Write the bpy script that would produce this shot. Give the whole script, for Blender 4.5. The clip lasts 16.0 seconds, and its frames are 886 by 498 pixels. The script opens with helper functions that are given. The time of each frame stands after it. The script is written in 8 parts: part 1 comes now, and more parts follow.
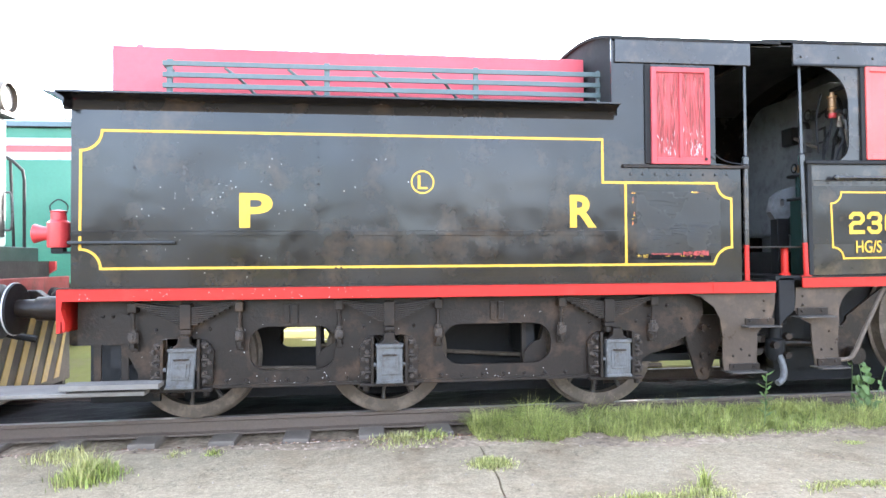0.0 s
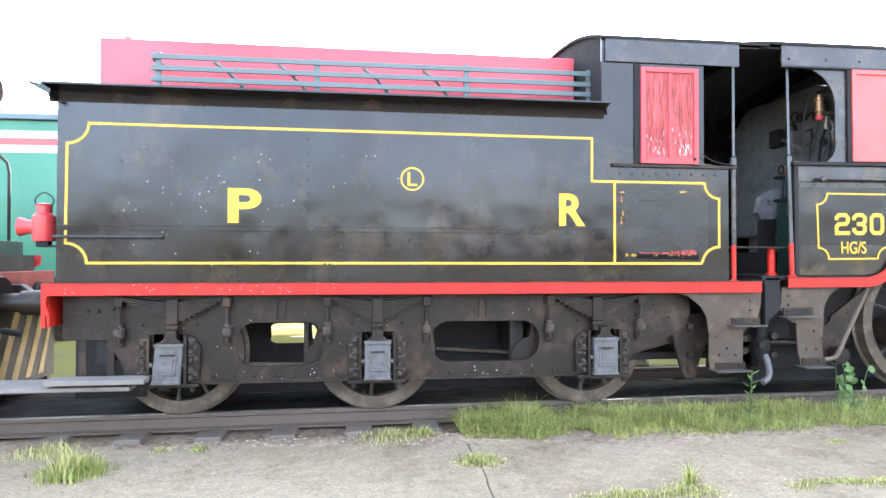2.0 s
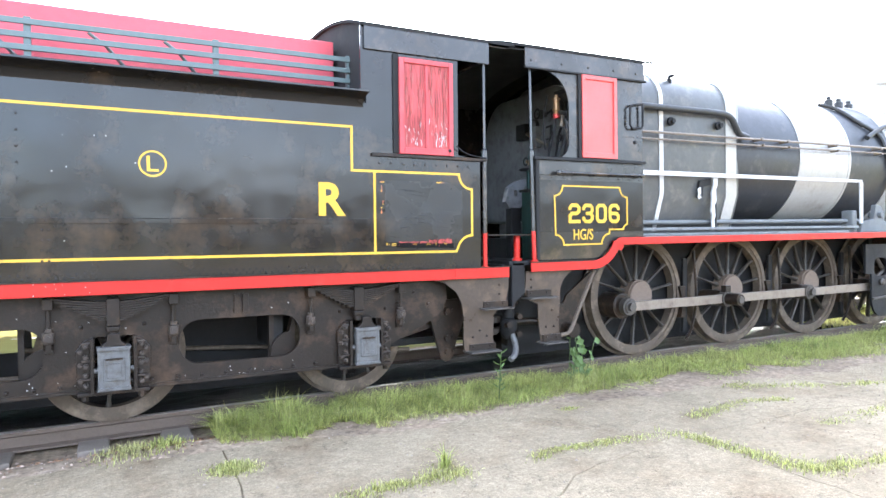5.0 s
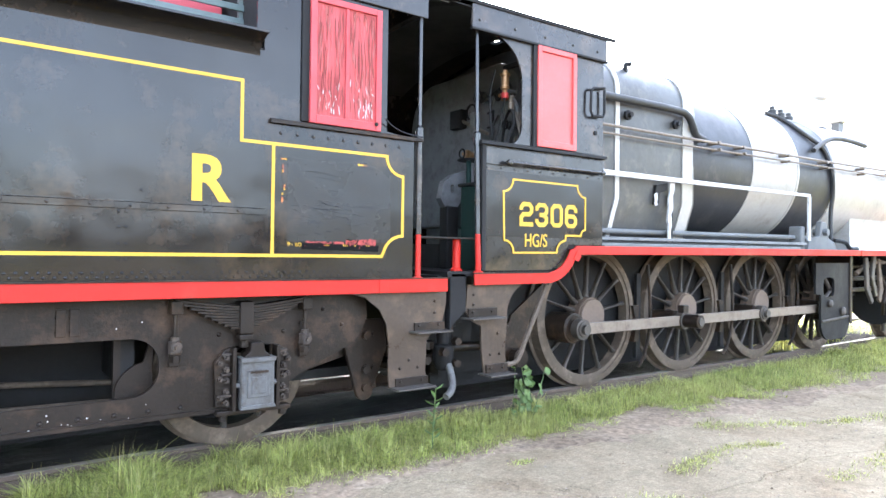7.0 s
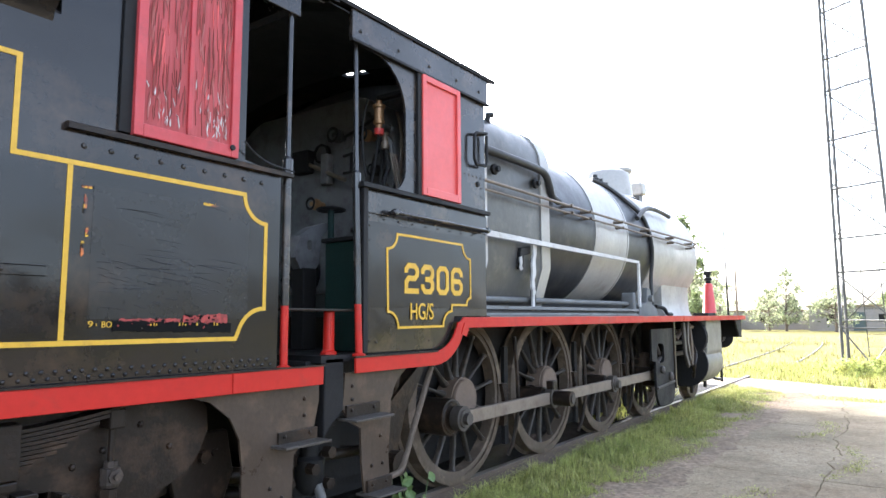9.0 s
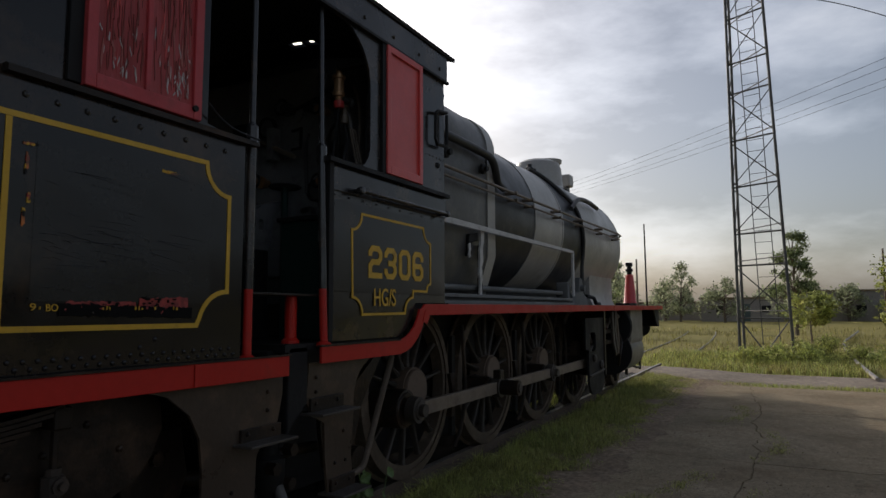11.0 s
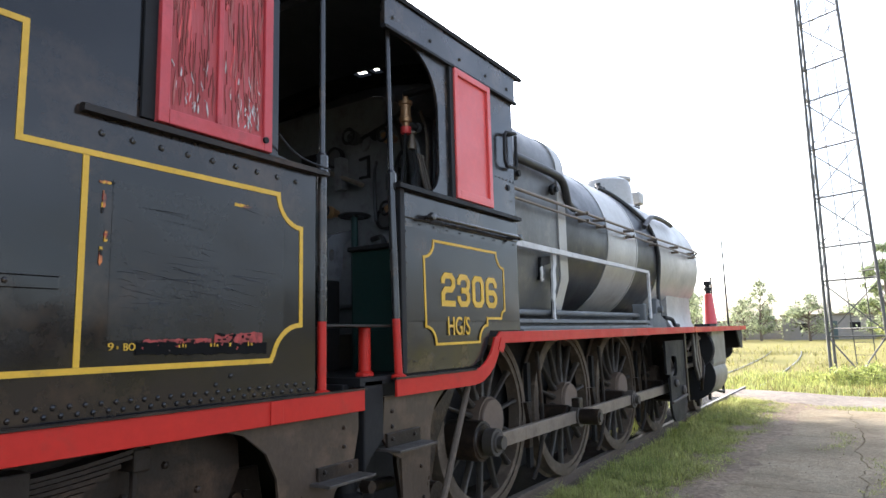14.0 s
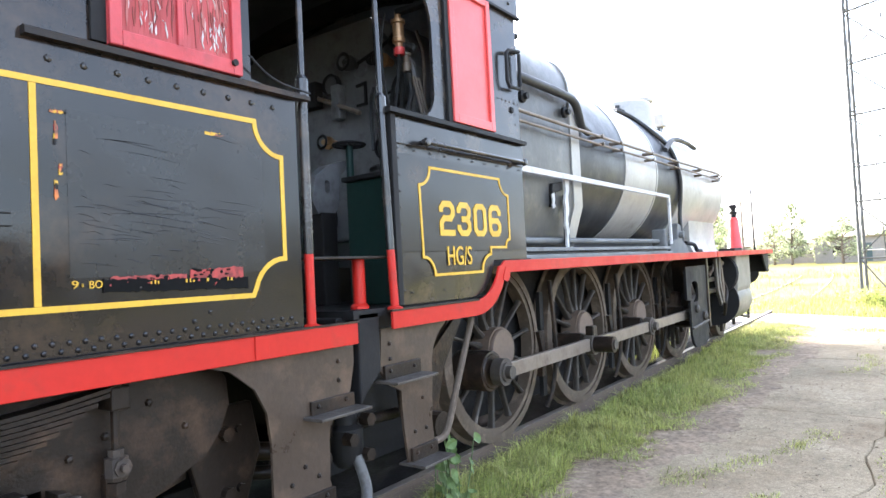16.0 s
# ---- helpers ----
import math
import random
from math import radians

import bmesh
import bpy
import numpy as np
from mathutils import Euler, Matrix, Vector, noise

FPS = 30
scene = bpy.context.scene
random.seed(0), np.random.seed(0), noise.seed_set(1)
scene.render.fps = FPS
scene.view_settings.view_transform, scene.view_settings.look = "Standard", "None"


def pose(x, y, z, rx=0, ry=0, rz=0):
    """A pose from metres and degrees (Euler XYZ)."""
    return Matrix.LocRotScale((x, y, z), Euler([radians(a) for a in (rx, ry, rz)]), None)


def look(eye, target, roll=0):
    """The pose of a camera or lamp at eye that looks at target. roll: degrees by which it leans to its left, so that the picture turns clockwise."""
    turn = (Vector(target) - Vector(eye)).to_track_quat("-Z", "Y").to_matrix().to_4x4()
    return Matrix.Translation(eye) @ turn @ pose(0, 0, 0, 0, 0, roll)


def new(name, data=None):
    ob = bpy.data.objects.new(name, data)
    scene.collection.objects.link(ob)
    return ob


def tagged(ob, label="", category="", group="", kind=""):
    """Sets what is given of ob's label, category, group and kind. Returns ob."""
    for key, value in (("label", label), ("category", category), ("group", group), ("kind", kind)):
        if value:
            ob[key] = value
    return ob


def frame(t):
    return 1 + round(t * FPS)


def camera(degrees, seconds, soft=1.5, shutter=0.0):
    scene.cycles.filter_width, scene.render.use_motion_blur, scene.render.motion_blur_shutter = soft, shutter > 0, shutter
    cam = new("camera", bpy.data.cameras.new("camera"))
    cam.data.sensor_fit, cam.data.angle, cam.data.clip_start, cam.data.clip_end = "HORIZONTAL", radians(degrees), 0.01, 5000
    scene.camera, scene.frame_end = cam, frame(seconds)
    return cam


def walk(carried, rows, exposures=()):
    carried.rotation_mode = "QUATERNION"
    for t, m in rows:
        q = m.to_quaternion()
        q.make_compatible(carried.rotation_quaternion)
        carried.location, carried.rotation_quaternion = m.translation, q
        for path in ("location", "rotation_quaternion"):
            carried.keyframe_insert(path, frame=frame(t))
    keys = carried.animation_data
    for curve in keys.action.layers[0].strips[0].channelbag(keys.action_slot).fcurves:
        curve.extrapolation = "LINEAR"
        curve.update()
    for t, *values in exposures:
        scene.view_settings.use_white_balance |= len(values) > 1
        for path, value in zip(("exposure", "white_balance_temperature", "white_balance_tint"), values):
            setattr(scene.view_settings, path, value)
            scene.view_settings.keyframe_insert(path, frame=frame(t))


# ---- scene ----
cam = camera(67.8, 16.0)
PATH = [
    (0, (0.679, -5.662, 1.541), (0.917, -3.677, 1.579), -0.7),
    (0.5, (0.684, -5.659, 1.547), (0.906, -3.672, 1.586), -0.8),
    (1, (0.703, -5.663, 1.561), (0.935, -3.677, 1.569), -0.7),
    (1.5, (0.698, -5.657, 1.533), (0.959, -3.675, 1.553), -0.5),
    (2, (0.678, -5.66, 1.533), (0.949, -3.679, 1.565), -0.2),
    (2.5, (0.672, -5.668, 1.544), (0.968, -3.69, 1.582), 0.2),
    (3, (0.677, -5.677, 1.546), (1.008, -3.706, 1.592), 0.5),
    (3.5, (0.672, -5.665, 1.548), (1.065, -3.705, 1.585), 0.7),
    (4, (0.677, -5.656, 1.576), (1.111, -3.703, 1.598), 0.7),
    (4.5, (0.693, -5.61, 1.606), (1.346, -3.72, 1.638), 0.3),
    (5, (0.823, -5.542, 1.633), (1.743, -3.766, 1.595), -0.9),
    (5.2, (0.912, -5.482, 1.572), (1.855, -3.718, 1.548), -1.5),
    (7.3, (1.452, -3.903, 1.529), (2.683, -2.327, 1.549), 0.1),
    (7.5, (1.482, -3.72, 1.554), (2.781, -2.199, 1.577), -0.7),
    (8, (1.575, -3.317, 1.6), (3.106, -2.03, 1.578), -0.8),
    (8.5, (1.691, -3.017, 1.557), (3.262, -1.806, 1.812), -3.1),
    (9, (1.738, -2.763, 1.58), (3.361, -1.613, 1.791), -0.4),
    (9.5, (1.688, -2.524, 1.572), (3.412, -1.534, 1.792), -1.5),
    (9.7, (1.719, -2.438, 1.556), (3.448, -1.45, 1.739), -1.4),
    (11.8, (1.779, -2.212, 1.554), (3.559, -1.322, 1.753), 0.1),
    (12, (1.858, -2.171, 1.56), (3.612, -1.235, 1.771), -0.9),
    (12.5, (1.856, -2.186, 1.57), (3.564, -1.174, 1.819), -1.5),
    (13, (1.85, -2.193, 1.578), (3.526, -1.136, 1.85), -1.4),
    (13.5, (1.841, -2.198, 1.588), (3.51, -1.129, 1.855), -1.2),
    (14, (1.844, -2.193, 1.58), (3.507, -1.113, 1.838), -1.5),
    (14.5, (1.847, -2.191, 1.588), (3.499, -1.092, 1.843), -1.4),
    (15, (1.85, -2.191, 1.586), (3.507, -1.098, 1.835), -1.2),
    (15.5, (1.91, -2.215, 1.576), (3.55, -1.09, 1.791), -1.1),
    (16, (2.067, -2.242, 1.558), (3.694, -1.081, 1.618), -3.0),
]
EXPOSURES = [(0, 4.1, 5850, 12), (4, 4.1, 5850, 12), (5, 4.0, 5850, 12), (7.3, 4.0, 5850, 12), (8, 3.85, 5850, 12), (8.6, 3.35, 5850, 12), (9, 2.9, 5850, 12), (9.3, 1.9, 6000, 12), (9.7, 0.5, 6150, 12), (10.0, 0.15, 6200, 12), (10.5, -0.1, 6250, 12), (11.2, -0.4, 6300, 12), (11.8, -0.45, 6350, 12), (12, -0.2, 6350, 12), (12.5, 0.9, 6250, 12), (13, 1.85, 6050, 12), (14.5, 2.25, 5900, 12), (15.5, 2.65, 5900, 12), (16, 3.4, 5900, 12)]
walk(cam, [(t, look(e, g, r)) for t, e, g, r in PATH], EXPOSURES)
# ---- light ----
SUN_AZ, SUN_EL = 34.0, 23.0          # from +y towards +x, and above the horizon
world = bpy.data.worlds.new("world")
scene.world = world
world.use_nodes = True
wn = world.node_tree.nodes
sky = wn.new("ShaderNodeTexSky")
sky.sky_type, sky.sun_disc = "NISHITA", False
sky.sun_elevation, sky.sun_rotation = radians(SUN_EL), radians(SUN_AZ)
sky.air_density, sky.dust_density, sky.ozone_density, sky.altitude = 1.0, 4.2, 1.0, 200
haze = wn.new("ShaderNodeHueSaturation")      # thick white haze over the whole sky
drift = wn.new("ShaderNodeTexCoord")          # thin drifting cloud all over it
flat = wn.new("ShaderNodeMapping")
flat.inputs["Scale"].default_value = (1.6, 1.6, 4.5)
cloud = wn.new("ShaderNodeTexNoise")
cloud.inputs["Scale"].default_value, cloud.inputs["Detail"].default_value, cloud.inputs["Roughness"].default_value = 1.7, 7.0, 0.58
for k, (lo, hi) in enumerate(((0.72, 0.35), (0.95, 1.6))):
    veil = wn.new("ShaderNodeMapRange")
    veil.inputs["From Min"].default_value, veil.inputs["From Max"].default_value = 0.42, 0.68
    veil.inputs["To Min"].default_value, veil.inputs["To Max"].default_value = lo, hi
    world.node_tree.links.new(cloud.outputs["Fac"], veil.inputs["Value"])
    world.node_tree.links.new(veil.outputs[0], haze.inputs[("Saturation", "Value")[k]])
world.node_tree.links.new(drift.outputs["Generated"], flat.inputs[0])
world.node_tree.links.new(flat.outputs[0], cloud.inputs["Vector"])
world.node_tree.links.new(sky.outputs[0], haze.inputs["Color"])
world.node_tree.links.new(haze.outputs[0], wn["Background"].inputs[0])
wn["Background"].inputs[1].default_value = 0.13

sun = bpy.data.lights.new("sun", "SUN")
sun.energy, sun.angle, sun.color = 2.4, radians(1.5), (1.0, 0.93, 0.82)
a, e = radians(SUN_AZ), radians(SUN_EL)
sun_way = Vector((math.sin(a) * math.cos(e), math.cos(a) * math.cos(e), math.sin(e)))
new("sun", sun).matrix_world = look(sun_way * 40, (0, 0, 0))
# ---- materials ----
def link(nt, a, b):
    nt.links.new(a, b)


def surface(name, base, other=None, rough=0.5, metal=0.0, grain=18.0, patch=2.2, bump=0.15, spread=0.35,
            dirt=None, dirt_amount=0.0, random_tint=0.0, spec=0.5, streak=1.0, wave=0.0):
    """A worn surface: base and other mixed by fine and broad noise, a dirt colour in patches, uneven gloss and fine relief."""
    m = bpy.data.materials.new(name)
    m.use_nodes = True
    nt = m.node_tree
    b = nt.nodes["Principled BSDF"]
    other = other or tuple(c * 0.7 for c in base)
    tc = nt.nodes.new("ShaderNodeTexCoord")
    mp = nt.nodes.new("ShaderNodeMapping")
    mp.inputs["Scale"].default_value = (1, 1, streak)
    link(nt, tc.outputs["Object"], mp.inputs[0])

    def noise_at(scale, detail=5.0, rough_=0.6):
        n = nt.nodes.new("ShaderNodeTexNoise")
        n.inputs["Scale"].default_value, n.inputs["Detail"].default_value, n.inputs["Roughness"].default_value = scale, detail, rough_
        link(nt, mp.outputs[0], n.inputs["Vector"])
        return n.outputs["Fac"]

    def ramp(fac, lo, hi):
        r = nt.nodes.new("ShaderNodeMapRange")
        r.inputs["From Min"].default_value, r.inputs["From Max"].default_value = lo, hi
        link(nt, fac, r.inputs["Value"])
        return r.outputs[0]

    def mix(fac, one, two):
        x = nt.nodes.new("ShaderNodeMix")
        x.data_type = "RGBA"
        for k, v in ((0, fac), (6, one), (7, two)):
            if isinstance(v, tuple):
                x.inputs[k].default_value = (*v, 1)
            elif isinstance(v, float):
                x.inputs[k].default_value = v
            else:
                link(nt, v, x.inputs[k])
        return x.outputs[2]

    fine, broad = noise_at(grain), noise_at(patch, 6.0, 0.65)
    col = mix(ramp(broad, 0.5 - spread, 0.5 + spread), base, other)
    col = mix(ramp(fine, 0.35, 0.9), col, mix(0.5, col, tuple(c * 0.6 for c in base)))
    if dirt:
        d = noise_at(patch * 1.7, 8.0, 0.7)
        col = mix(ramp(d, 0.62 - dirt_amount * 0.3, 0.75), col, dirt)
    if random_tint:
        oi = nt.nodes.new("ShaderNodeObjectInfo")
        hs = nt.nodes.new("ShaderNodeHueSaturation")
        link(nt, ramp(oi.outputs["Random"], 0.0, 1.0), hs.inputs["Value"])
        r = hs.inputs["Value"].links[0].from_node
        r.inputs["To Min"].default_value, r.inputs["To Max"].default_value = 1 - random_tint, 1 + random_tint
        link(nt, col, hs.inputs["Color"])
        col = hs.outputs[0]
    link(nt, col, b.inputs["Base Color"])
    rr = ramp(broad, 0.3, 0.75)
    rr.node.inputs["To Min"].default_value, rr.node.inputs["To Max"].default_value = max(rough - 0.12, 0.03), min(rough + 0.18, 1)
    link(nt, rr, b.inputs["Roughness"])
    b.inputs["Metallic"].default_value = metal
    b.inputs["Specular IOR Level"].default_value = spec
    if bump:
        bp = nt.nodes.new("ShaderNodeBump")
        bp.inputs["Strength"].default_value, bp.inputs["Distance"].default_value = bump, 0.01
        link(nt, fine, bp.inputs["Height"])
        link(nt, bp.outputs[0], b.inputs["Normal"])
        if wave:
            b2 = nt.nodes.new("ShaderNodeBump")
            b2.inputs["Strength"].default_value, b2.inputs["Distance"].default_value = wave, 0.02
            link(nt, noise_at(2.4, 1.5, 0.4), b2.inputs["Height"])
            link(nt, b2.outputs[0], bp.inputs["Normal"])
    return m


def leafy(name, base, other, rough=0.55, thin=0.35):
    """Leaves and blades: colour varies from island to island, and some light comes through."""
    m = surface(name, base, other, rough, bump=0.0, patch=1.1, grain=7.0, spread=0.25, spec=0.25)
    nt = m.node_tree
    b = nt.nodes["Principled BSDF"]
    src = b.inputs["Base Color"].links[0].from_socket
    ge = nt.nodes.new("ShaderNodeNewGeometry")
    hs = nt.nodes.new("ShaderNodeHueSaturation")
    mr = nt.nodes.new("ShaderNodeMapRange")
    mr.inputs["To Min"].default_value, mr.inputs["To Max"].default_value = 0.45, 1.95
    link(nt, ge.outputs["Random Per Island"], mr.inputs["Value"])
    link(nt, mr.outputs[0], hs.inputs["Value"])
    link(nt, src, hs.inputs["Color"])
    link(nt, hs.outputs[0], b.inputs["Base Color"])
    tr = nt.nodes.new("ShaderNodeBsdfTranslucent")
    link(nt, hs.outputs[0], tr.inputs["Color"])
    mx = nt.nodes.new("ShaderNodeMixShader")
    mx.inputs[0].default_value = thin
    out = nt.nodes["Material Output"]
    link(nt, b.outputs[0], mx.inputs[1])
    link(nt, tr.outputs[0], mx.inputs[2])
    link(nt, mx.outputs[0], out.inputs["Surface"])
    return m


BLACK = surface("glossy_black_paint", (0.0062, 0.0066, 0.0082), (0.0135, 0.0112, 0.0098), 0.16, grain=30, patch=0.9, bump=0.03, dirt=(0.055, 0.034, 0.020), dirt_amount=0.30, spec=0.36, wave=0.45)
CAB_BLACK = surface("cab_black_paint", (0.013, 0.0132, 0.0142), (0.026, 0.022, 0.019), 0.20, grain=26, patch=1.6, bump=0.05, dirt=(0.085, 0.060, 0.042), dirt_amount=0.33, wave=0.55, spec=0.45)
GRIME = surface("grimy_black_iron", (0.0095, 0.0073, 0.0060), (0.024, 0.0155, 0.0100), 0.40, grain=40, patch=2.2, bump=0.35, dirt=(0.075, 0.044, 0.026), dirt_amount=0.40, spec=0.22)
DARK = surface("sooty_black_iron", (0.009, 0.009, 0.0098), (0.017, 0.0155, 0.0145), 0.6, grain=30, patch=3, bump=0.25, spec=0.2)
TYRE = surface("dusty_wheel_iron", (0.074, 0.055, 0.040), (0.11, 0.083, 0.060), 0.6, 0.0, grain=35, patch=4, bump=0.25, dirt=(0.20, 0.15, 0.108), dirt_amount=0.4, spec=0.22)
STEEL = surface("dull_rod_steel", (0.15, 0.118, 0.088), (0.205, 0.165, 0.125), 0.5, 0.2, grain=40, patch=4, bump=0.15, dirt=(0.09, 0.062, 0.044), dirt_amount=0.4)
RUSTIRON = surface("dusty_rusty_fastening", (0.055, 0.040, 0.030), (0.028, 0.023, 0.020), 0.55, grain=60, patch=6, bump=0.4, dirt=(0.11, 0.075, 0.05), dirt_amount=0.4, spec=0.3)
GREYBOX = surface("grey_axlebox_paint", (0.082, 0.080, 0.078), (0.11, 0.106, 0.10), 0.5, grain=40, patch=9, bump=0.4, dirt=(0.04, 0.028, 0.02), dirt_amount=0.5, spread=0.25, spec=0.3)
RED = surface("red_paint", (0.46, 0.018, 0.010), (0.38, 0.016, 0.010), 0.45, grain=30, patch=2.0, bump=0.08, dirt=(0.22, 0.03, 0.02), dirt_amount=0.25, spec=0.25)
REDSHUT = surface("glossy_red_shutter_paint", (0.60, 0.075, 0.065), (0.52, 0.06, 0.05), 0.35, grain=22, patch=1.6, bump=0.08)
PEEL = surface("peeling_red_board_paint", (0.42, 0.055, 0.055), (0.24, 0.034, 0.034), 0.6, grain=60, patch=14, bump=0.5, streak=0.10, spread=0.2)
YELLOW = surface("yellow_paint", (0.60, 0.345, 0.012), (0.50, 0.29, 0.015), 0.5, grain=40, patch=5, bump=0.1, dirt=(0.25, 0.15, 0.02), dirt_amount=0.15)
SILVER = surface("silver_boiler_paint", (0.365, 0.35, 0.325), (0.30, 0.285, 0.26), 0.4, 0.15, grain=25, patch=2.0, bump=0.1, dirt=(0.20, 0.18, 0.15), dirt_amount=0.3, wave=0.3)
# darker copy of the silver, with the cylinder's shade in the colour
CYLGREY = surface("shaded_cylinder_silver", (0.215, 0.20, 0.165), (0.165, 0.15, 0.12), 0.5, 0.1, grain=25, patch=3.0, bump=0.15, dirt=(0.10, 0.085, 0.065), dirt_amount=0.35)
BOILERBLK = surface("boiler_black_paint", (0.020, 0.021, 0.025), (0.036, 0.036, 0.037), 0.42, grain=20, patch=2.0, bump=0.1, dirt=(0.07, 0.065, 0.06), dirt_amount=0.22, wave=0.3, spec=0.3)
FIREBOX = surface("firebox_grey_black_paint", (0.048, 0.049, 0.05), (0.08, 0.078, 0.073), 0.4, grain=16, patch=2.4, bump=0.18, dirt=(0.13, 0.117, 0.10), dirt_amount=0.35, wave=0.4, spec=0.35)
WHITE = surface("chalky_white_paint", (0.54, 0.525, 0.50), (0.42, 0.40, 0.375), 0.6, grain=30, patch=3, bump=0.15, dirt=(0.20, 0.175, 0.15), dirt_amount=0.3)
BOARDGREY = surface("grey_running_board", (0.13, 0.132, 0.128), (0.09, 0.09, 0.086), 0.65, grain=30, patch=3, bump=0.2)
GREEN = surface("dark_green_paint", (0.005, 0.019, 0.016), (0.008, 0.028, 0.022), 0.5, grain=25, patch=2, bump=0.1, spec=0.25)
COACHGREEN = surface("coach_green_paint", (0.03, 0.17, 0.10), (0.025, 0.13, 0.08), 0.45, grain=20, patch=1.2, bump=0.05)
PALEGREEN = surface("pale_hood_paint", (0.42, 0.50, 0.44), (0.36, 0.43, 0.38), 0.45, grain=20, patch=1.5, bump=0.05)
WAGONRED = surface("faded_red_van_paint", (0.52, 0.07, 0.085), (0.44, 0.055, 0.07), 0.55, grain=16, patch=1.2, bump=0.1)
RACK = surface("grey_green_rack_paint", (0.07, 0.10, 0.10), (0.10, 0.13, 0.13), 0.55, grain=25, patch=2, bump=0.15)
REDLAMP = surface("red_lamp_enamel", (0.55, 0.05, 0.05), (0.45, 0.035, 0.035), 0.38, grain=30, patch=6, bump=0.08)
CONCRETE = surface("cracked_concrete", (0.330, 0.266, 0.176), (0.262, 0.207, 0.135), 0.9, grain=70, patch=0.75, bump=0.5, dirt=(0.185, 0.130, 0.078), dirt_amount=0.42, spread=0.2, spec=0.06)
PALEPATH = surface("pale_gravel_path", (0.31, 0.255, 0.20), (0.24, 0.195, 0.15), 0.9, grain=30, patch=0.8, bump=0.5, spec=0.15)
SOIL = surface("dusty_ash_soil", (0.34, 0.258, 0.178), (0.255, 0.185, 0.125), 0.95, grain=40, patch=2.0, bump=0.4, dirt=(0.35, 0.275, 0.20), dirt_amount=0.5, spec=0.05)
FIELD = surface("dry_field_grass", (0.255, 0.215, 0.062), (0.18, 0.17, 0.046), 0.95, grain=6, patch=0.22, bump=0.6, dirt=(0.29, 0.225, 0.085), dirt_amount=0.5, spec=0.1)
BALLAST = surface("shade_darkened_ballast", (0.024, 0.021, 0.019), (0.014, 0.013, 0.013), 0.9, grain=30, patch=3, bump=0.9, spec=0.2)
RAILRUST = surface("brown_rail_rust", (0.085, 0.058, 0.042), (0.13, 0.095, 0.07), 0.75, 0.2, grain=50, patch=3, bump=0.3)
RAILTOP = surface("worn_rail_steel", (0.28, 0.25, 0.23), (0.20, 0.17, 0.15), 0.4, 0.7, grain=50, patch=3, bump=0.1)
SLEEPER = surface("weathered_grey_sleeper", (0.21, 0.172, 0.138), (0.12, 0.096, 0.076), 0.9, grain=50, patch=4, bump=0.6, random_tint=0.2, spec=0.15)
BOARD = surface("weathered_plank", (0.19, 0.168, 0.142), (0.115, 0.098, 0.082), 0.85, grain=50, patch=4, bump=0.5)
GALV = surface("galvanised_lattice_steel", (0.062, 0.060, 0.058), (0.095, 0.09, 0.085), 0.6, 0.2, grain=20, patch=2, bump=0.1)
GRASS = leafy("green_grass_blades", (0.205, 0.262, 0.058), (0.42, 0.385, 0.135))
STRAW = leafy("dry_grass_blades", (0.36, 0.32, 0.14), (0.29, 0.29, 0.10))
# tree leaves lightened, and the far ones paled and greyed, for distance haze
LEAF = leafy("tree_leaves", (0.145, 0.18, 0.078), (0.20, 0.23, 0.11), 0.55, 0.45)
HAZELEAF = leafy("haze_pale_tree_leaves", (0.25, 0.28, 0.16), (0.32, 0.33, 0.21), 0.6, 0.55)
BROADLEAF = leafy("broad_weed_leaves", (0.055, 0.088, 0.026), (0.09, 0.118, 0.042), 0.5, 0.2)
BARK = surface("tree_bark", (0.12, 0.09, 0.065), (0.18, 0.14, 0.11), 0.95, grain=20, patch=3, bump=0.7)
HUB = surface("rusty_wheel_hub", (0.115, 0.076, 0.052), (0.155, 0.112, 0.082), 0.65, grain=35, patch=5, bump=0.25)
COPPER = surface("tarnished_brass_fitting", (0.36, 0.21, 0.10), (0.22, 0.12, 0.06), 0.4, 0.5, grain=30, patch=6, bump=0.1)
BRICK = surface("far_brick_wall", (0.36, 0.32, 0.29), (0.28, 0.25, 0.23), 0.9, grain=4, patch=0.5, bump=0.3)
CHEVYELLOW = surface("worn_chevron_yellow", (0.27, 0.185, 0.035), (0.19, 0.125, 0.035), 0.6, grain=25, patch=3, bump=0.2, dirt=(0.10, 0.08, 0.06), dirt_amount=0.4)
SPOKE = surface("dusty_spoke_iron", (0.034, 0.028, 0.022), (0.056, 0.044, 0.034), 0.6, grain=35, patch=4, bump=0.25, dirt=(0.11, 0.082, 0.058), dirt_amount=0.25)
BACKHEAD = surface("sooty_grey_plate", (0.15, 0.152, 0.155), (0.095, 0.095, 0.095), 0.5, grain=20, patch=3.5, bump=0.2, dirt=(0.04, 0.036, 0.033), dirt_amount=0.4)

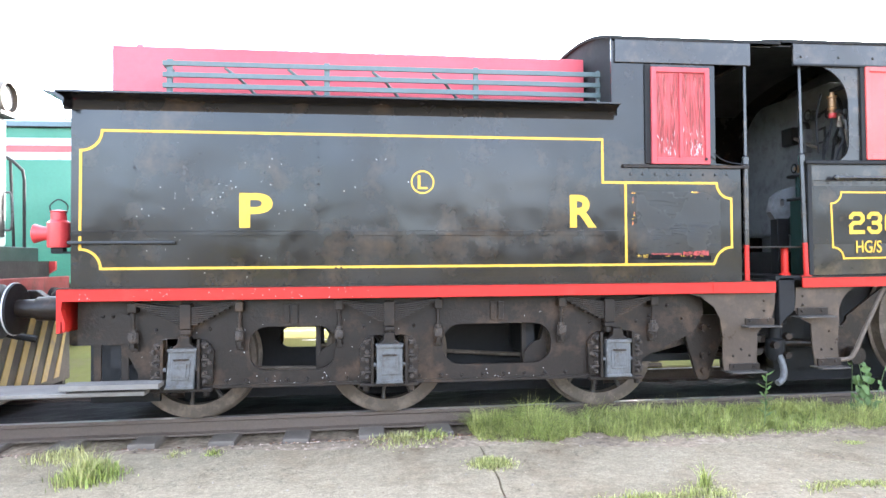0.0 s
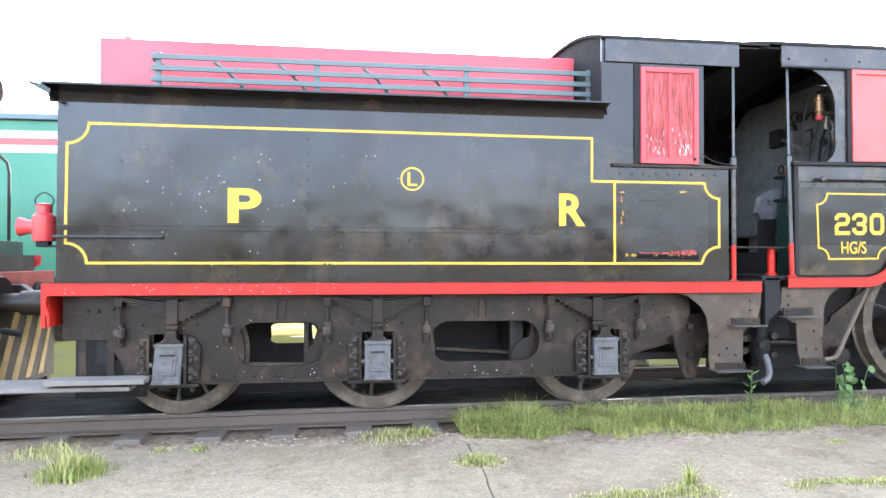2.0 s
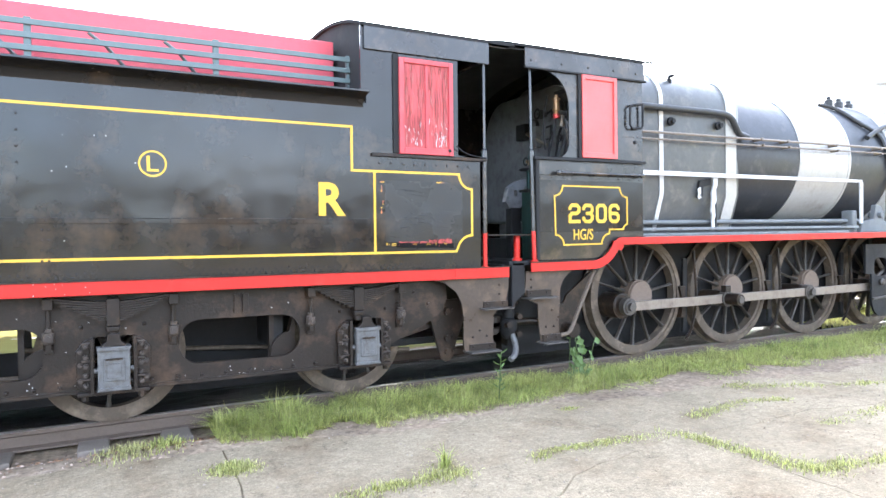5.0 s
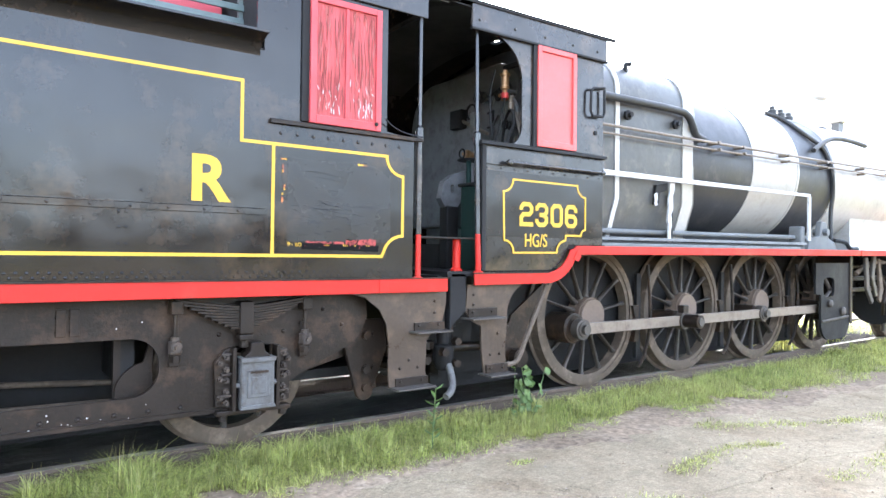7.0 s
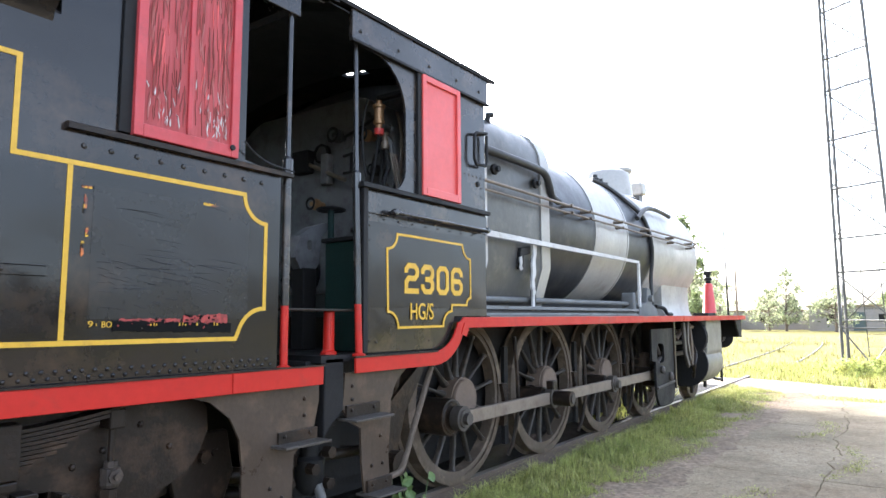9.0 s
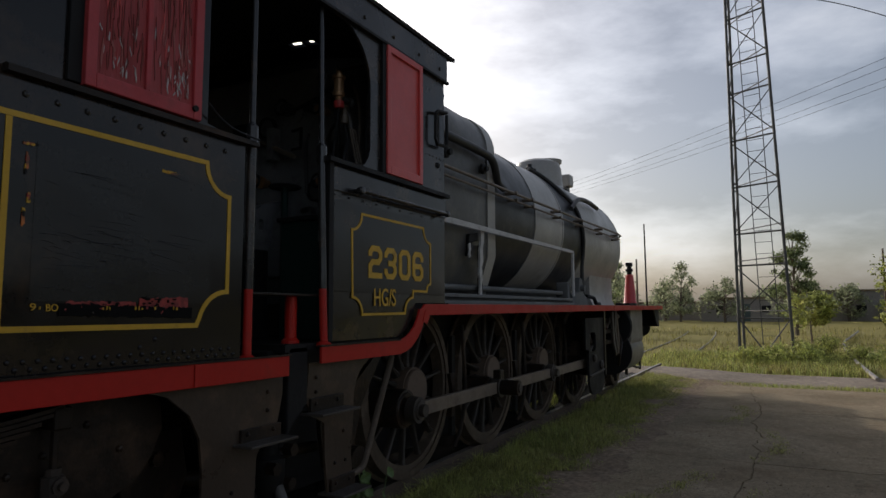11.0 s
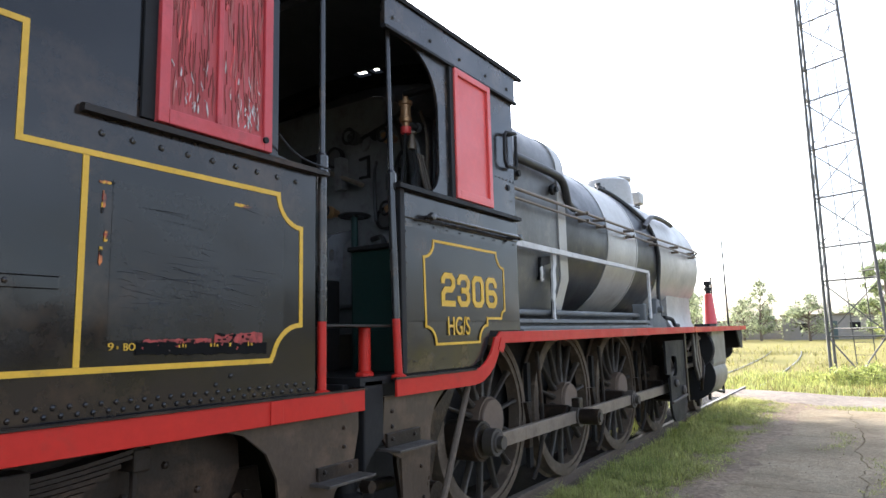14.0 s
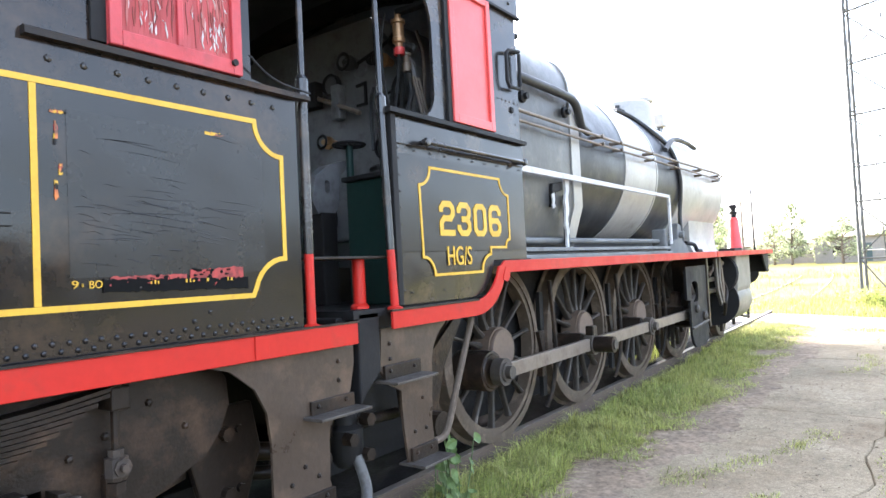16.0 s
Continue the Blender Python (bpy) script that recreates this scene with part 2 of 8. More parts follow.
FIELDSTRAW = leafy("dry_field_blades", (0.29, 0.25, 0.085), (0.21, 0.205, 0.06))
# brown picked for how the unseen trees mirror in the black sides
BROWNLEAF = leafy("brown_reflection_leaves", (0.15, 0.115, 0.07), (0.11, 0.095, 0.055), 0.6, 0.3)
DARKPIPE = surface("sooty_pipe_paint", (0.024, 0.025, 0.027), (0.042, 0.040, 0.037), 0.5, grain=30, patch=4, bump=0.15, spec=0.28)
TRAYGREY = surface("pale_grey_tray", (0.17, 0.17, 0.165), (0.12, 0.118, 0.112), 0.6, grain=30, patch=4, bump=0.15, dirt=(0.07, 0.06, 0.05), dirt_amount=0.3)
WEEDBED = surface("weedy_siding_ground", (0.20, 0.19, 0.062), (0.14, 0.125, 0.05), 0.95, grain=8, patch=0.8, bump=0.6, dirt=(0.17, 0.13, 0.085), dirt_amount=0.4, spec=0.0)
# for the ceiling sheets added under the roofs; grey lifted for hazy glare
LINING = surface("haze_lifted_ceiling_grey", (0.05, 0.051, 0.055), (0.035, 0.035, 0.036), 0.7, grain=20, patch=2, bump=0.15)
ROOFBLK = surface("sooty_roof_sheet", (0.022, 0.022, 0.023), (0.034, 0.032, 0.03), 0.85, grain=20, patch=1.5, bump=0.2, dirt=(0.06, 0.05, 0.04), dirt_amount=0.3, spec=0.05)
BROWNPLATE = surface("brown_grimed_plate", (0.036, 0.026, 0.019), (0.068, 0.046, 0.032), 0.36, grain=30, patch=3.0, bump=0.2, dirt=(0.11, 0.072, 0.048), dirt_amount=0.4, spec=0.35)
STEPIRON = surface("worn_step_iron", (0.05, 0.043, 0.037), (0.08, 0.068, 0.058), 0.45, 0.1, grain=40, patch=6, bump=0.3, dirt=(0.03, 0.022, 0.017), dirt_amount=0.4, spec=0.35)

def weathered(m, mid=9.0, mid_low=0.70, broad=0.33, broad_low=0.72, crack=0.0):
    """Adds blotches at two more sizes, and a net of hairline cracks, to a surface."""
    nt = m.node_tree
    b = nt.nodes["Principled BSDF"]
    src = b.inputs["Base Color"].links[0].from_socket
    tc = nt.nodes.new("ShaderNodeTexCoord")

    def blot(scale, low, detail):
        n = nt.nodes.new("ShaderNodeTexNoise")
        n.inputs["Scale"].default_value, n.inputs["Detail"].default_value, n.inputs["Roughness"].default_value = scale, detail, 0.7
        link(nt, tc.outputs["Object"], n.inputs["Vector"])
        r = nt.nodes.new("ShaderNodeMapRange")
        r.inputs["From Min"].default_value, r.inputs["From Max"].default_value = 0.36, 0.62
        r.inputs["To Min"].default_value, r.inputs["To Max"].default_value = low, 1.12
        link(nt, n.outputs["Fac"], r.inputs["Value"])
        return r.outputs[0], n.outputs["Color"]

    a, warp = blot(mid, mid_low, 9.0)
    c, _ = blot(broad, broad_low, 5.0)
    x = nt.nodes.new("ShaderNodeMath")
    x.operation = "MULTIPLY"
    link(nt, a, x.inputs[0])
    link(nt, c, x.inputs[1])
    fac = x.outputs[0]
    if crack:
        ad = nt.nodes.new("ShaderNodeVectorMath")
        ad.operation = "MULTIPLY_ADD"
        link(nt, blot(1.6, 0.0, 6.0)[1], ad.inputs[0])
        ad.inputs[1].default_value = (0.9, 0.9, 0.9)
        link(nt, tc.outputs["Object"], ad.inputs[2])
        vo = nt.nodes.new("ShaderNodeTexVoronoi")
        vo.feature = "DISTANCE_TO_EDGE"
        vo.inputs["Scale"].default_value = 0.75
        link(nt, ad.outputs[0], vo.inputs["Vector"])
        cr = nt.nodes.new("ShaderNodeMapRange")
        cr.inputs["From Min"].default_value, cr.inputs["From Max"].default_value = 0.0, crack
        cr.inputs["To Min"].default_value = 0.55
        link(nt, vo.outputs["Distance"], cr.inputs["Value"])
        y = nt.nodes.new("ShaderNodeMath")
        y.operation = "MULTIPLY"
        link(nt, fac, y.inputs[0])
        link(nt, cr.outputs[0], y.inputs[1])
        fac = y.outputs[0]
    sc = nt.nodes.new("ShaderNodeVectorMath")
    sc.operation = "SCALE"
    link(nt, src, sc.inputs[0])
    link(nt, fac, sc.inputs["Scale"])
    link(nt, sc.outputs[0], b.inputs["Base Color"])
    return m


weathered(CONCRETE, 11.0, 0.84, 0.4, 0.82, 0.006)
weathered(CONCRETE, 95.0, 0.72, 34.0, 0.80)
weathered(PALEPATH, 7.0, 0.7, 0.5, 0.8)
weathered(SOIL, 16.0, 0.5, 0.9, 0.7)
# ---- building tools ----
def part(name, bm, material, parent=None, label="", at=(0, 0, 0), smooth=False, kind=""):
    """Links a bmesh (or a ready mesh) as ONE mesh object under a thing or under a part."""
    if isinstance(bm, bpy.types.Mesh):
        me = bm
    else:
        bmesh.ops.recalc_face_normals(bm, faces=bm.faces)
        me = bpy.data.meshes.new(name)
        bm.to_mesh(me)
        bm.free()
        me.materials.append(material)
        if smooth:
            me.shade_smooth()
            me.set_sharp_from_angle(angle=radians(38))
    ob = new(name, me)
    ob.location = at
    if parent:
        ob.parent = parent
        ob.matrix_parent_inverse = Matrix.Translation(-parent.location)
    if label:
        ob["label"] = label
    if kind:
        ob["kind"] = kind
    return ob


def thing(name, at, label, category, group="", kind=""):
    ob = new(name)
    ob.location = at
    ob.empty_display_size = 0.2
    return tagged(ob, label, category, group, kind)


def box(bm, x0, x1, y0, y1, z0, z1, bevel=0.0):
    vs = [bm.verts.new((x, y, z)) for x in (x0, x1) for y in (y0, y1) for z in (z0, z1)]
    fs = [bm.faces.new([vs[i] for i in q]) for q in ((0, 1, 3, 2), (4, 6, 7, 5), (0, 4, 5, 1), (2, 3, 7, 6), (0, 2, 6, 4), (1, 5, 7, 3))]
    if bevel:
        es = list({ed for f in fs for ed in f.edges})
        bmesh.ops.recalc_face_normals(bm, faces=fs)
        bmesh.ops.bevel(bm, geom=es, offset=bevel, segments=2, affect="EDGES", profile=0.5)
    return bm


def B(*a, bevel=0.0):
    return box(bmesh.new(), *a, bevel=bevel)


def frame_of(d):
    d = Vector(d).normalized()
    u = d.orthogonal().normalized()
    return u, d.cross(u).normalized()


def rod(bm, p, q, r, r2=None, seg=12, caps=True):
    """A round bar from p to q."""
    p, q = Vector(p), Vector(q)
    u, v = frame_of(q - p)
    r2 = r if r2 is None else r2
    rings = []
    for c, rad in ((p, r), (q, r2)):
        rings.append([bm.verts.new(c + rad * (math.cos(t) * u + math.sin(t) * v)) for t in (2 * math.pi * k / seg for k in range(seg))])
    for k in range(seg):
        bm.faces.new((rings[0][k], rings[0][(k + 1) % seg], rings[1][(k + 1) % seg], rings[1][k]))
    if caps:
        bm.faces.new(rings[0][::-1])
        bm.faces.new(rings[1])
    return bm


def pipe(bm, pts, r, seg=10):
    """A bent pipe through pts, with parallel rings."""
    pts = [Vector(p) for p in pts]
    rings = []
    u = None
    for k, p in enumerate(pts):
        d = (pts[min(k + 1, len(pts) - 1)] - pts[max(k - 1, 0)]).normalized()
        u = (u - d * u.dot(d)).normalized() if u and (u - d * u.dot(d)).length > 1e-4 else d.orthogonal().normalized()
        v = d.cross(u)
        rings.append([bm.verts.new(p + r * (math.cos(t) * u + math.sin(t) * v)) for t in (2 * math.pi * j / seg for j in range(seg))])
    for a, b in zip(rings, rings[1:]):
        for k in range(seg):
            bm.faces.new((a[k], a[(k + 1) % seg], b[(k + 1) % seg], b[k]))
    bm.faces.new(rings[0][::-1])
    bm.faces.new(rings[-1])
    return bm


def smooth_path(pts, n=6):
    """Catmull-Rom through pts."""
    pts = [Vector(p) for p in pts]
    pts = [2 * pts[0] - pts[1]] + pts + [2 * pts[-1] - pts[-2]]
    out = []
    for a, b, c, d in zip(pts, pts[1:], pts[2:], pts[3:]):
        for k in range(n):
            t = k / n
            out.append(0.5 * ((2 * b) + (c - a) * t + (2 * a - 5 * b + 4 * c - d) * t * t + (3 * b - a - 3 * c + d) * t ** 3))
    return out + [pts[-2]]


def prism(bm, outline, y0, y1, axis="y", bevel=0.0):
    """An outline extruded along an axis: (x, z) along y, (y, z) along x, (x, y) along z."""
    def at(p, h):
        return {"y": (p[0], h, p[1]), "x": (h, p[0], p[1]), "z": (p[0], p[1], h)}[axis]
    a = [bm.verts.new(at(p, y0)) for p in outline]
    b = [bm.verts.new(at(p, y1)) for p in outline]
    n = len(a)
    fs = [bm.faces.new(a), bm.faces.new(b[::-1])]
    fs += [bm.faces.new((a[k], a[(k + 1) % n], b[(k + 1) % n], b[k])) for k in range(n)]
    if bevel:
        bmesh.ops.recalc_face_normals(bm, faces=fs)
        bmesh.ops.bevel(bm, geom=list({ed for f in fs for ed in f.edges}), offset=bevel, segments=2, affect="EDGES", profile=0.5)
    return bm


def P(outline, y0, y1, axis="y", bevel=0.0):
    return prism(bmesh.new(), outline, y0, y1, axis, bevel)


def plate_with_holes(outline, holes, y0, y1):
    """A plate in the x-z plane between y0 and y1 with holes through it."""
    bm = bmesh.new()
    loops = []
    for loop in [outline, *holes]:
        vs = [bm.verts.new((p[0], y0, p[1])) for p in loop]
        loops.append([bm.edges.new((vs[k], vs[(k + 1) % len(vs)])) for k in range(len(vs))])
    bmesh.ops.triangle_fill(bm, use_beauty=True, use_dissolve=False, edges=[ed for l in loops for ed in l])
    front = list(bm.faces)
    ret = bmesh.ops.extrude_face_region(bm, geom=front)
    for v in ret["geom"]:
        if isinstance(v, bmesh.types.BMVert):
            v.co.y = y1
    return bm


def arc(cx, cz, r, a0, a1, n=8):
    return [(cx + r * math.cos(radians(a0 + (a1 - a0) * k / n)), cz + r * math.sin(radians(a0 + (a1 - a0) * k / n))) for k in range(n + 1)]


def slot(x0, x1, z0, z1, r=None, n=8):
    r = r or (z1 - z0) / 2
    return arc(x1 - r, z1 - r, r, 90, 0, n) + arc(x1 - r, z0 + r, r, 0, -90, n) + arc(x0 + r, z0 + r, r, -90, -180, n) + arc(x0 + r, z1 - r, r, 180, 90, n)


def ribbon(bm, pts, w, y0, y1, closed=False):
    """A flat line of width w through (x, z) points, standing from y0 to y1."""
    n = len(pts)
    left, right = [], []
    for k in range(n):
        p = Vector(pts[k])
        a = Vector(pts[(k - 1) % n]) if closed or k > 0 else None
        c = Vector(pts[(k + 1) % n]) if closed or k < n - 1 else None
        d1 = (p - a).normalized() if a is not None else (c - p).normalized()
        d2 = (c - p).normalized() if c is not None else d1
        n1, n2 = Vector((-d1.y, d1.x)), Vector((-d2.y, d2.x))
        m = (n1 + n2).normalized()
        s = min(1 / max(m.dot(n1), 0.35), 2.5)
        left.append(p + m * w / 2 * s)
        right.append(p - m * w / 2 * s)
    rows = [[bm.verts.new((q.x, y, q.y)) for q in side] for side in (left, right) for y in (y0, y1)]
    for k in range(n if closed else n - 1):
        j = (k + 1) % n
        for a, b in ((0, 2), (2, 3), (3, 1), (1, 0)):
            bm.faces.new((rows[a][k], rows[a][j], rows[b][j], rows[b][k]))
    if not closed:
        for k in (0, -1):
            bm.faces.new((rows[0][k], rows[1][k], rows[3][k], rows[2][k]))
    return bm


def dome_head(bm, c, d, r, h=0.55, seg=6):
    """A rivet or bolt head at c, pointing along d."""
    c, d = Vector(c), Vector(d).normalized()
    u, v = frame_of(d)
    ring = [[bm.verts.new(c + d * hh * r + rr * r * (math.cos(t) * u + math.sin(t) * v)) for t in (2 * math.pi * k / seg for k in range(seg))] for rr, hh in ((1, 0), (0.72, h * 0.8))]
    top = bm.verts.new(c + d * h * r * 1.1)
    for k in range(seg):
        j = (k + 1) % seg
        bm.faces.new((ring[0][k], ring[0][j], ring[1][j], ring[1][k]))
        bm.faces.new((ring[1][k], ring[1][j], top))


def rivets(spots, r, d=(0, -1, 0), h=0.55):
    bm = bmesh.new()
    for s in spots:
        dome_head(bm, s, d, r, h)
    return bm


def lathe(profile, centre, axis="x", seg=40):
    """A turned shape: (along, radius) pairs about an axis through centre."""
    bm = bmesh.new()
    c = Vector(centre)
    d = {"x": Vector((1, 0, 0)), "y": Vector((0, 1, 0)), "z": Vector((0, 0, 1))}[axis]
    u, v = {"x": (Vector((0, 1, 0)), Vector((0, 0, 1))), "y": (Vector((1, 0, 0)), Vector((0, 0, 1))), "z": (Vector((1, 0, 0)), Vector((0, 1, 0)))}[axis]
    rings = []
    for h, r in profile:
        if r < 1e-6:
            rings.append([bm.verts.new(c + d * h)])
        else:
            rings.append([bm.verts.new(c + d * h + r * (math.cos(t) * u + math.sin(t) * v)) for t in (2 * math.pi * k / seg for k in range(seg))])
    for a, b in zip(rings, rings[1:]):
        for k in range(seg):
            j = (k + 1) % seg
            if len(a) == 1 and len(b) == 1:
                continue
            if len(a) == 1:
                bm.faces.new((a[0], b[j], b[k]))
            elif len(b) == 1:
                bm.faces.new((a[k], a[j], b[0]))
            else:
                bm.faces.new((a[k], a[j], b[j], b[k]))
    return bm


def lettering(text, x0, x1, z0, z1, y, parent, material, label, weight=0.0):
    """Painted letters in the x-z plane, fitted to a box, facing -y."""
    cu = bpy.data.curves.new("letters", "FONT")
    cu.body, cu.extrude, cu.offset, cu.resolution_u = text, 0.002, weight, 6
    tmp = new("letters", cu)
    bpy.context.view_layer.update()
    me = bpy.data.meshes.new_from_object(tmp.evaluated_get(bpy.context.evaluated_depsgraph_get()))
    bpy.data.objects.remove(tmp)
    co = np.array([v.co[:] for v in me.vertices])
    lo, hi = co.min(0), co.max(0)
    for v in me.vertices:
        fx, fz = (v.co.x - lo[0]) / (hi[0] - lo[0]), (v.co.y - lo[1]) / (hi[1] - lo[1])
        v.co = (x0 + fx * (x1 - x0), y + 0.002 - v.co.z, z0 + fz * (z1 - z0))
    me.name = "painted_letter"
    me.materials.clear()
    me.materials.append(material)
    return part("painted_letter", me, material, parent, label)
# ---- ground and track ----
CY = 1.52                    # the middle of the track
RAIL = 0.14                  # top of the rails
GAUGE = 1.676


def sheet(x0, x1, y0, y1, nx, ny, height):
    bm = bmesh.new()
    g = [[bm.verts.new((x0 + (x1 - x0) * i / nx, y0 + (y1 - y0) * j / ny, 0)) for j in range(ny + 1)] for i in range(nx + 1)]
    for row in g:
        for v in row:
            v.co.z = height(v.co.x, v.co.y)
    for i in range(nx):
        for j in range(ny):
            bm.faces.new((g[i][j], g[i + 1][j], g[i + 1][j + 1], g[i][j + 1]))
    return bm


bm = bmesh.new()
R = 2500
rim = [-R, -60, -14, 0, 16, 40, 110, R]
g = [[bm.verts.new((x, y, -0.075)) for y in rim] for x in rim]
for i in range(len(rim) - 1):
    for j in range(len(rim) - 1):
        bm.faces.new((g[i][j], g[i + 1][j], g[i + 1][j + 1], g[i][j + 1]))
tagged(part("ground", bm, FIELD), "dry yellow-green grass field reaching to the trees", "ground", kind="structure")


def soil_edge(x):
    """Where blown soil thins out over the concrete."""
    base = -0.08 if x < -1 else -0.14 - 0.085 * min(x + 1, 11.0)
    return max(base, -1.05) - 0.18 * noise.noise((x * 0.8, 0.3, 6)) - 0.12 * noise.noise((x * 3.1, 1.3, 2))


def bank(x, y):
    """The ground rises to the rail heads towards the crossing path."""
    return 0.10 * min(1.0, max(0.0, (x - 11.0) / 3.5)) * math.exp(-((y - 1.6) / 1.9) ** 4)


def soil_height(x, y):
    return bank(x, y) + plain_soil(x, y)


def plain_soil(x, y):
    if y < 0.3:
        f = (y - soil_edge(x)) / 0.30 + 0.35 * noise.noise((x * 5, y * 5, 9)) + 0.25 * noise.noise((x * 13, y * 13, 4))
        return -0.014 + 0.022 * min(1.0, max(-1.5, f)) + 0.004 * noise.noise((x * 8, y * 8, 3)) - 0.058 * min(1.0, max(0.0, (y - 0.10) / 0.2))
    edge = min(1, max(0, (y + 0.35) / 0.6)) * min(1, max(0, (3.35 - y) / 0.6))
    return -0.06 + 0.018 * edge * min(1.0, max(0.0, (y - 0.6) / 0.2)) + 0.014 * noise.noise((x * 2.2, y * 2.2, 0)) + 0.008 * noise.noise((x * 8, y * 8, 3))


tagged(part("track_bed", sheet(-14, 17.2, -1.7, 3.6, 420, 88, soil_height), SOIL, smooth=True), "dusty ash and soil beside the rails", "track bed", kind="structure")
# the near-black colour holds the shade under the engine and tender
tagged(part("ballast", sheet(-14, 17.0, 0.72, 2.2, 160, 14, lambda x, y: 0.018 + bank(x, y) + 0.022 * noise.noise((x * 6, y * 6, 1)) + 0.02 * noise.noise((x * 15, y * 15, 5))), BALLAST), "ballast between the rails, blackened for the shade under the train", "ballast", kind="structure")


tagged(part("siding_bed", sheet(-30, 17.2, 3.6, 42.0, 60, 40, lambda x, y: -0.045 + 0.185 * min(1.0, max(0.0, (y - 4.0) / 1.6)) + 0.02 * noise.noise((x * 3, y * 3, 1))), WEEDBED), "dark weedy ground between the tracks", "track bed", kind="structure")


def rail(x0, x1, yc, label):
    th = thing("rail", (x0, yc, 0), label, "rail", "rails", "structure")
    web = [(-0.062, -0.016), (0.062, -0.016), (0.062, 0.0), (0.012, 0.016), (0.012, 0.095), (0.035, 0.108), (0.035, RAIL - 0.004), (-0.035, RAIL - 0.004), (-0.035, 0.108), (-0.012, 0.095), (-0.012, 0.016), (-0.062, 0.0)]
    part("rail_web", P([(yc + a, b) for a, b in web], x0, x1, "x"), RAILRUST, th)
    part("rail_head", B(x0, x1, yc - 0.031, yc + 0.031, RAIL - 0.003, RAIL, bevel=0.001), RAILTOP, th, "worn bright rail head")
    return th


for s in (-1, 1):
    rail(-14, 19.6, CY + s * (GAUGE / 2 + 0.035), "rusty brown rail with a worn steel top")

sl = bmesh.new()
box(sl, -0.115, 0.115, 0.26, 2.64, -0.13, 0.0, bevel=0.012)
sl_me = bpy.data.meshes.new("sleeper")
sl.to_mesh(sl_me)
sl.free()
sl_me.materials.append(SLEEPER)
for k in range(48):
    x = -13.7 + k * 0.655 + random.uniform(-0.03, 0.03)
    if x > 16.6:
        break
    ob = new("sleeper", sl_me)
    ob.location = (x, 0.02 + random.uniform(-0.03, 0.03), random.uniform(-0.012, 0.004))
    ob.rotation_euler = (0, 0, random.uniform(-0.015, 0.015))
    tagged(ob, "weathered grey wooden sleeper under the rails", "sleeper", "sleepers", "structure")

# concrete yard: slabs parted by cracks
EDGE = [(-30, 0.16), (-9, 0.1), (-5, 0.18), (-2.0, 0.12), (-0.6, 0.0), (0.6, -0.1), (1.6, -0.20), (3.2, -0.34), (5.0, -0.36), (6.8, -0.55), (8.6, -0.6), (11.5, -0.66), (14.2, -0.6), (16.3, -0.9)]


def wander(a, b, amount, seed, step=0.16):
    """A crooked line from a to b."""
    a, b = Vector(a), Vector(b)
    n = max(2, int((b - a).length / step))
    d = (b - a).normalized()
    s = Vector((-d.y, d.x))
    out = []
    for k in range(n + 1):
        f = k / n
        w = math.sin(math.pi * f) ** 0.5 if 0 < k < n else 0
        q = a.lerp(b, f)
        out.append(q + s * w * amount * (noise.noise((q.x * 1.3, q.y * 1.3, seed)) + 0.6 * noise.noise((q.x * 5, q.y * 5, seed + 4))))
    return [(q.x, q.y) for q in out]


def on_edge(x):
    for (x0, y0), (x1, y1) in zip(EDGE, EDGE[1:]):
        if x0 <= x <= x1:
            return (x, y0 + (y1 - y0) * (x - x0) / (x1 - x0))


def edge_line(x0, x1):
    pts = [on_edge(x0)] + [p for p in EDGE if x0 < p[0] < x1] + [on_edge(x1)]
    out = []
    for k, (a, b) in enumerate(zip(pts, pts[1:])):
        out += wander(a, b, 0.07, 7.0 + k, 0.12)[:-1]
    return out + [pts[-1]]


YF, XR = -34.0, 16.3
n1, n2, n3, n4 = (1.55, -2.6), (4.92, -1.70), (9.2, -1.95), (12.9, -1.9)
cut = {
    "a": wander((1.62, on_edge(1.62)[1]), n1, 0.10, 1), "b": wander(n1, (1.2, YF), 0.2, 2), "c": wander((3.75, on_edge(3.75)[1]), n2, 0.12, 3),
    "d": wander(n2, n3, 0.14, 4), "e": wander(n2, (5.6, YF), 0.25, 5), "f": wander((9.3, on_edge(9.3)[1]), n3, 0.12, 6),
    "g": wander(n3, n4, 0.16, 8), "h": wander(n3, (9.8, YF), 0.25, 9), "i": wander((12.8, on_edge(12.8)[1]), n4, 0.1, 10), "j": wander(n4, (13.2, YF), 0.2, 11),
    "k": wander(n1, n2, 0.14, 12), "l": wander(n4, (XR, -1.6), 0.12, 13), "m": wander((-3.6, on_edge(-3.6)[1]), (-3.9, YF), 0.2, 14),
}
r = {k: v[::-1] for k, v in cut.items()}
SLABS = [
    edge_line(-30, -3.6) + cut["m"] + [(-30, YF)],
    edge_line(-3.6, 1.62) + cut["a"] + cut["b"] + r["m"],
    edge_line(1.62, 3.75) + cut["c"] + r["k"] + r["a"],
    cut["k"] + cut["e"] + r["b"],
    edge_line(3.75, 9.3) + cut["f"] + r["d"] + r["c"],
    cut["d"] + cut["h"] + r["e"],
    edge_line(9.3, 12.8) + cut["i"] + r["g"] + r["f"],
    cut["g"] + cut["j"] + r["h"],
    edge_line(12.8, XR) + [(XR, -1.6)] + r["l"] + r["i"],
    cut["l"] + [(XR, YF)] + r["j"],
]


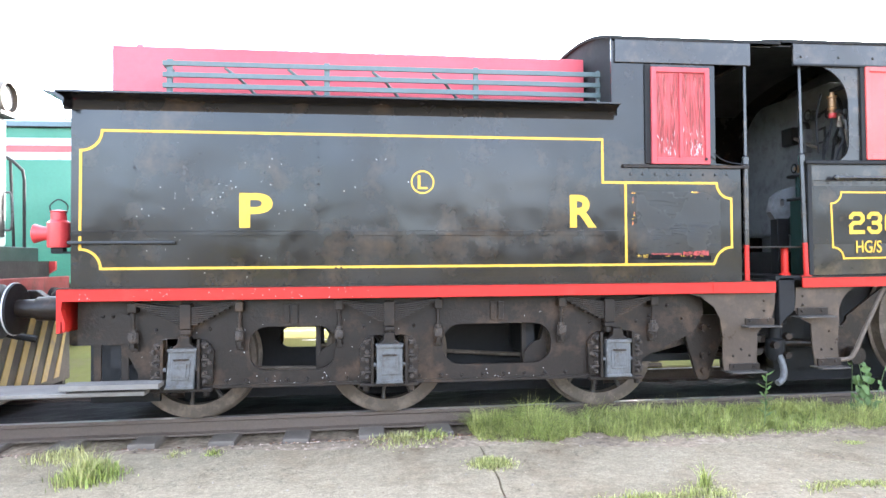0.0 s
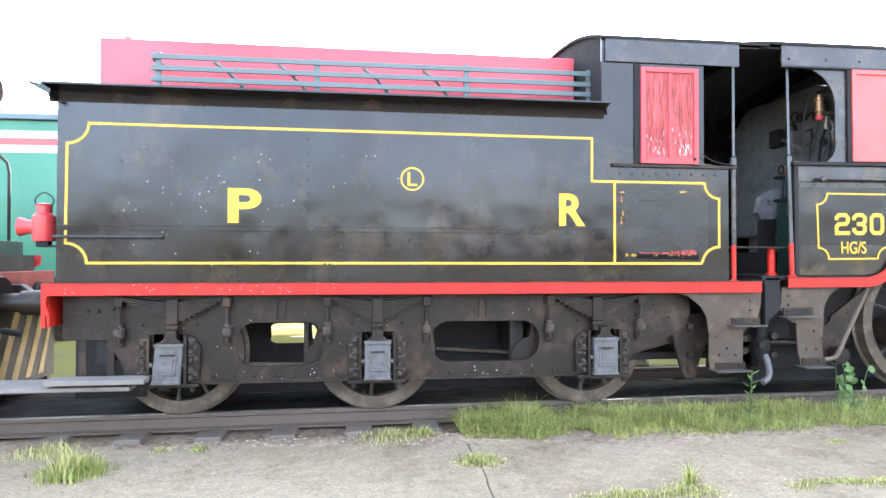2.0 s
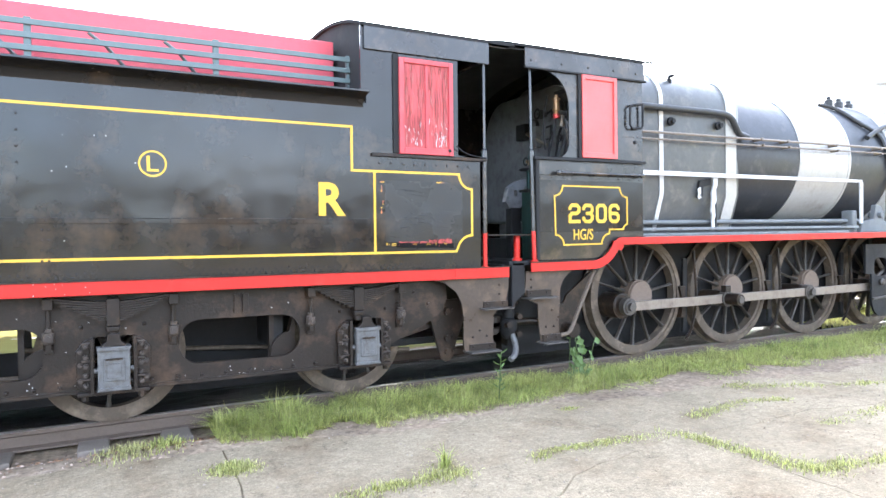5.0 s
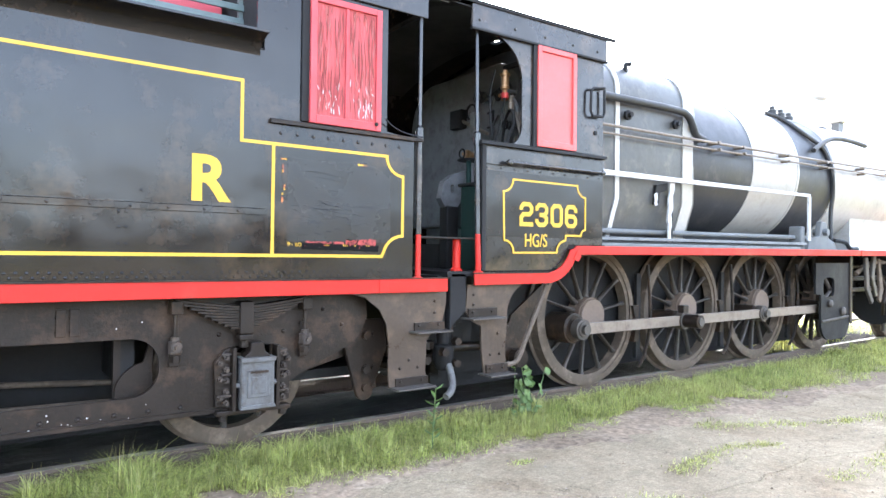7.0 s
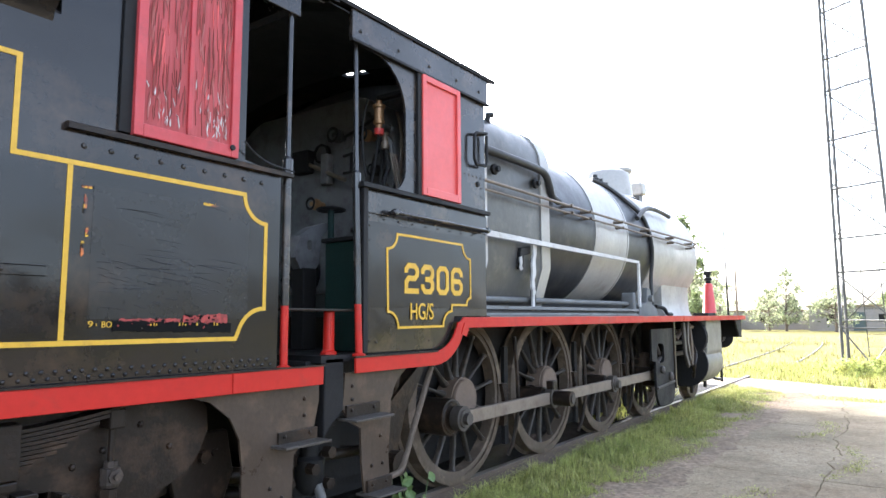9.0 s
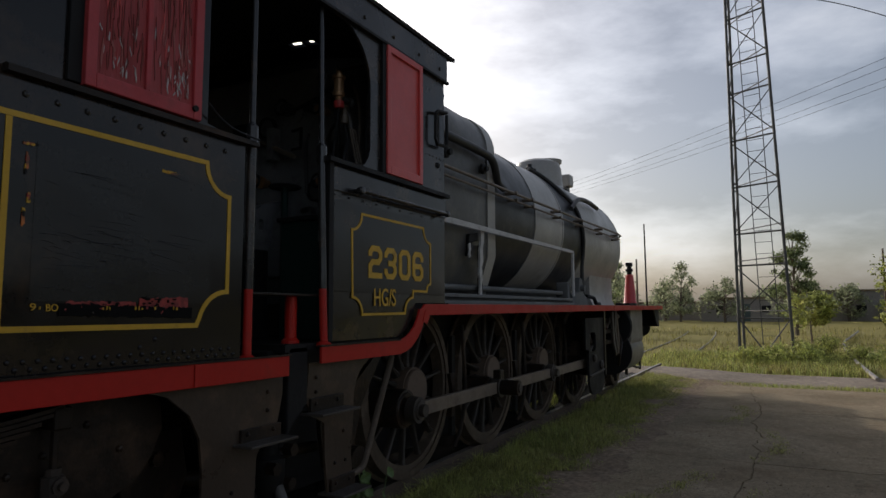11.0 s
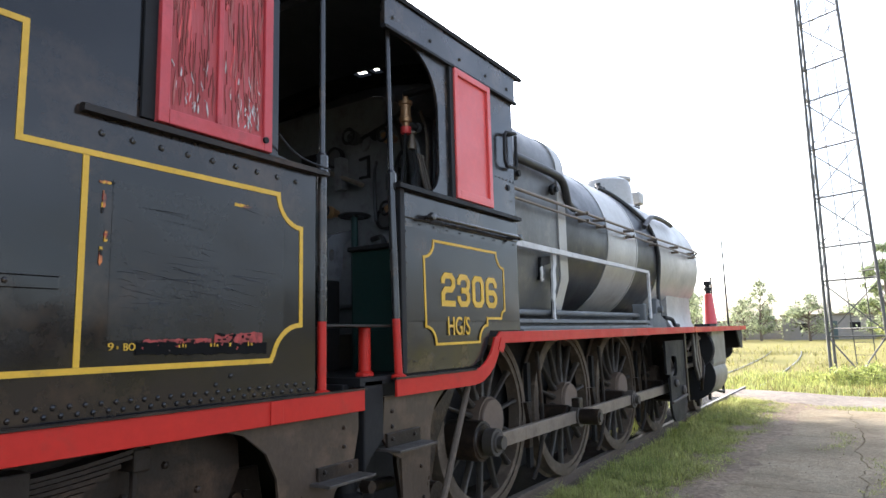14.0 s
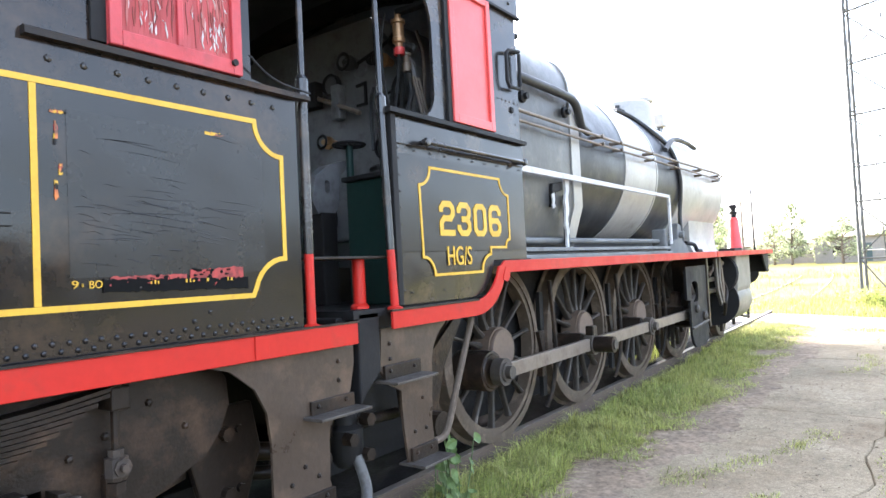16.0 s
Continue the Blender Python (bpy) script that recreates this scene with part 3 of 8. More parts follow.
def slab(outline, k):
    pts = [outline[0]] + [b for a, b in zip(outline, outline[1:]) if (Vector(a) - Vector(b)).length > 1e-4]
    n = len(pts)
    area = sum(pts[i][0] * pts[(i + 1) % n][1] - pts[(i + 1) % n][0] * pts[i][1] for i in range(n))
    if area < 0:
        pts = pts[::-1]
    inset = []
    for i in range(n):
        a, b, c = Vector(pts[i - 1]), Vector(pts[i]), Vector(pts[(i + 1) % n])
        d1, d2 = (b - a).normalized(), (c - b).normalized()
        m = Vector((-(d1.y + d2.y), d1.x + d2.x))
        m = m.normalized() if m.length > 1e-4 else Vector((-d1.y, d1.x))
        w = 0.0015 + 0.005 * abs(noise.noise((b.x * 3, b.y * 3, 20)))
        inset.append((b + m * w, b + m * (w + 0.007)))
    bm = bmesh.new()
    lift = random.uniform(-0.004, 0.004)
    low = [bm.verts.new((p.x, p.y, -0.07)) for p, _ in inset]
    rim = [bm.verts.new((p.x, p.y, -0.010 + lift)) for p, _ in inset]
    top = [bm.verts.new((q.x, q.y, lift)) for _, q in inset]
    for i in range(n):
        j = (i + 1) % n
        bm.faces.new((low[i], low[j], rim[j], rim[i]))
        bm.faces.new((rim[i], rim[j], top[j], top[i]))
    es = [bm.edges.get((top[i], top[(i + 1) % n])) for i in range(n)]
    bmesh.ops.triangle_fill(bm, use_beauty=True, edges=es)
    return bm


pavement = thing("pavement", (5, -4, 0), "cracked pale concrete yard beside the track", "pavement", kind="structure")
for k, o in enumerate(SLABS):
    part("slab", slab(o, k), CONCRETE, pavement)

tagged(part("path", sheet(16.9, 19.9, -40, 40, 20, 300, lambda x, y: -0.11 + 0.10 * math.exp(-((x - 18.4) / 1.3) ** 6) + 0.13 * math.exp(-((y - 1.5) / 2.6) ** 4) * math.exp(-((x - 18.0) / 1.5) ** 8) + 0.008 * noise.noise((x * 3, y * 3, 2))), PALEPATH, smooth=True), "pale dusty crossing path over the track", "path", kind="structure")
# ---- tender ----
tender = thing("tender", (1.3, CY, 0), "black six-wheeled steam tender with yellow lining and red edge", "tender")
X0, X1, XS = -1.69, 2.93, 4.10       # tank rear, end of the flared side, end of the shelter side
W = 2 * CY                           # far side

# tank: side sheets, top and rear
part("tank", P([(0, 1.33), (W, 1.33), (W, 2.84), (0, 2.84)], X0, X1, "x"), BLACK, tender)
part("tank_floor", B(X0 + 0.01, XS, 0.012, W, 1.30, 1.327), GRIME, tender)
flare = [(0, 2.80), (-0.012, 2.84), (-0.05, 2.875), (-0.11, 2.895), (-0.17, 2.905), (-0.17, 2.92), (-0.10, 2.912), (-0.035, 2.892), (0.012, 2.86), (0.012, 2.80)]
part("flared_rim", P(flare, X0 - 0.06, X1 - 0.03, "x"), BLACK, tender, smooth=True)
part("flared_rim", P([(W - a, b) for a, b in flare], X0 - 0.06, X1 - 0.03, "x"), BLACK, tender, smooth=True)
part("rear_rim", P([(X0, 2.80), (X0 - 0.012, 2.84), (X0 - 0.06, 2.88), (X0 - 0.15, 2.905), (X0 - 0.15, 2.92), (X0 - 0.05, 2.90), (X0 + 0.012, 2.86)], -0.16, W + 0.16, "y"), BLACK, tender)
part("tank_top", B(X0 + 0.02, X1, 0.02, W - 0.02, 2.842, 2.86), GRIME, tender)

# shelter side: wall, sill panel and roof
part("shelter_side", plate_with_holes([(X1, 1.33), (XS, 1.33), (XS, 2.39), (3.86, 2.42), (3.86, 3.53), (X1 - 0.05, 3.53), (X1 - 0.05, 2.935), (X1, 2.935)], [[(3.26, 2.43), (3.80, 2.43), (3.80, 3.28), (3.26, 3.28)]], 0.0, 0.02), BLACK, tender)
part("shelter_side", plate_with_holes([(X1, 1.33), (XS, 1.33), (XS, 3.53), (X1 - 0.05, 3.53), (X1 - 0.05, 2.935), (X1, 2.935)], [], W - 0.02, W), CAB_BLACK, tender)

part("shelter_front", B(XS - 0.03, XS - 0.01, 0.02, 0.75, 1.33, 2.38), DARK, tender)
part("shelter_front", B(XS - 0.03, XS - 0.01, W - 0.75, W - 0.02, 1.33, 2.38), DARK, tender)
part("sill", P([(-0.035, 2.372), (0.03, 2.372), (0.03, 2.398), (-0.02, 2.402), (-0.035, 2.395)], 2.97, XS, "x"), GRIME, tender, "rounded dark sill bar")


def roof_curve(eave, crown, over, n):
    up = []
    for k in range(n + 1):
        f = -1 + 2 * k / n
        up.append((CY + f * (CY + over), eave + (crown - eave) * (1 - abs(f) ** 2.3)))
    return up


def curved_roof(x0, x1, eave, crown, over, thick=0.03, n=16):
    up = roof_curve(eave, crown, over, n)
    return P(up + [(y, z - thick) for y, z in up[::-1]], x0, x1, "x")


part("shelter_back", P([(0.02, 2.86), (W - 0.02, 2.86)] + [(y, z - 0.012) for y, z in roof_curve(3.555, 3.81, -0.02, 16)[::-1]], X1 - 0.04, X1 - 0.02, "x"), ROOFBLK, tender)
part("shelter_roof", curved_roof(2.86, 4.50, 3.555, 3.81, 0.03), ROOFBLK, tender, smooth=True)
part("roof_flap", curved_roof(4.44, 4.62, 3.523, 3.777, 0.0, 0.010), DARK, tender, smooth=True)
part("roof_lining", curved_roof(X1 - 0.018, 4.43, 3.522, 3.776, -0.03, 0.012), LINING, tender, smooth=True)
part("roof_fascia", B(X1 - 0.02, 4.20, -0.022, -0.002, 3.32, 3.53, bevel=0.003), CAB_BLACK, tender)
part("roof_beam", B(4.14, 4.20, 0.0, W, 3.36, 3.53), CAB_BLACK, tender)
# runner drawn as a dark strip that takes in the shadow beside it
part("shutter_runner", B(3.185, 3.243, -0.016, 0.0, 2.41, 3.31, bevel=0.003), DARK, tender)

# shelter shutter: frame and two boards
def shutter(x0, x1, z0, z1, y, mats, parent, boards):
    sh = part("shutter", B(x0, x1, y, y + 0.012, z0, z1), mats[0], parent, "red wooden sliding shutter")
    f = 0.045
    for a in ((x0, x0 + f, z0, z1), (x1 - f, x1, z0, z1), (x0 + f, x1 - f, z0, z0 + f * 1.3), (x0 + f, x1 - f, z1 - f, z1)):
        part("shutter_frame", B(a[0], a[1], y - 0.018, y + 0.002, a[2], a[3], bevel=0.004), mats[1], sh)
    if boards:
        m = (x0 + x1) / 2
        part("shutter_bar", B(m - 0.012, m + 0.012, y - 0.014, y + 0.002, z0 + f * 1.3, z1 - f, bevel=0.004), mats[1], sh)
    return sh


SHUTFRAME = surface("worn_red_frame_paint", (0.46, 0.045, 0.05), (0.38, 0.036, 0.04), 0.5, grain=30, patch=4, bump=0.2, dirt=(0.22, 0.03, 0.03), dirt_amount=0.3)
sht = shutter(3.238, 3.790, 2.405, 3.28, -0.022, (PEEL, SHUTFRAME), tender, True)
WORNRED = surface("thin_worn_paint", (0.38, 0.13, 0.115), (0.27, 0.07, 0.06), 0.75, grain=60, patch=20, bump=0.3, streak=0.2)
OLDWOOD = surface("bare_dark_wood", (0.17, 0.034, 0.03), (0.24, 0.055, 0.047), 0.8, grain=60, patch=20, bump=0.4, streak=0.2)
rs_ = random.Random(21)
for name_, mat_, n_, z_lo, z_hi, w_hi in (("bare_wood", OLDWOOD, 120, 2.47, 3.20, 0.0050), ("worn_paint", WORNRED, 60, 2.47, 3.2, 0.0075), ("white_flaking", WHITE, 46, 2.48, 2.70, 0.005), ("lifted_paint", REDSHUT, 16, 2.48, 3.2, 0.008)):
    bm = bmesh.new()
    for k in range(n_):
        x = rs_.uniform(3.295, 3.492) if rs_.random() < 0.5 else rs_.uniform(3.536, 3.735)
        z = z_lo + (z_hi - z_lo) * rs_.random()
        if mat_ is WHITE and rs_.random() < 0.6:
            z = z_lo + (z - z_lo) * 0.4
        l = rs_.uniform(0.03, 0.22) * (0.3 if mat_ is WHITE else 1)
        w = rs_.uniform(0.002, w_hi)
        lean_ = rs_.uniform(-0.008, 0.008)
        l = min(l, 3.228 - z)
        o = [(x, z), (x + w * rs_.uniform(0.5, 1), z + l * 0.25), (x + w * rs_.uniform(0.3, 1) + lean_, z + l * 0.6), (x + lean_ * 1.3, z + l), (x - w * rs_.uniform(0.3, 1) + lean_, z + l * 0.65), (x - w * rs_.uniform(0.3, 0.9), z + l * 0.3)]
        prism(bm, o, -0.0245 - 0.00002 * k, -0.021)
    part(name_, bm, mat_, sht, kind="stuff")
part("knob", P(arc(3.748, 2.452, 0.014, 0, 360, 10)[:-1], -0.052, -0.04), DARK, tender)

# red edge strip, valance and joint
part("edge_strip", B(-1.77, 3.82, -0.045, -0.03, 1.237, 1.338, bevel=0.003), RED, tender, "red painted edge strip")
part("edge_strip", B(3.823, 4.40, -0.047, -0.03, 1.237, 1.338, bevel=0.003), RED, tender, "red painted edge strip")
part("joint_strap", B(3.79, 3.86, -0.052, -0.047, 1.24, 1.335, bevel=0.002), RED, tender)
part("footplate", B(-1.77, 4.40, -0.03, W + 0.03, 1.27, 1.302), GRIME, tender)
part("footplate_edge", B(-1.78, 4.41, -0.053, -0.02, 1.338, 1.346), GRIME, tender)

# buffers and beam at the rear
part("buffer_beam", B(-1.80, -1.765, 0.0, W, 0.98, 1.33), RED, tender, "red buffer beam")
part("beam_bracket", P([(-1.77, 1.24), (-1.77, 1.16), (-1.735, 1.06), (-1.735, 1.0), (-1.715, 1.0), (-1.715, 1.07), (-1.745, 1.17), (-1.735, 1.24)], -0.045, 0.02), RED, tender)
for yb in (CY - 0.98, CY + 0.98):
    bf = part("buffer", lathe([(0, 0.0), (0, 0.135), (-0.05, 0.135), (-0.06, 0.115), (-0.38, 0.105), (-0.38, 0.085), (-0.56, 0.08), (-0.56, 0.0)], (-1.80, yb, 1.15), "x", 28), GRIME, tender, "blue-black spring buffer", smooth=True)
    part("buffer_head", lathe([(-0.545, 0.0), (-0.55, 0.225), (-0.575, 0.228), (-0.592, 0.2), (-0.602, 0.0)], (-1.80, yb, 1.15), "x", 32), DARK, bf, smooth=True)
    part("buffer_rim", lathe([(-0.568, 0.226), (-0.568, 0.233), (-0.578, 0.233), (-0.578, 0.226)], (-1.80, yb, 1.15), "x", 32), WHITE, bf, "white painted rim")

# yellow lining on tank and shelter
YP = -0.0035
def notch(cx, cz, r, a0, a1):
    return arc(cx, cz, r, a0, a1, 8)


line = notch(-1.615, 2.632, 0.165, 0, -90) + notch(-1.62, 1.50, 0.16, 90, 0)
line += [(3.83, 1.503)] + notch(4.005, 1.49, 0.165, 175, 90)[1:] + notch(4.005, 2.238, 0.14, 270, 180) + [(2.788, 2.238), (2.788, 2.622)]
part("lining", ribbon(bmesh.new(), line, 0.021, YP, 0.001, closed=True), YELLOW, tender, "yellow painted lining")
part("lining", ribbon(bmesh.new(), [(3.0, 2.226), (3.0, 1.514)], 0.021, YP - 0.0005, 0.001), YELLOW, tender, "yellow painted lining")
lettering("P", -0.362, -0.09, 1.835, 2.125, -0.003, tender, YELLOW, "large yellow painted letter P", 0.03)
lettering("R", 2.484, 2.726, 1.835, 2.125, -0.003, tender, YELLOW, "large yellow painted letter R", 0.03)
lettering("L", 1.133, 1.218, 2.168, 2.288, -0.003, tender, YELLOW, "small yellow painted letter L", 0.01)
part("letter_ring", ribbon(bmesh.new(), arc(1.175, 2.228, 0.095, 0, 360, 40)[:-1], 0.014, YP, 0.001, closed=True), YELLOW, tender, "thin yellow ring")

# rivet rows and seams
spots = [(x, 0, 1.392) for x in np.arange(X0 + 0.05, XS - 0.02, 0.052)] + [(x, 0, 1.365) for x in np.arange(X0 + 0.076, XS - 0.02, 0.052)]
spots += [(x, -0.010, 1.786) for x in np.arange(X0 + 0.05, X1, 0.21)] + [(0.455 + s, -0.002, z) for s in (-0.022, 0.022) for z in np.arange(1.42, 1.79, 0.075)]
spots += [(X0 + 0.035, 0, z) for z in np.arange(1.42, 1.8, 0.06)] + [(0.29, 0, z) for z in np.arange(1.86, 2.6, 0.115)]
spots += [(2.10 + s, 0, z) for s in (-0.02, 0.02) for z in (1.47, 1.56, 1.66, 1.75)] 
spots += [(x, 0, z) for x, z in ((-0.6, 1.63), (1.40, 1.61), (1.38, 1.625), (0.62, 1.9), (-1.2, 2.33), (2.2, 1.88), (3.55, 1.42), (3.62, 1.45))]
part("rivets", rivets(spots, 0.0108, h=0.6), BLACK, tender, kind="stuff")
part("sill_bolts", rivets([(x, 0, 2.315) for x in np.arange(3.05, 4.08, 0.115)], 0.014, h=0.7), CAB_BLACK, tender, kind="stuff")
part("seam_strip", B(X0, X1, -0.010, 0.001, 1.765, 1.806, bevel=0.003), BLACK, tender)
# paler black strip puts the sky highlight along the seam's top edge
part("seam_edge", B(X0, X1, -0.013, -0.002, 1.806, 1.811, bevel=0.0015), CAB_BLACK, tender, "raised plate edge in paler black for the seam's highlight")
part("seam_strip", B(0.425, 0.485, -0.0015, 0.001, 1.40, 1.763, bevel=0.0005), BLACK, tender)
part("side_rail", rod(bmesh.new(), (-1.70, -0.035, 1.712), (-0.87, -0.035, 1.712), 0.014), DARKPIPE, tender, "dark iron grab rail", smooth=True)
for x in (-1.66, -1.3, -0.9):
    part("rail_stub", rod(bmesh.new(), (x, -0.035, 1.712), (x, 0.002, 1.712), 0.011, seg=8), GRIME, tender)
part("plug", lathe([(0, 0.035), (-0.012, 0.035), (-0.012, 0.022), (-0.004, 0.02), (-0.004, 0.0)], (1.40, 0, 1.60), "y", 14), BLACK, tender)

# flaking sticker bars and the board on the shelter panel
FILM = surface("wrinkled_black_film", (0.0098, 0.0100, 0.0108), (0.0155, 0.0145, 0.0138), 0.22, grain=30, patch=0.9, bump=0.04, dirt=(0.04, 0.026, 0.017), dirt_amount=0.25, spec=0.38, wave=0.55)
part("panel_board", B(3.10, 3.90, -0.0015, 0.001, 1.60, 2.16), FILM, tender, "wrinkled black film")
MARK = surface("flaked_orange_mark", (0.55, 0.16, 0.03), (0.05, 0.04, 0.04), 0.6, grain=60, patch=22, bump=0.2, spread=0.12)
FLAKERED = surface("flaked_red_paint", (0.40, 0.04, 0.03), (0.12, 0.02, 0.018), 0.6, grain=60, patch=25, bump=0.3, spread=0.15)
BARBLACK = surface("matt_black_cover_paint", (0.003, 0.003, 0.0032), (0.006, 0.0055, 0.005), 0.7, grain=60, patch=12, bump=0.2, spec=0.1)
PANELCHIP = surface("dusty_bare_plate", (0.10, 0.075, 0.06), (0.05, 0.04, 0.034), 0.6, grain=60, patch=20, bump=0.2)
rnd = random.Random(4)


def ragged(x0, x1, lo, hi, step=0.011, rough=0.004):
    """A strip outline with chipped upper and lower edges."""
    n = int((x1 - x0) / step)
    xs = [x0 + (x1 - x0) * k / n for k in range(n + 1)]
    return [(x, lo(x) + rnd.uniform(-rough, rough)) for x in xs] + [(x + rnd.uniform(-0.003, 0.003), hi(x) + rnd.uniform(-rough, rough)) for x in xs[::-1]]


part("red_strip", P(ragged(3.23, 3.52, lambda x: 1.578, lambda x: 1.601, rough=0.003), -0.0048, -0.002), FLAKERED, tender, "chipped red paint strip")
part("red_strip", P(ragged(3.535, 3.78, lambda x: 1.566, lambda x: 1.614 + 0.05 * (x - 3.535), rough=0.004), -0.0050, -0.002), FLAKERED, tender, "chipped red paint strip")
part("mark_bar", P(ragged(3.205, 3.80, lambda x: 1.548 - 0.02 * (x - 3.2), lambda x: 1.592 - 0.02 * (x - 3.2), rough=0.004), -0.0062, -0.003), BARBLACK, tender, "black painted-out bar with chipped edges")


def flake(x, z, w, h, mat, label, y):
    o = [(x + w * (0.5 + 0.5 * math.cos(q)) * rnd.uniform(0.75, 1.1), z + h * (0.5 + 0.5 * math.sin(q)) * rnd.uniform(0.7, 1.15)) for q in (6.283 * k / 9 for k in range(9))]
    part("paint_flake", P(o, y, -0.003), mat, tender, label)


for x, z, w, h in ((3.045, 2.142, 0.05, 0.008), (3.062, 2.035, 0.010, 0.07), (3.075, 1.935, 0.009, 0.045), (3.058, 1.855, 0.010, 0.06), (3.62, 2.15, 0.09, 0.009)):
    for k in range(6):
        tall = h > w
        f0, f1 = sorted((rnd.random(), rnd.random()))
        f1 = max(f1, f0 + 0.25)
        g0, g1 = rnd.uniform(-0.3, 0.2), rnd.uniform(0.7, 1.3)
        xa, xb, za, zb = (x + w * g0, x + w * g1, z + h * f0, z + h * f1) if tall else (x + w * f0, x + w * f1, z + h * g0, z + h * g1)
        o = [(xa, za), (xb * 0.6 + xa * 0.4, za - 0.002), (xb, za + 0.003), (xb - 0.002, zb), (xa * 0.5 + xb * 0.5, zb - 0.003), (xa + 0.001, zb + 0.001)]
        part("paint_mark", P(o, -0.0032 - 0.0003 * k, -0.001), (MARK, YELLOW, FLAKERED, YELLOW, DARK, MARK)[k], tender, "flaking yellow and red paint mark")
for k in range(26):
    x = rnd.uniform(3.25, 3.51) if k < 9 else rnd.uniform(3.535, 3.70)
    flake(x, rnd.uniform(1.578, 1.594) if k < 9 else rnd.uniform(1.575, 1.618), rnd.uniform(0.006, 0.026), rnd.uniform(0.005, 0.013), BARBLACK, "chipped black paint", -0.0066 - 0.0001 * k)
for k in range(16):
    x = rnd.choice((rnd.uniform(3.21, 3.5), rnd.uniform(3.56, 3.66), rnd.uniform(3.60, 3.65)))
    flake(x, rnd.uniform(1.548, 1.585), rnd.uniform(0.004, 0.014), rnd.uniform(0.003, 0.010), rnd.choice((FLAKERED, FLAKERED, PANELCHIP)), "flaked red paint", -0.0070 - 0.0001 * k)
lettering("9", 3.103, 3.124, 1.566, 1.592, -0.006, tender, YELLOW, "small yellow painted figure", 0.002)
lettering("BO", 3.160, 3.203, 1.564, 1.590, -0.006, tender, YELLOW, "small yellow painted letters", 0.002)
for x, w in ((3.135, 0.005), (3.375, 0.006), (3.39, 0.006), (3.402, 0.006), (3.515, 0.009), (3.532, 0.005), (3.545, 0.009), (3.605, 0.012), (3.70, 0.006), (3.715, 0.012)):
    part("letter_stroke", B(x, x + w * 0.6, -0.0100, -0.003, 1.570, 1.570 + rnd.uniform(0.006, 0.015)), YELLOW, tender, "worn yellow lettering stroke")


def crease(bm, pts, w, h):
    """A low sharp wrinkle along (x, z) points, tapering at both ends."""
    n = len(pts) - 1
    rows = [[bm.verts.new((p, y, q + o * w * (0.15 + 0.85 * math.sin(math.pi * i / n)))) for o, y in ((0.6, -0.0012), (0.0, -0.0012 - h * math.sin(math.pi * max(0.06, i / n))), (-0.6, -0.0012))] for i, (p, q) in enumerate(pts)]
    for a, b in zip(rows, rows[1:]):
        for j in (0, 1):
            bm.faces.new((a[j], a[j + 1], b[j + 1], b[j]))


for k in range(70):
    z, x = rnd.choice((rnd.uniform(1.63, 2.14), rnd.gauss(1.80, 0.07), rnd.gauss(1.78, 0.05))), rnd.choice((rnd.uniform(3.12, 3.7), rnd.gauss(3.55, 0.12), rnd.uniform(3.10, 3.3)))
    x, z = min(max(x, 3.105), 3.84), min(max(z, 1.63), 2.145)
    l = min(rnd.choice((rnd.uniform(0.03, 0.10), rnd.uniform(0.06, 0.20), rnd.uniform(0.15, 0.42))), 3.892 - x)
    drop, sway = rnd.uniform(-0.004, 0.014) * l / 0.1, rnd.uniform(2, 7)
    bm = bmesh.new()
    crease(bm, [(x + l * f, z - drop * f + 0.004 * math.sin(f * sway)) for f in (0, 0.12, 0.25, 0.4, 0.55, 0.7, 0.85, 1.0)], rnd.uniform(0.002, 0.005), rnd.uniform(0.0008, 0.0020))
    part("crease", bm, FILM, tender)
specks = bmesh.new()
for k in range(62):
    x, z = rnd.uniform(X0 + 0.1, 1.2), rnd.uniform(1.42, 2.45)
    if rnd.random() < 0.7:
        x, z = rnd.gauss(-0.55, 0.38), rnd.gauss(2.08, 0.16)
    dome_head(specks, (x, -0.0005, z), (0, -1, 0), rnd.uniform(0.0022, 0.0055), 0.25, 5)
for k in range(60):
    x, z = rnd.uniform(-1.2, 2.4), rnd.uniform(0.5, 1.15)
    if 0.60 < z < 1.0 and (-0.33 < x < 0.44 or 1.34 < x < 2.37):
        z = rnd.uniform(0.49, 0.58)
    dome_head(specks, (x, 0.1648, z), (0, -1, 0), rnd.uniform(0.0025, 0.006), 0.25, 5)
for k in range(38):
    dome_head(specks, (rnd.uniform(-1.7, 0.8), -0.0452, rnd.uniform(1.245, 1.33)), (0, -1, 0), rnd.uniform(0.002, 0.0055), 0.25, 5)
part("paint_specks", specks, WHITE, tender, "small white paint splashes", kind="stuff")

# red oil tank standing on the tender
part("oil_tank", B(-1.60, 2.84, 0.62, W - 0.62, 2.862, 3.535, bevel=0.012), WAGONRED, tender, "faded red box oil tank")
part("tank_lug", B(-1.40, -1.34, 0.66, 0.70, 3.535, 3.565), WAGONRED, tender)
# coal rack of boards on the tank
for k, z in enumerate((2.98, 3.075, 3.17, 3.27)):
    for y in (0.3, W - 0.3):
        part("rack_bar", B(-1.07, 3.0, y, y + 0.02, z, z + 0.045, bevel=0.004), RACK, tender, "grey-green rack bar")
for x in (-1.04, 0.32, 1.68, 2.86):
    for y in (0.32, W - 0.26):
        part("rack_post", B(x, x + 0.05, y, y + 0.035, 2.86, 3.335, bevel=0.004), RACK, tender, "grey-green rack post")
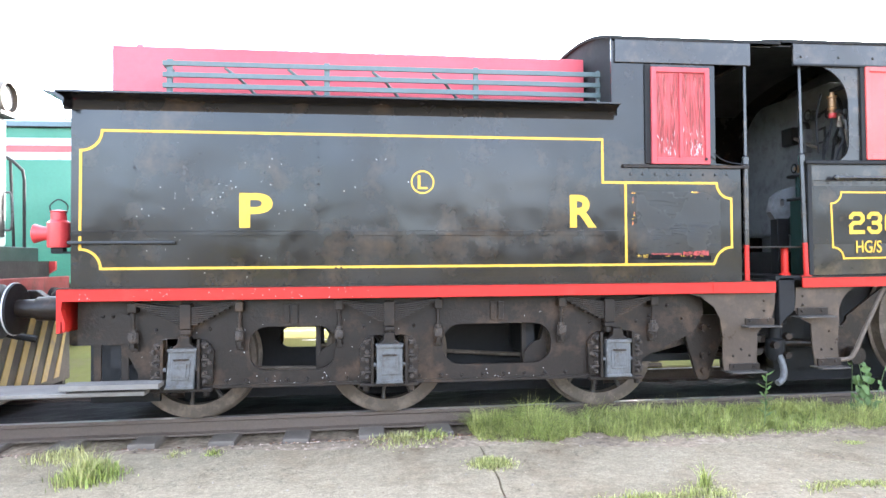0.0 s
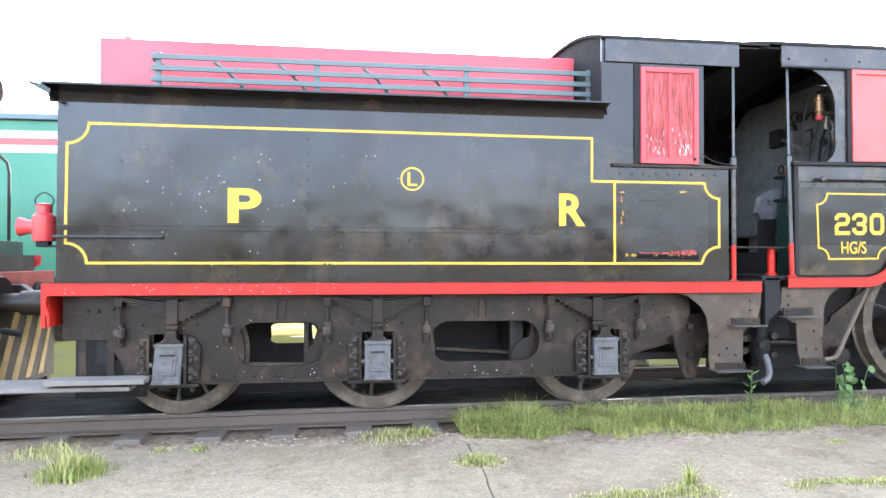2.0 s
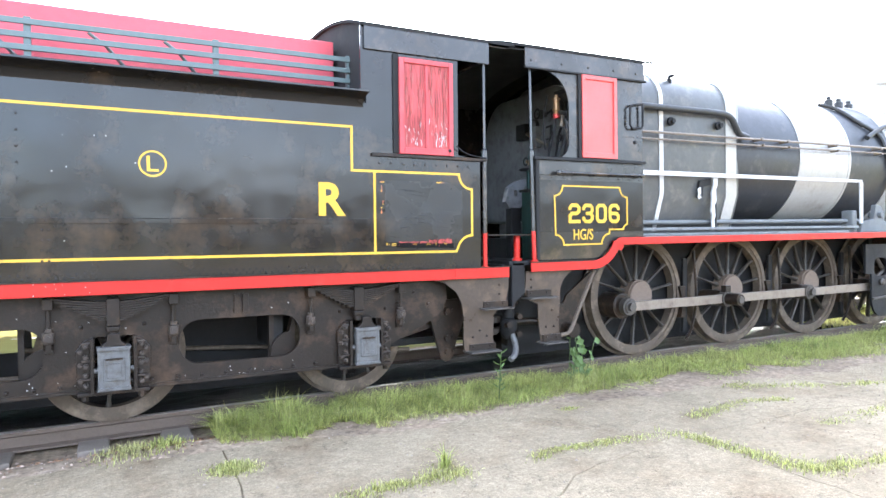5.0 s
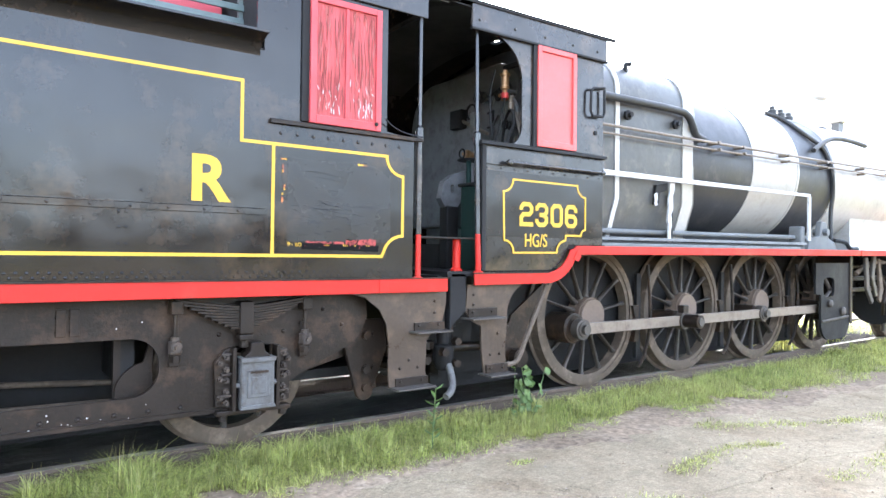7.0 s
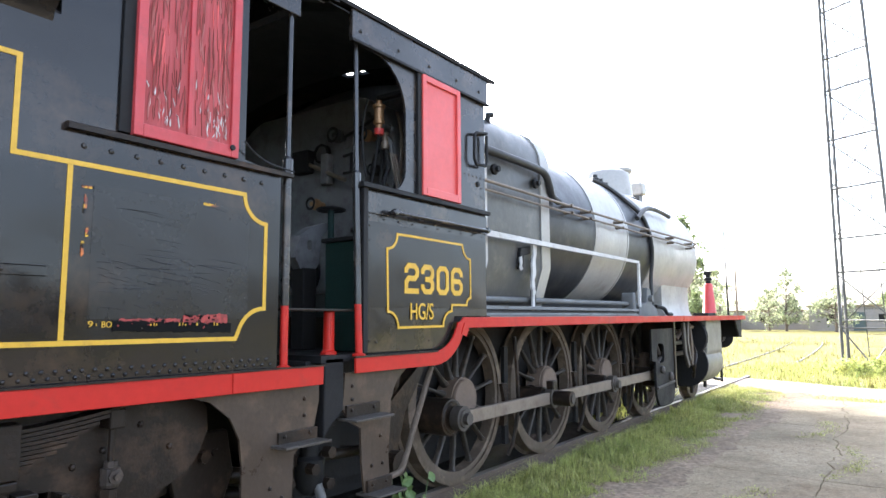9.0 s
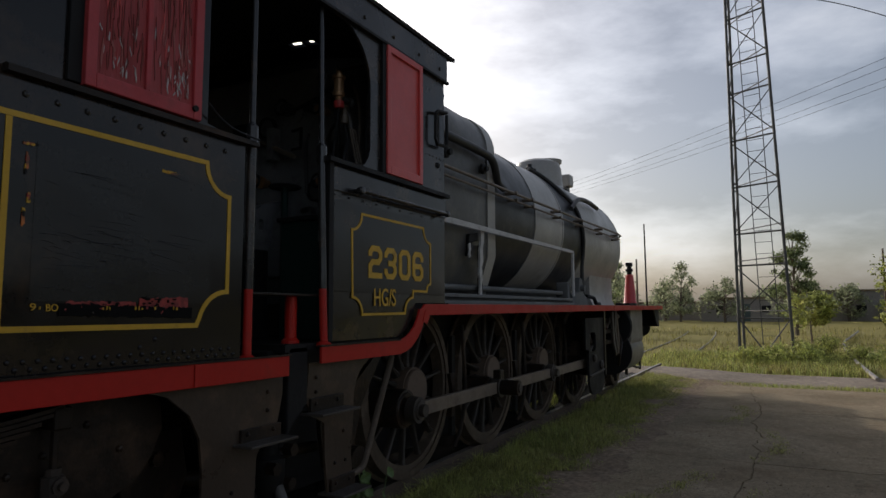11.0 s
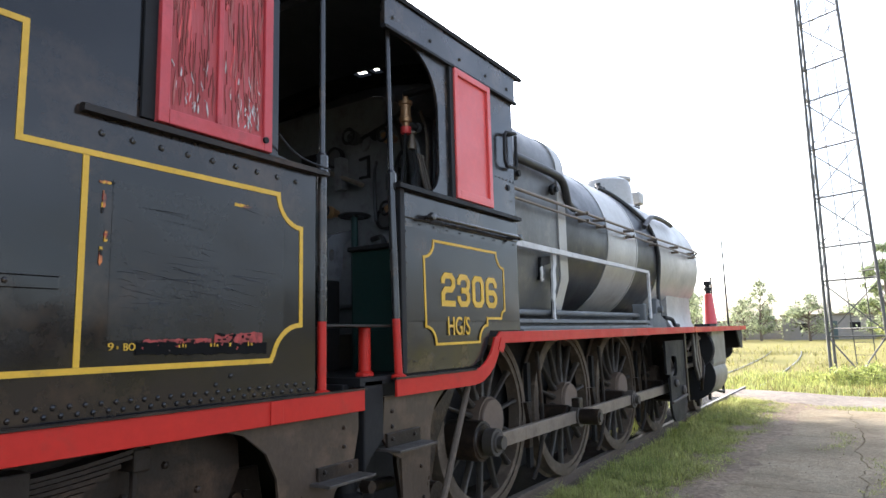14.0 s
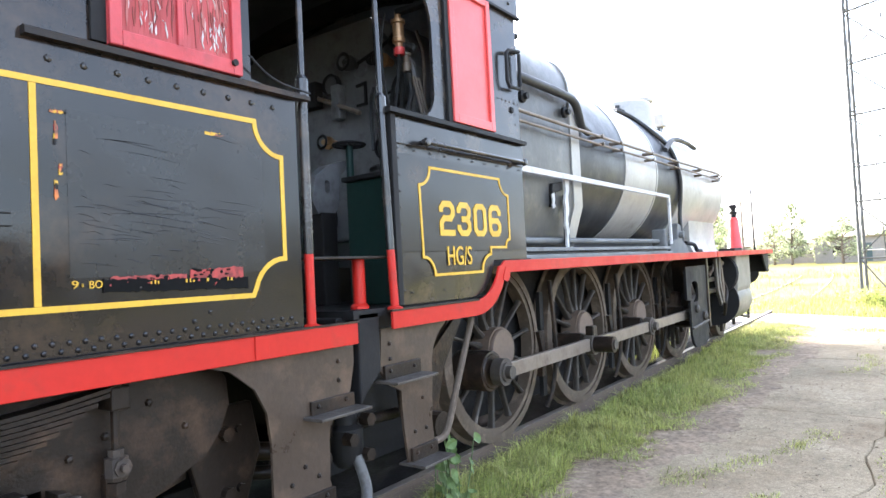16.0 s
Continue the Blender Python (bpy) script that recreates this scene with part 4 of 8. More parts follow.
for x in (-0.55, 0.0, 0.75, 1.3):
    part("rack_brace", pipe(bmesh.new(), [(x, 0.335, 3.27), (x + 0.12, 0.36, 3.19), (x + 0.32, 0.5, 3.0)], 0.014, 6), RACK, tender)
part("rack_bar", B(-1.07, -1.05, 0.34, W - 0.34, 3.27, 3.315), RACK, tender)

# frame plate with long slots
low = 0.475
outline = [(-1.70, 1.235), (-1.70, 0.86), (-1.35, 0.86), (-1.22, 0.62), (-1.22, low), (3.08, low), (3.13, 0.58), (3.22, 0.645), (3.44, 0.75), (3.69, 0.86), (3.76, 0.94), (3.81, 1.05), (3.80, 1.16), (3.74, 1.235)]
axx = (-0.855, 0.885, 2.935)
holes = [slot(-0.31, 0.42, 0.615, 0.99, 0.15), slot(1.36, 2.35, 0.625, 0.985, 0.165)]
for x in axx:
    holes.append([(x - 0.13, 0.485), (x + 0.13, 0.485), (x + 0.13, 0.90), (x - 0.13, 0.90)])
part("frame_plate", plate_with_holes(outline, holes, 0.165, 0.19), GRIME, tender, "grimy brown-black frame plate")
part("frame_plate", plate_with_holes([(x, 0.36 if z == low else z) for x, z in outline], [slot(-0.62, 0.44, 0.40, 0.99, 0.15), slot(1.0, 2.35, 0.50, 0.985, 0.165)], W - 0.19, W - 0.165), GRIME, tender, "grimy brown-black frame plate")
part("frame_lip", B(-0.70, 0.73, 0.150, 0.166, low, low + 0.028), GRIME, tender)
part("frame_lip", B(1.05, 2.78, 0.150, 0.166, low, low + 0.028), GRIME, tender)
spots = [(x, 0.165, low + 0.06) for x in np.arange(-0.5, 0.55, 0.17)] + [(x, 0.165, low + 0.06) for x in np.arange(1.15, 2.6, 0.19)]
spots += [(x + s * 0.22, 0.165, z) for x in axx for s in (-1, 1) for z in (0.72, 0.84, 0.98)] + [(1.80 + s, 0.165, z) for s in (0, 0.07) for z in (1.05, 1.13)]
spots += [(3.45, 0.165, 1.12), (3.28, 0.165, 1.03), (3.6, 0.165, 1.0), (-1.5, 0.165, 1.1), (-1.42, 0.165, 1.1), (-1.3, 0.165, 1.12)]
part("frame_bolts", rivets(spots, 0.017, h=0.9), GRIME, tender, kind="stuff")
for x in (-0.02, 1.79):
    part("bracket_plate", B(x, x + 0.05, 0.145, 0.166, 1.02, 1.18, bevel=0.003), GRIME, tender)
    part("bracket_plate", B(x + 0.07, x + 0.12, 0.145, 0.166, 1.02, 1.18, bevel=0.003), GRIME, tender)


def leaf_spring(x):
    sp = part("leaf_spring", B(x - 0.045, x + 0.045, 0.045, 0.155, 0.99, 1.20, bevel=0.006), GRIME, tender, "laminated leaf spring")
    for k in range(9):
        half, z = 0.435 - k * 0.042, 1.172 - k * 0.017
        bm = bmesh.new()
        up = [(x + half * f, z + 0.05 * abs(f) ** 1.5 * (half / 0.435) ** 2) for f in np.linspace(-1, 1, 13)]
        prism(bm, up + [(a, b - 0.014) for a, b in up[::-1]], 0.065, 0.14)
        part("spring_leaf", bm, GRIME, sp)
    part("spring_pin", rod(bmesh.new(), (x, 0.1, 0.90), (x, 0.1, 1.0), 0.032, seg=10), GRIME, sp)
    part("spring_collar", B(x - 0.045, x + 0.045, 0.055, 0.145, 0.945, 0.985, bevel=0.008), GRIME, sp)
    for s in (-1, 1):
        hx = x + s * 0.43
        part("hanger", rod(bmesh.new(), (hx, 0.11, 0.90), (hx, 0.11, 1.235), 0.016, seg=8), GRIME, sp)
        part("hanger_block", B(hx - 0.035, hx + 0.035, 0.06, 0.165, 1.13, 1.215, bevel=0.008), GRIME, sp)
        part("hanger_nut", lathe([(-0.05, 0.015), (-0.05, 0.034), (-0.035, 0.042), (0.03, 0.042), (0.035, 0.028), (0.06, 0.028), (0.06, 0.015)], (hx, 0.11, 0.93), "z", 8), RUSTIRON, sp)
        part("hanger_eye", lathe([(0.0, 0.032), (-0.012, 0.032), (-0.012, 0.016), (-0.03, 0.016), (-0.03, 0.0)], (hx, 0.07, 0.93), "y", 8), RUSTIRON, sp)
        part("hanger_nut", lathe([(-0.02, 0.02), (-0.02, 0.034), (0.02, 0.034), (0.02, 0.02)], (hx, 0.11, 0.855), "z", 6), GRIME, sp)
        part("hanger_bracket", B(hx - 0.03, hx + 0.03, 0.13, 0.168, 0.80, 0.90, bevel=0.006), GRIME, sp)


def axle_box(x, lean=0.0):
    def S(bm):
        for v in bm.verts:
            v.co.x += lean * (v.co.z - 0.5)
        return bm

    ab = part("axle_box", S(B(x - 0.112, x + 0.112, 0.03, 0.15, 0.505, 0.83, bevel=0.014)), GREYBOX, tender, "grey painted cast axle box")
    part("axle_box_lid", S(B(x - 0.075, x + 0.075, 0.018, 0.032, 0.575, 0.745, bevel=0.005)), GREYBOX, ab)
    part("lid_recess", S(B(x - 0.05, x + 0.05, 0.011, 0.02, 0.60, 0.71, bevel=0.003)), GREYBOX, ab)
    part("box_rim", S(P([(x - 0.118, 0.50), (x + 0.118, 0.50), (x + 0.112, 0.525), (x - 0.112, 0.525)], 0.02, 0.15, bevel=0.004)), GREYBOX, ab)
    part("box_rim", S(P([(x - 0.112, 0.805), (x + 0.112, 0.805), (x + 0.118, 0.835), (x - 0.118, 0.835)], 0.015, 0.15, bevel=0.004)), GREYBOX, ab)
    part("lid_ridge", S(B(x - 0.06, x + 0.06, 0.006, 0.02, 0.735, 0.75, bevel=0.003)), GRIME, ab)
    part("box_cap", S(P([(x - 0.085, 0.83), (x + 0.085, 0.83), (x + 0.085, 0.845), (x + 0.05, 0.87), (x + 0.042, 0.93), (x - 0.042, 0.93), (x - 0.05, 0.87), (x - 0.085, 0.845)], 0.05, 0.14, bevel=0.006)), GRIME, ab)
    for s in (-1, 1):
        part("box_lug", rod(bmesh.new(), (x + s * 0.11, 0.08, 0.655), (x + s * 0.142, 0.08, 0.655), 0.02, seg=8), GREYBOX, ab)
        g = [(x + s * 0.14, 0.50), (x + s * 0.25, 0.52), (x + s * 0.26, 0.80), (x + s * 0.20, 0.88), (x + s * 0.14, 0.90)]
        horn = part("horn_guide", P(g, 0.12, 0.165, bevel=0.004), GRIME, ab)
        part("horn_guide_edge", B(min(x + s * 0.135, x + s * 0.16), max(x + s * 0.135, x + s * 0.16), 0.06, 0.13, 0.49, 0.90, bevel=0.004), GRIME, horn)
        bm = bmesh.new()
        for z in (0.545, 0.62, 0.69, 0.76, 0.84):
            rod(bm, (x + s * 0.192, 0.121, z), (x + s * 0.192, 0.085, z), 0.021, seg=6)
            rod(bm, (x + s * 0.192, 0.09, z), (x + s * 0.192, 0.055, z), 0.012, seg=6)
        for z in (0.58, 0.70, 0.80):
            rod(bm, (x + s * 0.228, 0.121, z), (x + s * 0.228, 0.09, z), 0.019, seg=6)
            rod(bm, (x + s * 0.228, 0.095, z), (x + s * 0.228, 0.07, z), 0.011, seg=6)
        for z in (0.59, 0.73, 0.86):
            part("guide_rib", B(min(x + s * 0.155, x + s * 0.222), max(x + s * 0.155, x + s * 0.222), 0.088, 0.122, z - 0.008, z + 0.008, bevel=0.003), RUSTIRON, horn)
        part("horn_bolts", bm, RUSTIRON, horn, kind="stuff")
    part("keep_bar", B(x - 0.25, x + 0.25, 0.09, 0.16, 0.462, 0.492, bevel=0.006), GRIME, ab)
    for s in (-1, 1):
        part("keep_nut", rod(bmesh.new(), (x + s * 0.2, 0.12, 0.425), (x + s * 0.2, 0.12, 0.465), 0.026, seg=6), GRIME, ab)


def spoked_wheel(name, r, spokes, parent, x, y_face, inward, mat=TYRE, weight=False, hub=0.13):
    """A wheel in the x-z plane: tyre with flange, rim, hub, spokes. y_face: its outer face; inward: +1 or -1."""
    i = inward
    z = RAIL + r
    tr = 0.068
    wh = part("wheel", lathe([(0.0, r - tr), (0.0, r - 0.006), (0.004 * i, r), (0.115 * i, r + 0.003), (0.125 * i, r + 0.032), (0.14 * i, r + 0.032), (0.145 * i, r - tr)], (x, y_face, z), "y", 56), mat, parent, smooth=True)
    part("rim", lathe([(0.012 * i, r - tr + 0.004), (0.012 * i, r - tr - 0.045), (0.12 * i, r - tr - 0.045), (0.12 * i, r - tr + 0.004)], (x, y_face, z), "y", 56), mat, wh, smooth=True)
    part("hub", lathe([(-0.02 * i, 0.0), (-0.02 * i, hub * 0.72), (-0.005 * i, hub * 0.78), (-0.005 * i, hub), (0.16 * i, hub), (0.16 * i, 0)], (x, y_face - 0.03 * i, z), "y", 32), HUB, wh, smooth=True)
    for k in range(spokes):
        t = 2 * math.pi * (k + 0.35) / spokes
        d = Vector((math.cos(t), 0, math.sin(t)))
        s = Vector((-math.sin(t), 0, math.cos(t)))
        c = Vector((x, y_face + 0.065 * i, z))
        bm = bmesh.new()
        rings = []
        for rr, w, th in ((hub * 0.9, 0.034, 0.05), (hub + 0.10, 0.017, 0.035), (r - tr - 0.1, 0.015, 0.03), (r - tr - 0.03, 0.030, 0.036)):
            rings.append([bm.verts.new(c + d * rr + s * w * math.cos(q) + Vector((0, th * math.sin(q), 0))) for q in (math.pi * j / 4 for j in range(8))])
        for p, q in zip(rings, rings[1:]):
            for j in range(8):
                bm.faces.new((p[j], p[(j + 1) % 8], q[(j + 1) % 8], q[j]))
        part("spoke", bm, SPOKE, wh, smooth=True)
    return wh


for x in axx:
    leaf_spring({-0.855: -0.81, 0.885: 0.885, 2.935: 2.86}[x])
    axle_box(x, 0.085 if x < 0 else 0.0)
    for yf, i in ((CY - 0.98, 1), (CY + 0.98, -1)):
        spoked_wheel("wheel", 0.545, 10, tender, x, yf + 0.02 * i, i, hub=0.12)
    part("axle", rod(bmesh.new(), (x, 0.06, RAIL + 0.545), (x, W - 0.06, RAIL + 0.545), 0.075), DARK, tender, smooth=True)

# inner frames, brake gear and water pipes seen through the slots
part("inner_frame", plate_with_holes([(-1.5, 1.27), (-1.5, 0.42), (3.4, 0.42), (3.4, 1.27)], [arc(-0.065, 0.80, 0.098, 90, 270, 8) + [(0.19, 0.702), (0.19, 0.898)], [(0.275, 0.735), (0.335, 0.735), (0.325, 0.82), (0.285, 0.875), (0.268, 0.875)]], 1.05, 1.07), DARK, tender)
part("cross_member", B(2.16, 2.24, 0.34, W - 0.34, 0.66, 1.27), DARK, tender)
part("cross_member", B(-1.45, -1.35, 0.2, W - 0.2, 0.66, 1.27), DARK, tender)
for x in (0.30, 2.18):
    part("slot_gusset", P(arc(x + 0.14, 0.62, 0.20, 165, 100, 5) + [(x + 0.16, 1.0), (x + 0.16, 0.55), (x - 0.06, 0.55)], 0.30, 0.325), GRIME, tender)
    part("slot_bar", B(x - 0.06, x - 0.02, 0.34, 0.40, 0.5, 1.2), GRIME, tender)
# dark filler added below the tender in place of its deep shade
part("water_scoop_box", B(-1.1, 3.2, 1.15, 1.95, 0.20, 0.52), DARK, tender)
part("brake_rod", rod(bmesh.new(), (-1.3, 0.62, 0.58), (3.6, 0.62, 0.50), 0.022), TYRE, tender, "rusty brake rod")
part("brake_rod", rod(bmesh.new(), (0.2, 1.0, 0.72), (3.7, 0.9, 0.50), 0.02), TYRE, tender, "rusty brake rod")
part("hanger_lever", P([(3.60, 1.02), (4.0, 1.02), (4.045, 0.80), (3.93, 0.50)] + arc(3.85, 0.475, 0.075, 10, -170, 6) + [(3.68, 0.80)], 0.26, 0.30, bevel=0.008), GRIME, tender, "heavy tapered brake lever")
bm = bmesh.new()
for z in (0.50, 0.64, 0.9):
    rod(bm, (3.85, 0.265, z), (3.85, 0.225, z), 0.032, seg=8)
    rod(bm, (3.92, 0.265, z + 0.01), (3.92, 0.24, z + 0.01), 0.02, seg=6)
part("lever_pin", bm, GRIME, tender, kind="stuff")
part("floor_tray", B(3.2, 4.3, 0.55, 2.3, 0.55, 0.62), DARK, tender)
part("link_bar", P([(3.15, 0.60), (3.7, 0.74), (3.7, 0.80), (3.1, 0.68)], 0.32, 0.36, bevel=0.006), GRIME, tender)

# steps at the shelter end
so = [(3.93, 1.237), (4.44, 1.237), (4.44, 1.14), (4.40, 0.98), (4.32, 0.93), (4.26, 0.86), (4.25, 0.62), (4.28, 0.53), (3.93, 0.53)] + [(3.92, 0.62), (3.92, 0.86), (3.90, 1.00), (3.84, 1.11), (3.72, 1.20), (3.62, 1.23)]
part("step_plate", P(so[::-1], 0.03, 0.045), BROWNPLATE, tender, "curved grimy step plate")
part("step_plate", P(so[::-1], W - 0.045, W - 0.03), GRIME, tender, "curved grimy step plate")
for x0, x1, z in ((4.12, 4.46, 0.925), (3.96, 4.31, 0.515)):
    st = part("step", B(x0 - 0.02, x1 - 0.03, -0.09, 0.10, z, z + 0.014, bevel=0.003), STEPIRON, tender, "worn dark step tread")
    part("step_back", B(x0 + 0.02, x1 - 0.04, 0.015, 0.032, z, z + 0.075, bevel=0.003), GRIME, st)
    part("step_bolts", rivets([(x0 + 0.06, 0.016, z + 0.05), (x1 - 0.1, 0.016, z + 0.05)], 0.013, h=0.9), GRIME, st, kind="stuff")
part("step_bolts", rivets([(4.33, 0.03, 1.07), (4.33, 0.03, 1.16), (4.1, 0.03, 0.72), (4.02, 0.03, 0.66), (4.18, 0.03, 0.66)], 0.013, h=0.9), GRIME, tender, kind="stuff")

# shelter post and inside wall of the fall plate
p = part("handrail_post", rod(bmesh.new(), (4.157, 0.012, 1.34), (4.157, 0.012, 1.675), 0.022), RED, tender, "grab post with red painted foot", smooth=True)
part("upper_post", rod(bmesh.new(), (4.157, 0.012, 1.673), (4.157, 0.012, 2.46), 0.024), CAB_BLACK, p, smooth=True)
part("upper_post", rod(bmesh.new(), (4.157, 0.012, 2.45), (4.157, 0.012, 3.50), 0.016), CAB_BLACK, p, smooth=True)
part("post_collar", lathe([(0, 0.016), (0, 0.031), (0.09, 0.031), (0.11, 0.016)], (4.157, 0.012, 2.39), "z", 12), CAB_BLACK, p)
part("post_foot", lathe([(0, 0.0), (0, 0.042), (0.02, 0.042), (0.03, 0.022)], (4.157, 0.012, 1.325), "z", 12), RED, p)
stn = part("stanchion", rod(bmesh.new(), (4.61, 0.13, 1.36), (4.61, 0.13, 1.648), 0.034), RED, tender, "short red stanchion under a plate", smooth=True)
part("stanchion_foot", lathe([(0, 0.0), (0, 0.05), (0.05, 0.05), (0.065, 0.034)], (4.61, 0.13, 1.354), "z", 12), RED, stn)
part("stanchion_plate", B(4.17, 4.73, 0.03, 0.24, 1.648, 1.662, bevel=0.003), GRIME, stn)
part("shutter_wire", pipe(bmesh.new(), smooth_path([(3.82, -0.045, 2.50), (3.9, -0.04, 2.45), (4.0, -0.035, 2.42), (4.16, -0.04, 2.405)]), 0.005, 5), DARK, tender)
part("sill_end", B(XS, 4.17, -0.03, 0.02, 2.374, 2.396, bevel=0.003), GRIME, tender)
part("coal_hatch", B(4.02, 4.06, 0.6, 2.3, 1.33, 3.2), DARK, tender)

# added dark block behind the straps, hides the lit ground beyond
part("rear_drag_box", B(-1.75, -1.15, 0.55, W - 0.55, 0.30, 1.25, bevel=0.01), DARK, tender)
# board carried by straps under the rear
part("rear_board", B(-2.45, -1.10, -0.05, 0.40, 0.47, 0.505, bevel=0.008), BOARD, tender, "weathered grey foot board")
part("rear_board", B(-1.74, -0.98, -0.10, 0.10, 0.53, 0.572, bevel=0.004), BOARD, tender, "weathered grey foot board")
for x in (-1.58, -1.36, -1.14):
    part("hanger_strap", B(x, x + 0.06, 0.18, 0.20, 0.50, 1.0, bevel=0.003), GRIME, tender)
tender.rotation_euler = (0, 0.0055, 0)      # the tender sits a little low at its front
# ---- locomotive ----
loco = thing("steam_locomotive", (9.5, CY, 0), "black eight-coupled steam locomotive with silver boiler bands and red edge", "locomotive")
CX0, CX1 = 4.775, 6.23               # cab sides
BZ = 2.70                            # boiler axis height


def cab_side(y0, y1):
    o = [(CX0, 1.375), (5.50, 1.375)] + arc(5.50, 1.66, 0.285, -90, -12, 6) + [(5.83, 1.60), (CX1, 1.60), (CX1, 3.53), (CX0 - 0.12, 3.53), (CX0 - 0.12, 3.33)]
    o += arc(4.86, 2.98, 0.345, 88, 0, 10) + arc(5.03, 2.60, 0.175, 0, -90, 6) + [(CX0, 2.425)]
    return plate_with_holes(o, [[(5.41, 2.47), (5.86, 2.47), (5.86, 3.28), (5.41, 3.28)]], y0, y1)


part("cab_side", cab_side(0.0, 0.018), CAB_BLACK, loco, "black cab side sheet")
part("cab_side", P([(CX0, 1.375), (CX1, 1.375), (CX1, 3.56), (CX0, 3.56)], W - 0.018, W), CAB_BLACK, loco)
shutter(5.362, 5.838, 2.445, 3.32, -0.016, (REDSHUT, REDSHUT), loco, False)
part("shutter_runner", B(5.318, 5.360, -0.022, 0.0, 2.44, 3.33, bevel=0.003), DARK, loco)
part("sill", P([(-0.045, 2.405), (0.02, 2.405), (0.02, 2.432), (-0.03, 2.438), (-0.045, 2.43)], CX0 - 0.04, CX1 + 0.01, "x"), DARK, loco, "dark sill bar")
part("sill_board", B(CX0, CX1, -0.012, 0.0, 2.25, 2.39, bevel=0.003), CAB_BLACK, loco)
part("lower_sheet", B(CX0 + 0.03, CX1 - 0.01, -0.006, 0.0, 1.66, 2.20, bevel=0.002), BLACK, loco)
gr = part("grab_rail", rod(bmesh.new(), (4.99, -0.06, 2.272), (6.19, -0.06, 2.272), 0.014), CAB_BLACK, loco, "horizontal grab rail", smooth=True)
for x in (5.02, 6.16):
    part("rail_knob", lathe([(0.0, 0.012), (-0.04, 0.014), (-0.055, 0.026), (-0.075, 0.022), (-0.08, 0.0)], (x, 0.0, 2.272), "y", 10), CAB_BLACK, gr, smooth=True)
part("cab_post", B(CX0 - 0.012, CX0 + 0.03, -0.02, 0.03, 1.375, 2.42, bevel=0.004), DARK, loco)


def cross_wall(x0, x1, z0, holes):
    """A wall across the engine, up to the underside of the curved roof."""
    top = [(y, z - 0.012) for y, z in roof_curve(3.555, 3.81, -0.02, 16)]
    bm = plate_with_holes([(0.02, z0), (W - 0.02, z0)] + top[::-1], holes, x0, x1)
    for v in bm.verts:
        v.co = (v.co.y, v.co.x, v.co.z)
    return bm


part("cab_front", cross_wall(CX1 - 0.02, CX1, 1.6, []), CAB_BLACK, loco)

# roof with sloping eave boards
VENTS = ((1.05, 1.14), (1.18, 1.31))


def roof_piece(x0, x1, y0, y1):
    """A stretch of the cab roof across part of its width."""
    up = [(y, 3.555 + 0.255 * (1 - abs((y - CY) / (CY + 0.035)) ** 2.3)) for y in np.linspace(y0, y1, max(2, int((y1 - y0) * 9)))]
    return P(up + [(y, z - 0.03) for y, z in up[::-1]], x0, x1, "x")


part("cab_roof", curved_roof(4.515, 5.90, 3.555, 3.81, 0.035), ROOFBLK, loco, smooth=True)
part("cab_roof", curved_roof(6.01, 6.36, 3.555, 3.81, 0.035), ROOFBLK, loco, smooth=True)
for y0, y1 in ((-0.035, VENTS[0][0]), (VENTS[0][1], VENTS[1][0]), (VENTS[1][1], W + 0.035)):
    part("cab_roof", roof_piece(5.90, 6.01, y0, y1), ROOFBLK, loco, smooth=True)
part("roof_lining", curved_roof(4.53, 5.88, 3.522, 3.776, -0.03, 0.012), LINING, loco, smooth=True)
part("eave_board", B(4.645, CX1 + 0.02, W + 0.002, W + 0.022, 3.325, 3.53, bevel=0.003), CAB_BLACK, loco)
part("eave_board", B(4.645, CX1 + 0.02, -0.022, -0.002, 3.325, 3.53, bevel=0.003), CAB_BLACK, loco, "sloping grey eave board")
part("eave_board", B(4.64, 6.27, -0.03, 0.0, 3.315, 3.335, bevel=0.003), DARK, loco)
part("eave_bolts", rivets([(x, -0.022, 3.40) for x in (4.72, 5.1, 5.45, 5.8, 6.12)] + [(CX0 - 0.06, -0.005, z) for z in (3.34, 3.37)], 0.014, h=0.8), CAB_BLACK, loco, kind="stuff")

# lining, number and class on the cab
YC = -0.0065 - 0.0035
line = arc(5.0, 2.142, 0.105, -90, 0, 6) + arc(5.987, 2.137, 0.105, 180, 270, 6) + arc(5.987, 1.682, 0.055, 90, 180, 5) + [(5.735, 1.682)]
line += arc(5.732, 1.528, 0.108, 90, 180, 6) + arc(5.01, 1.525, 0.105, 0, 90, 6)
part("lining", ribbon(bmesh.new(), line, 0.016, YC, -0.005, closed=True), YELLOW, loco, "yellow painted lining")


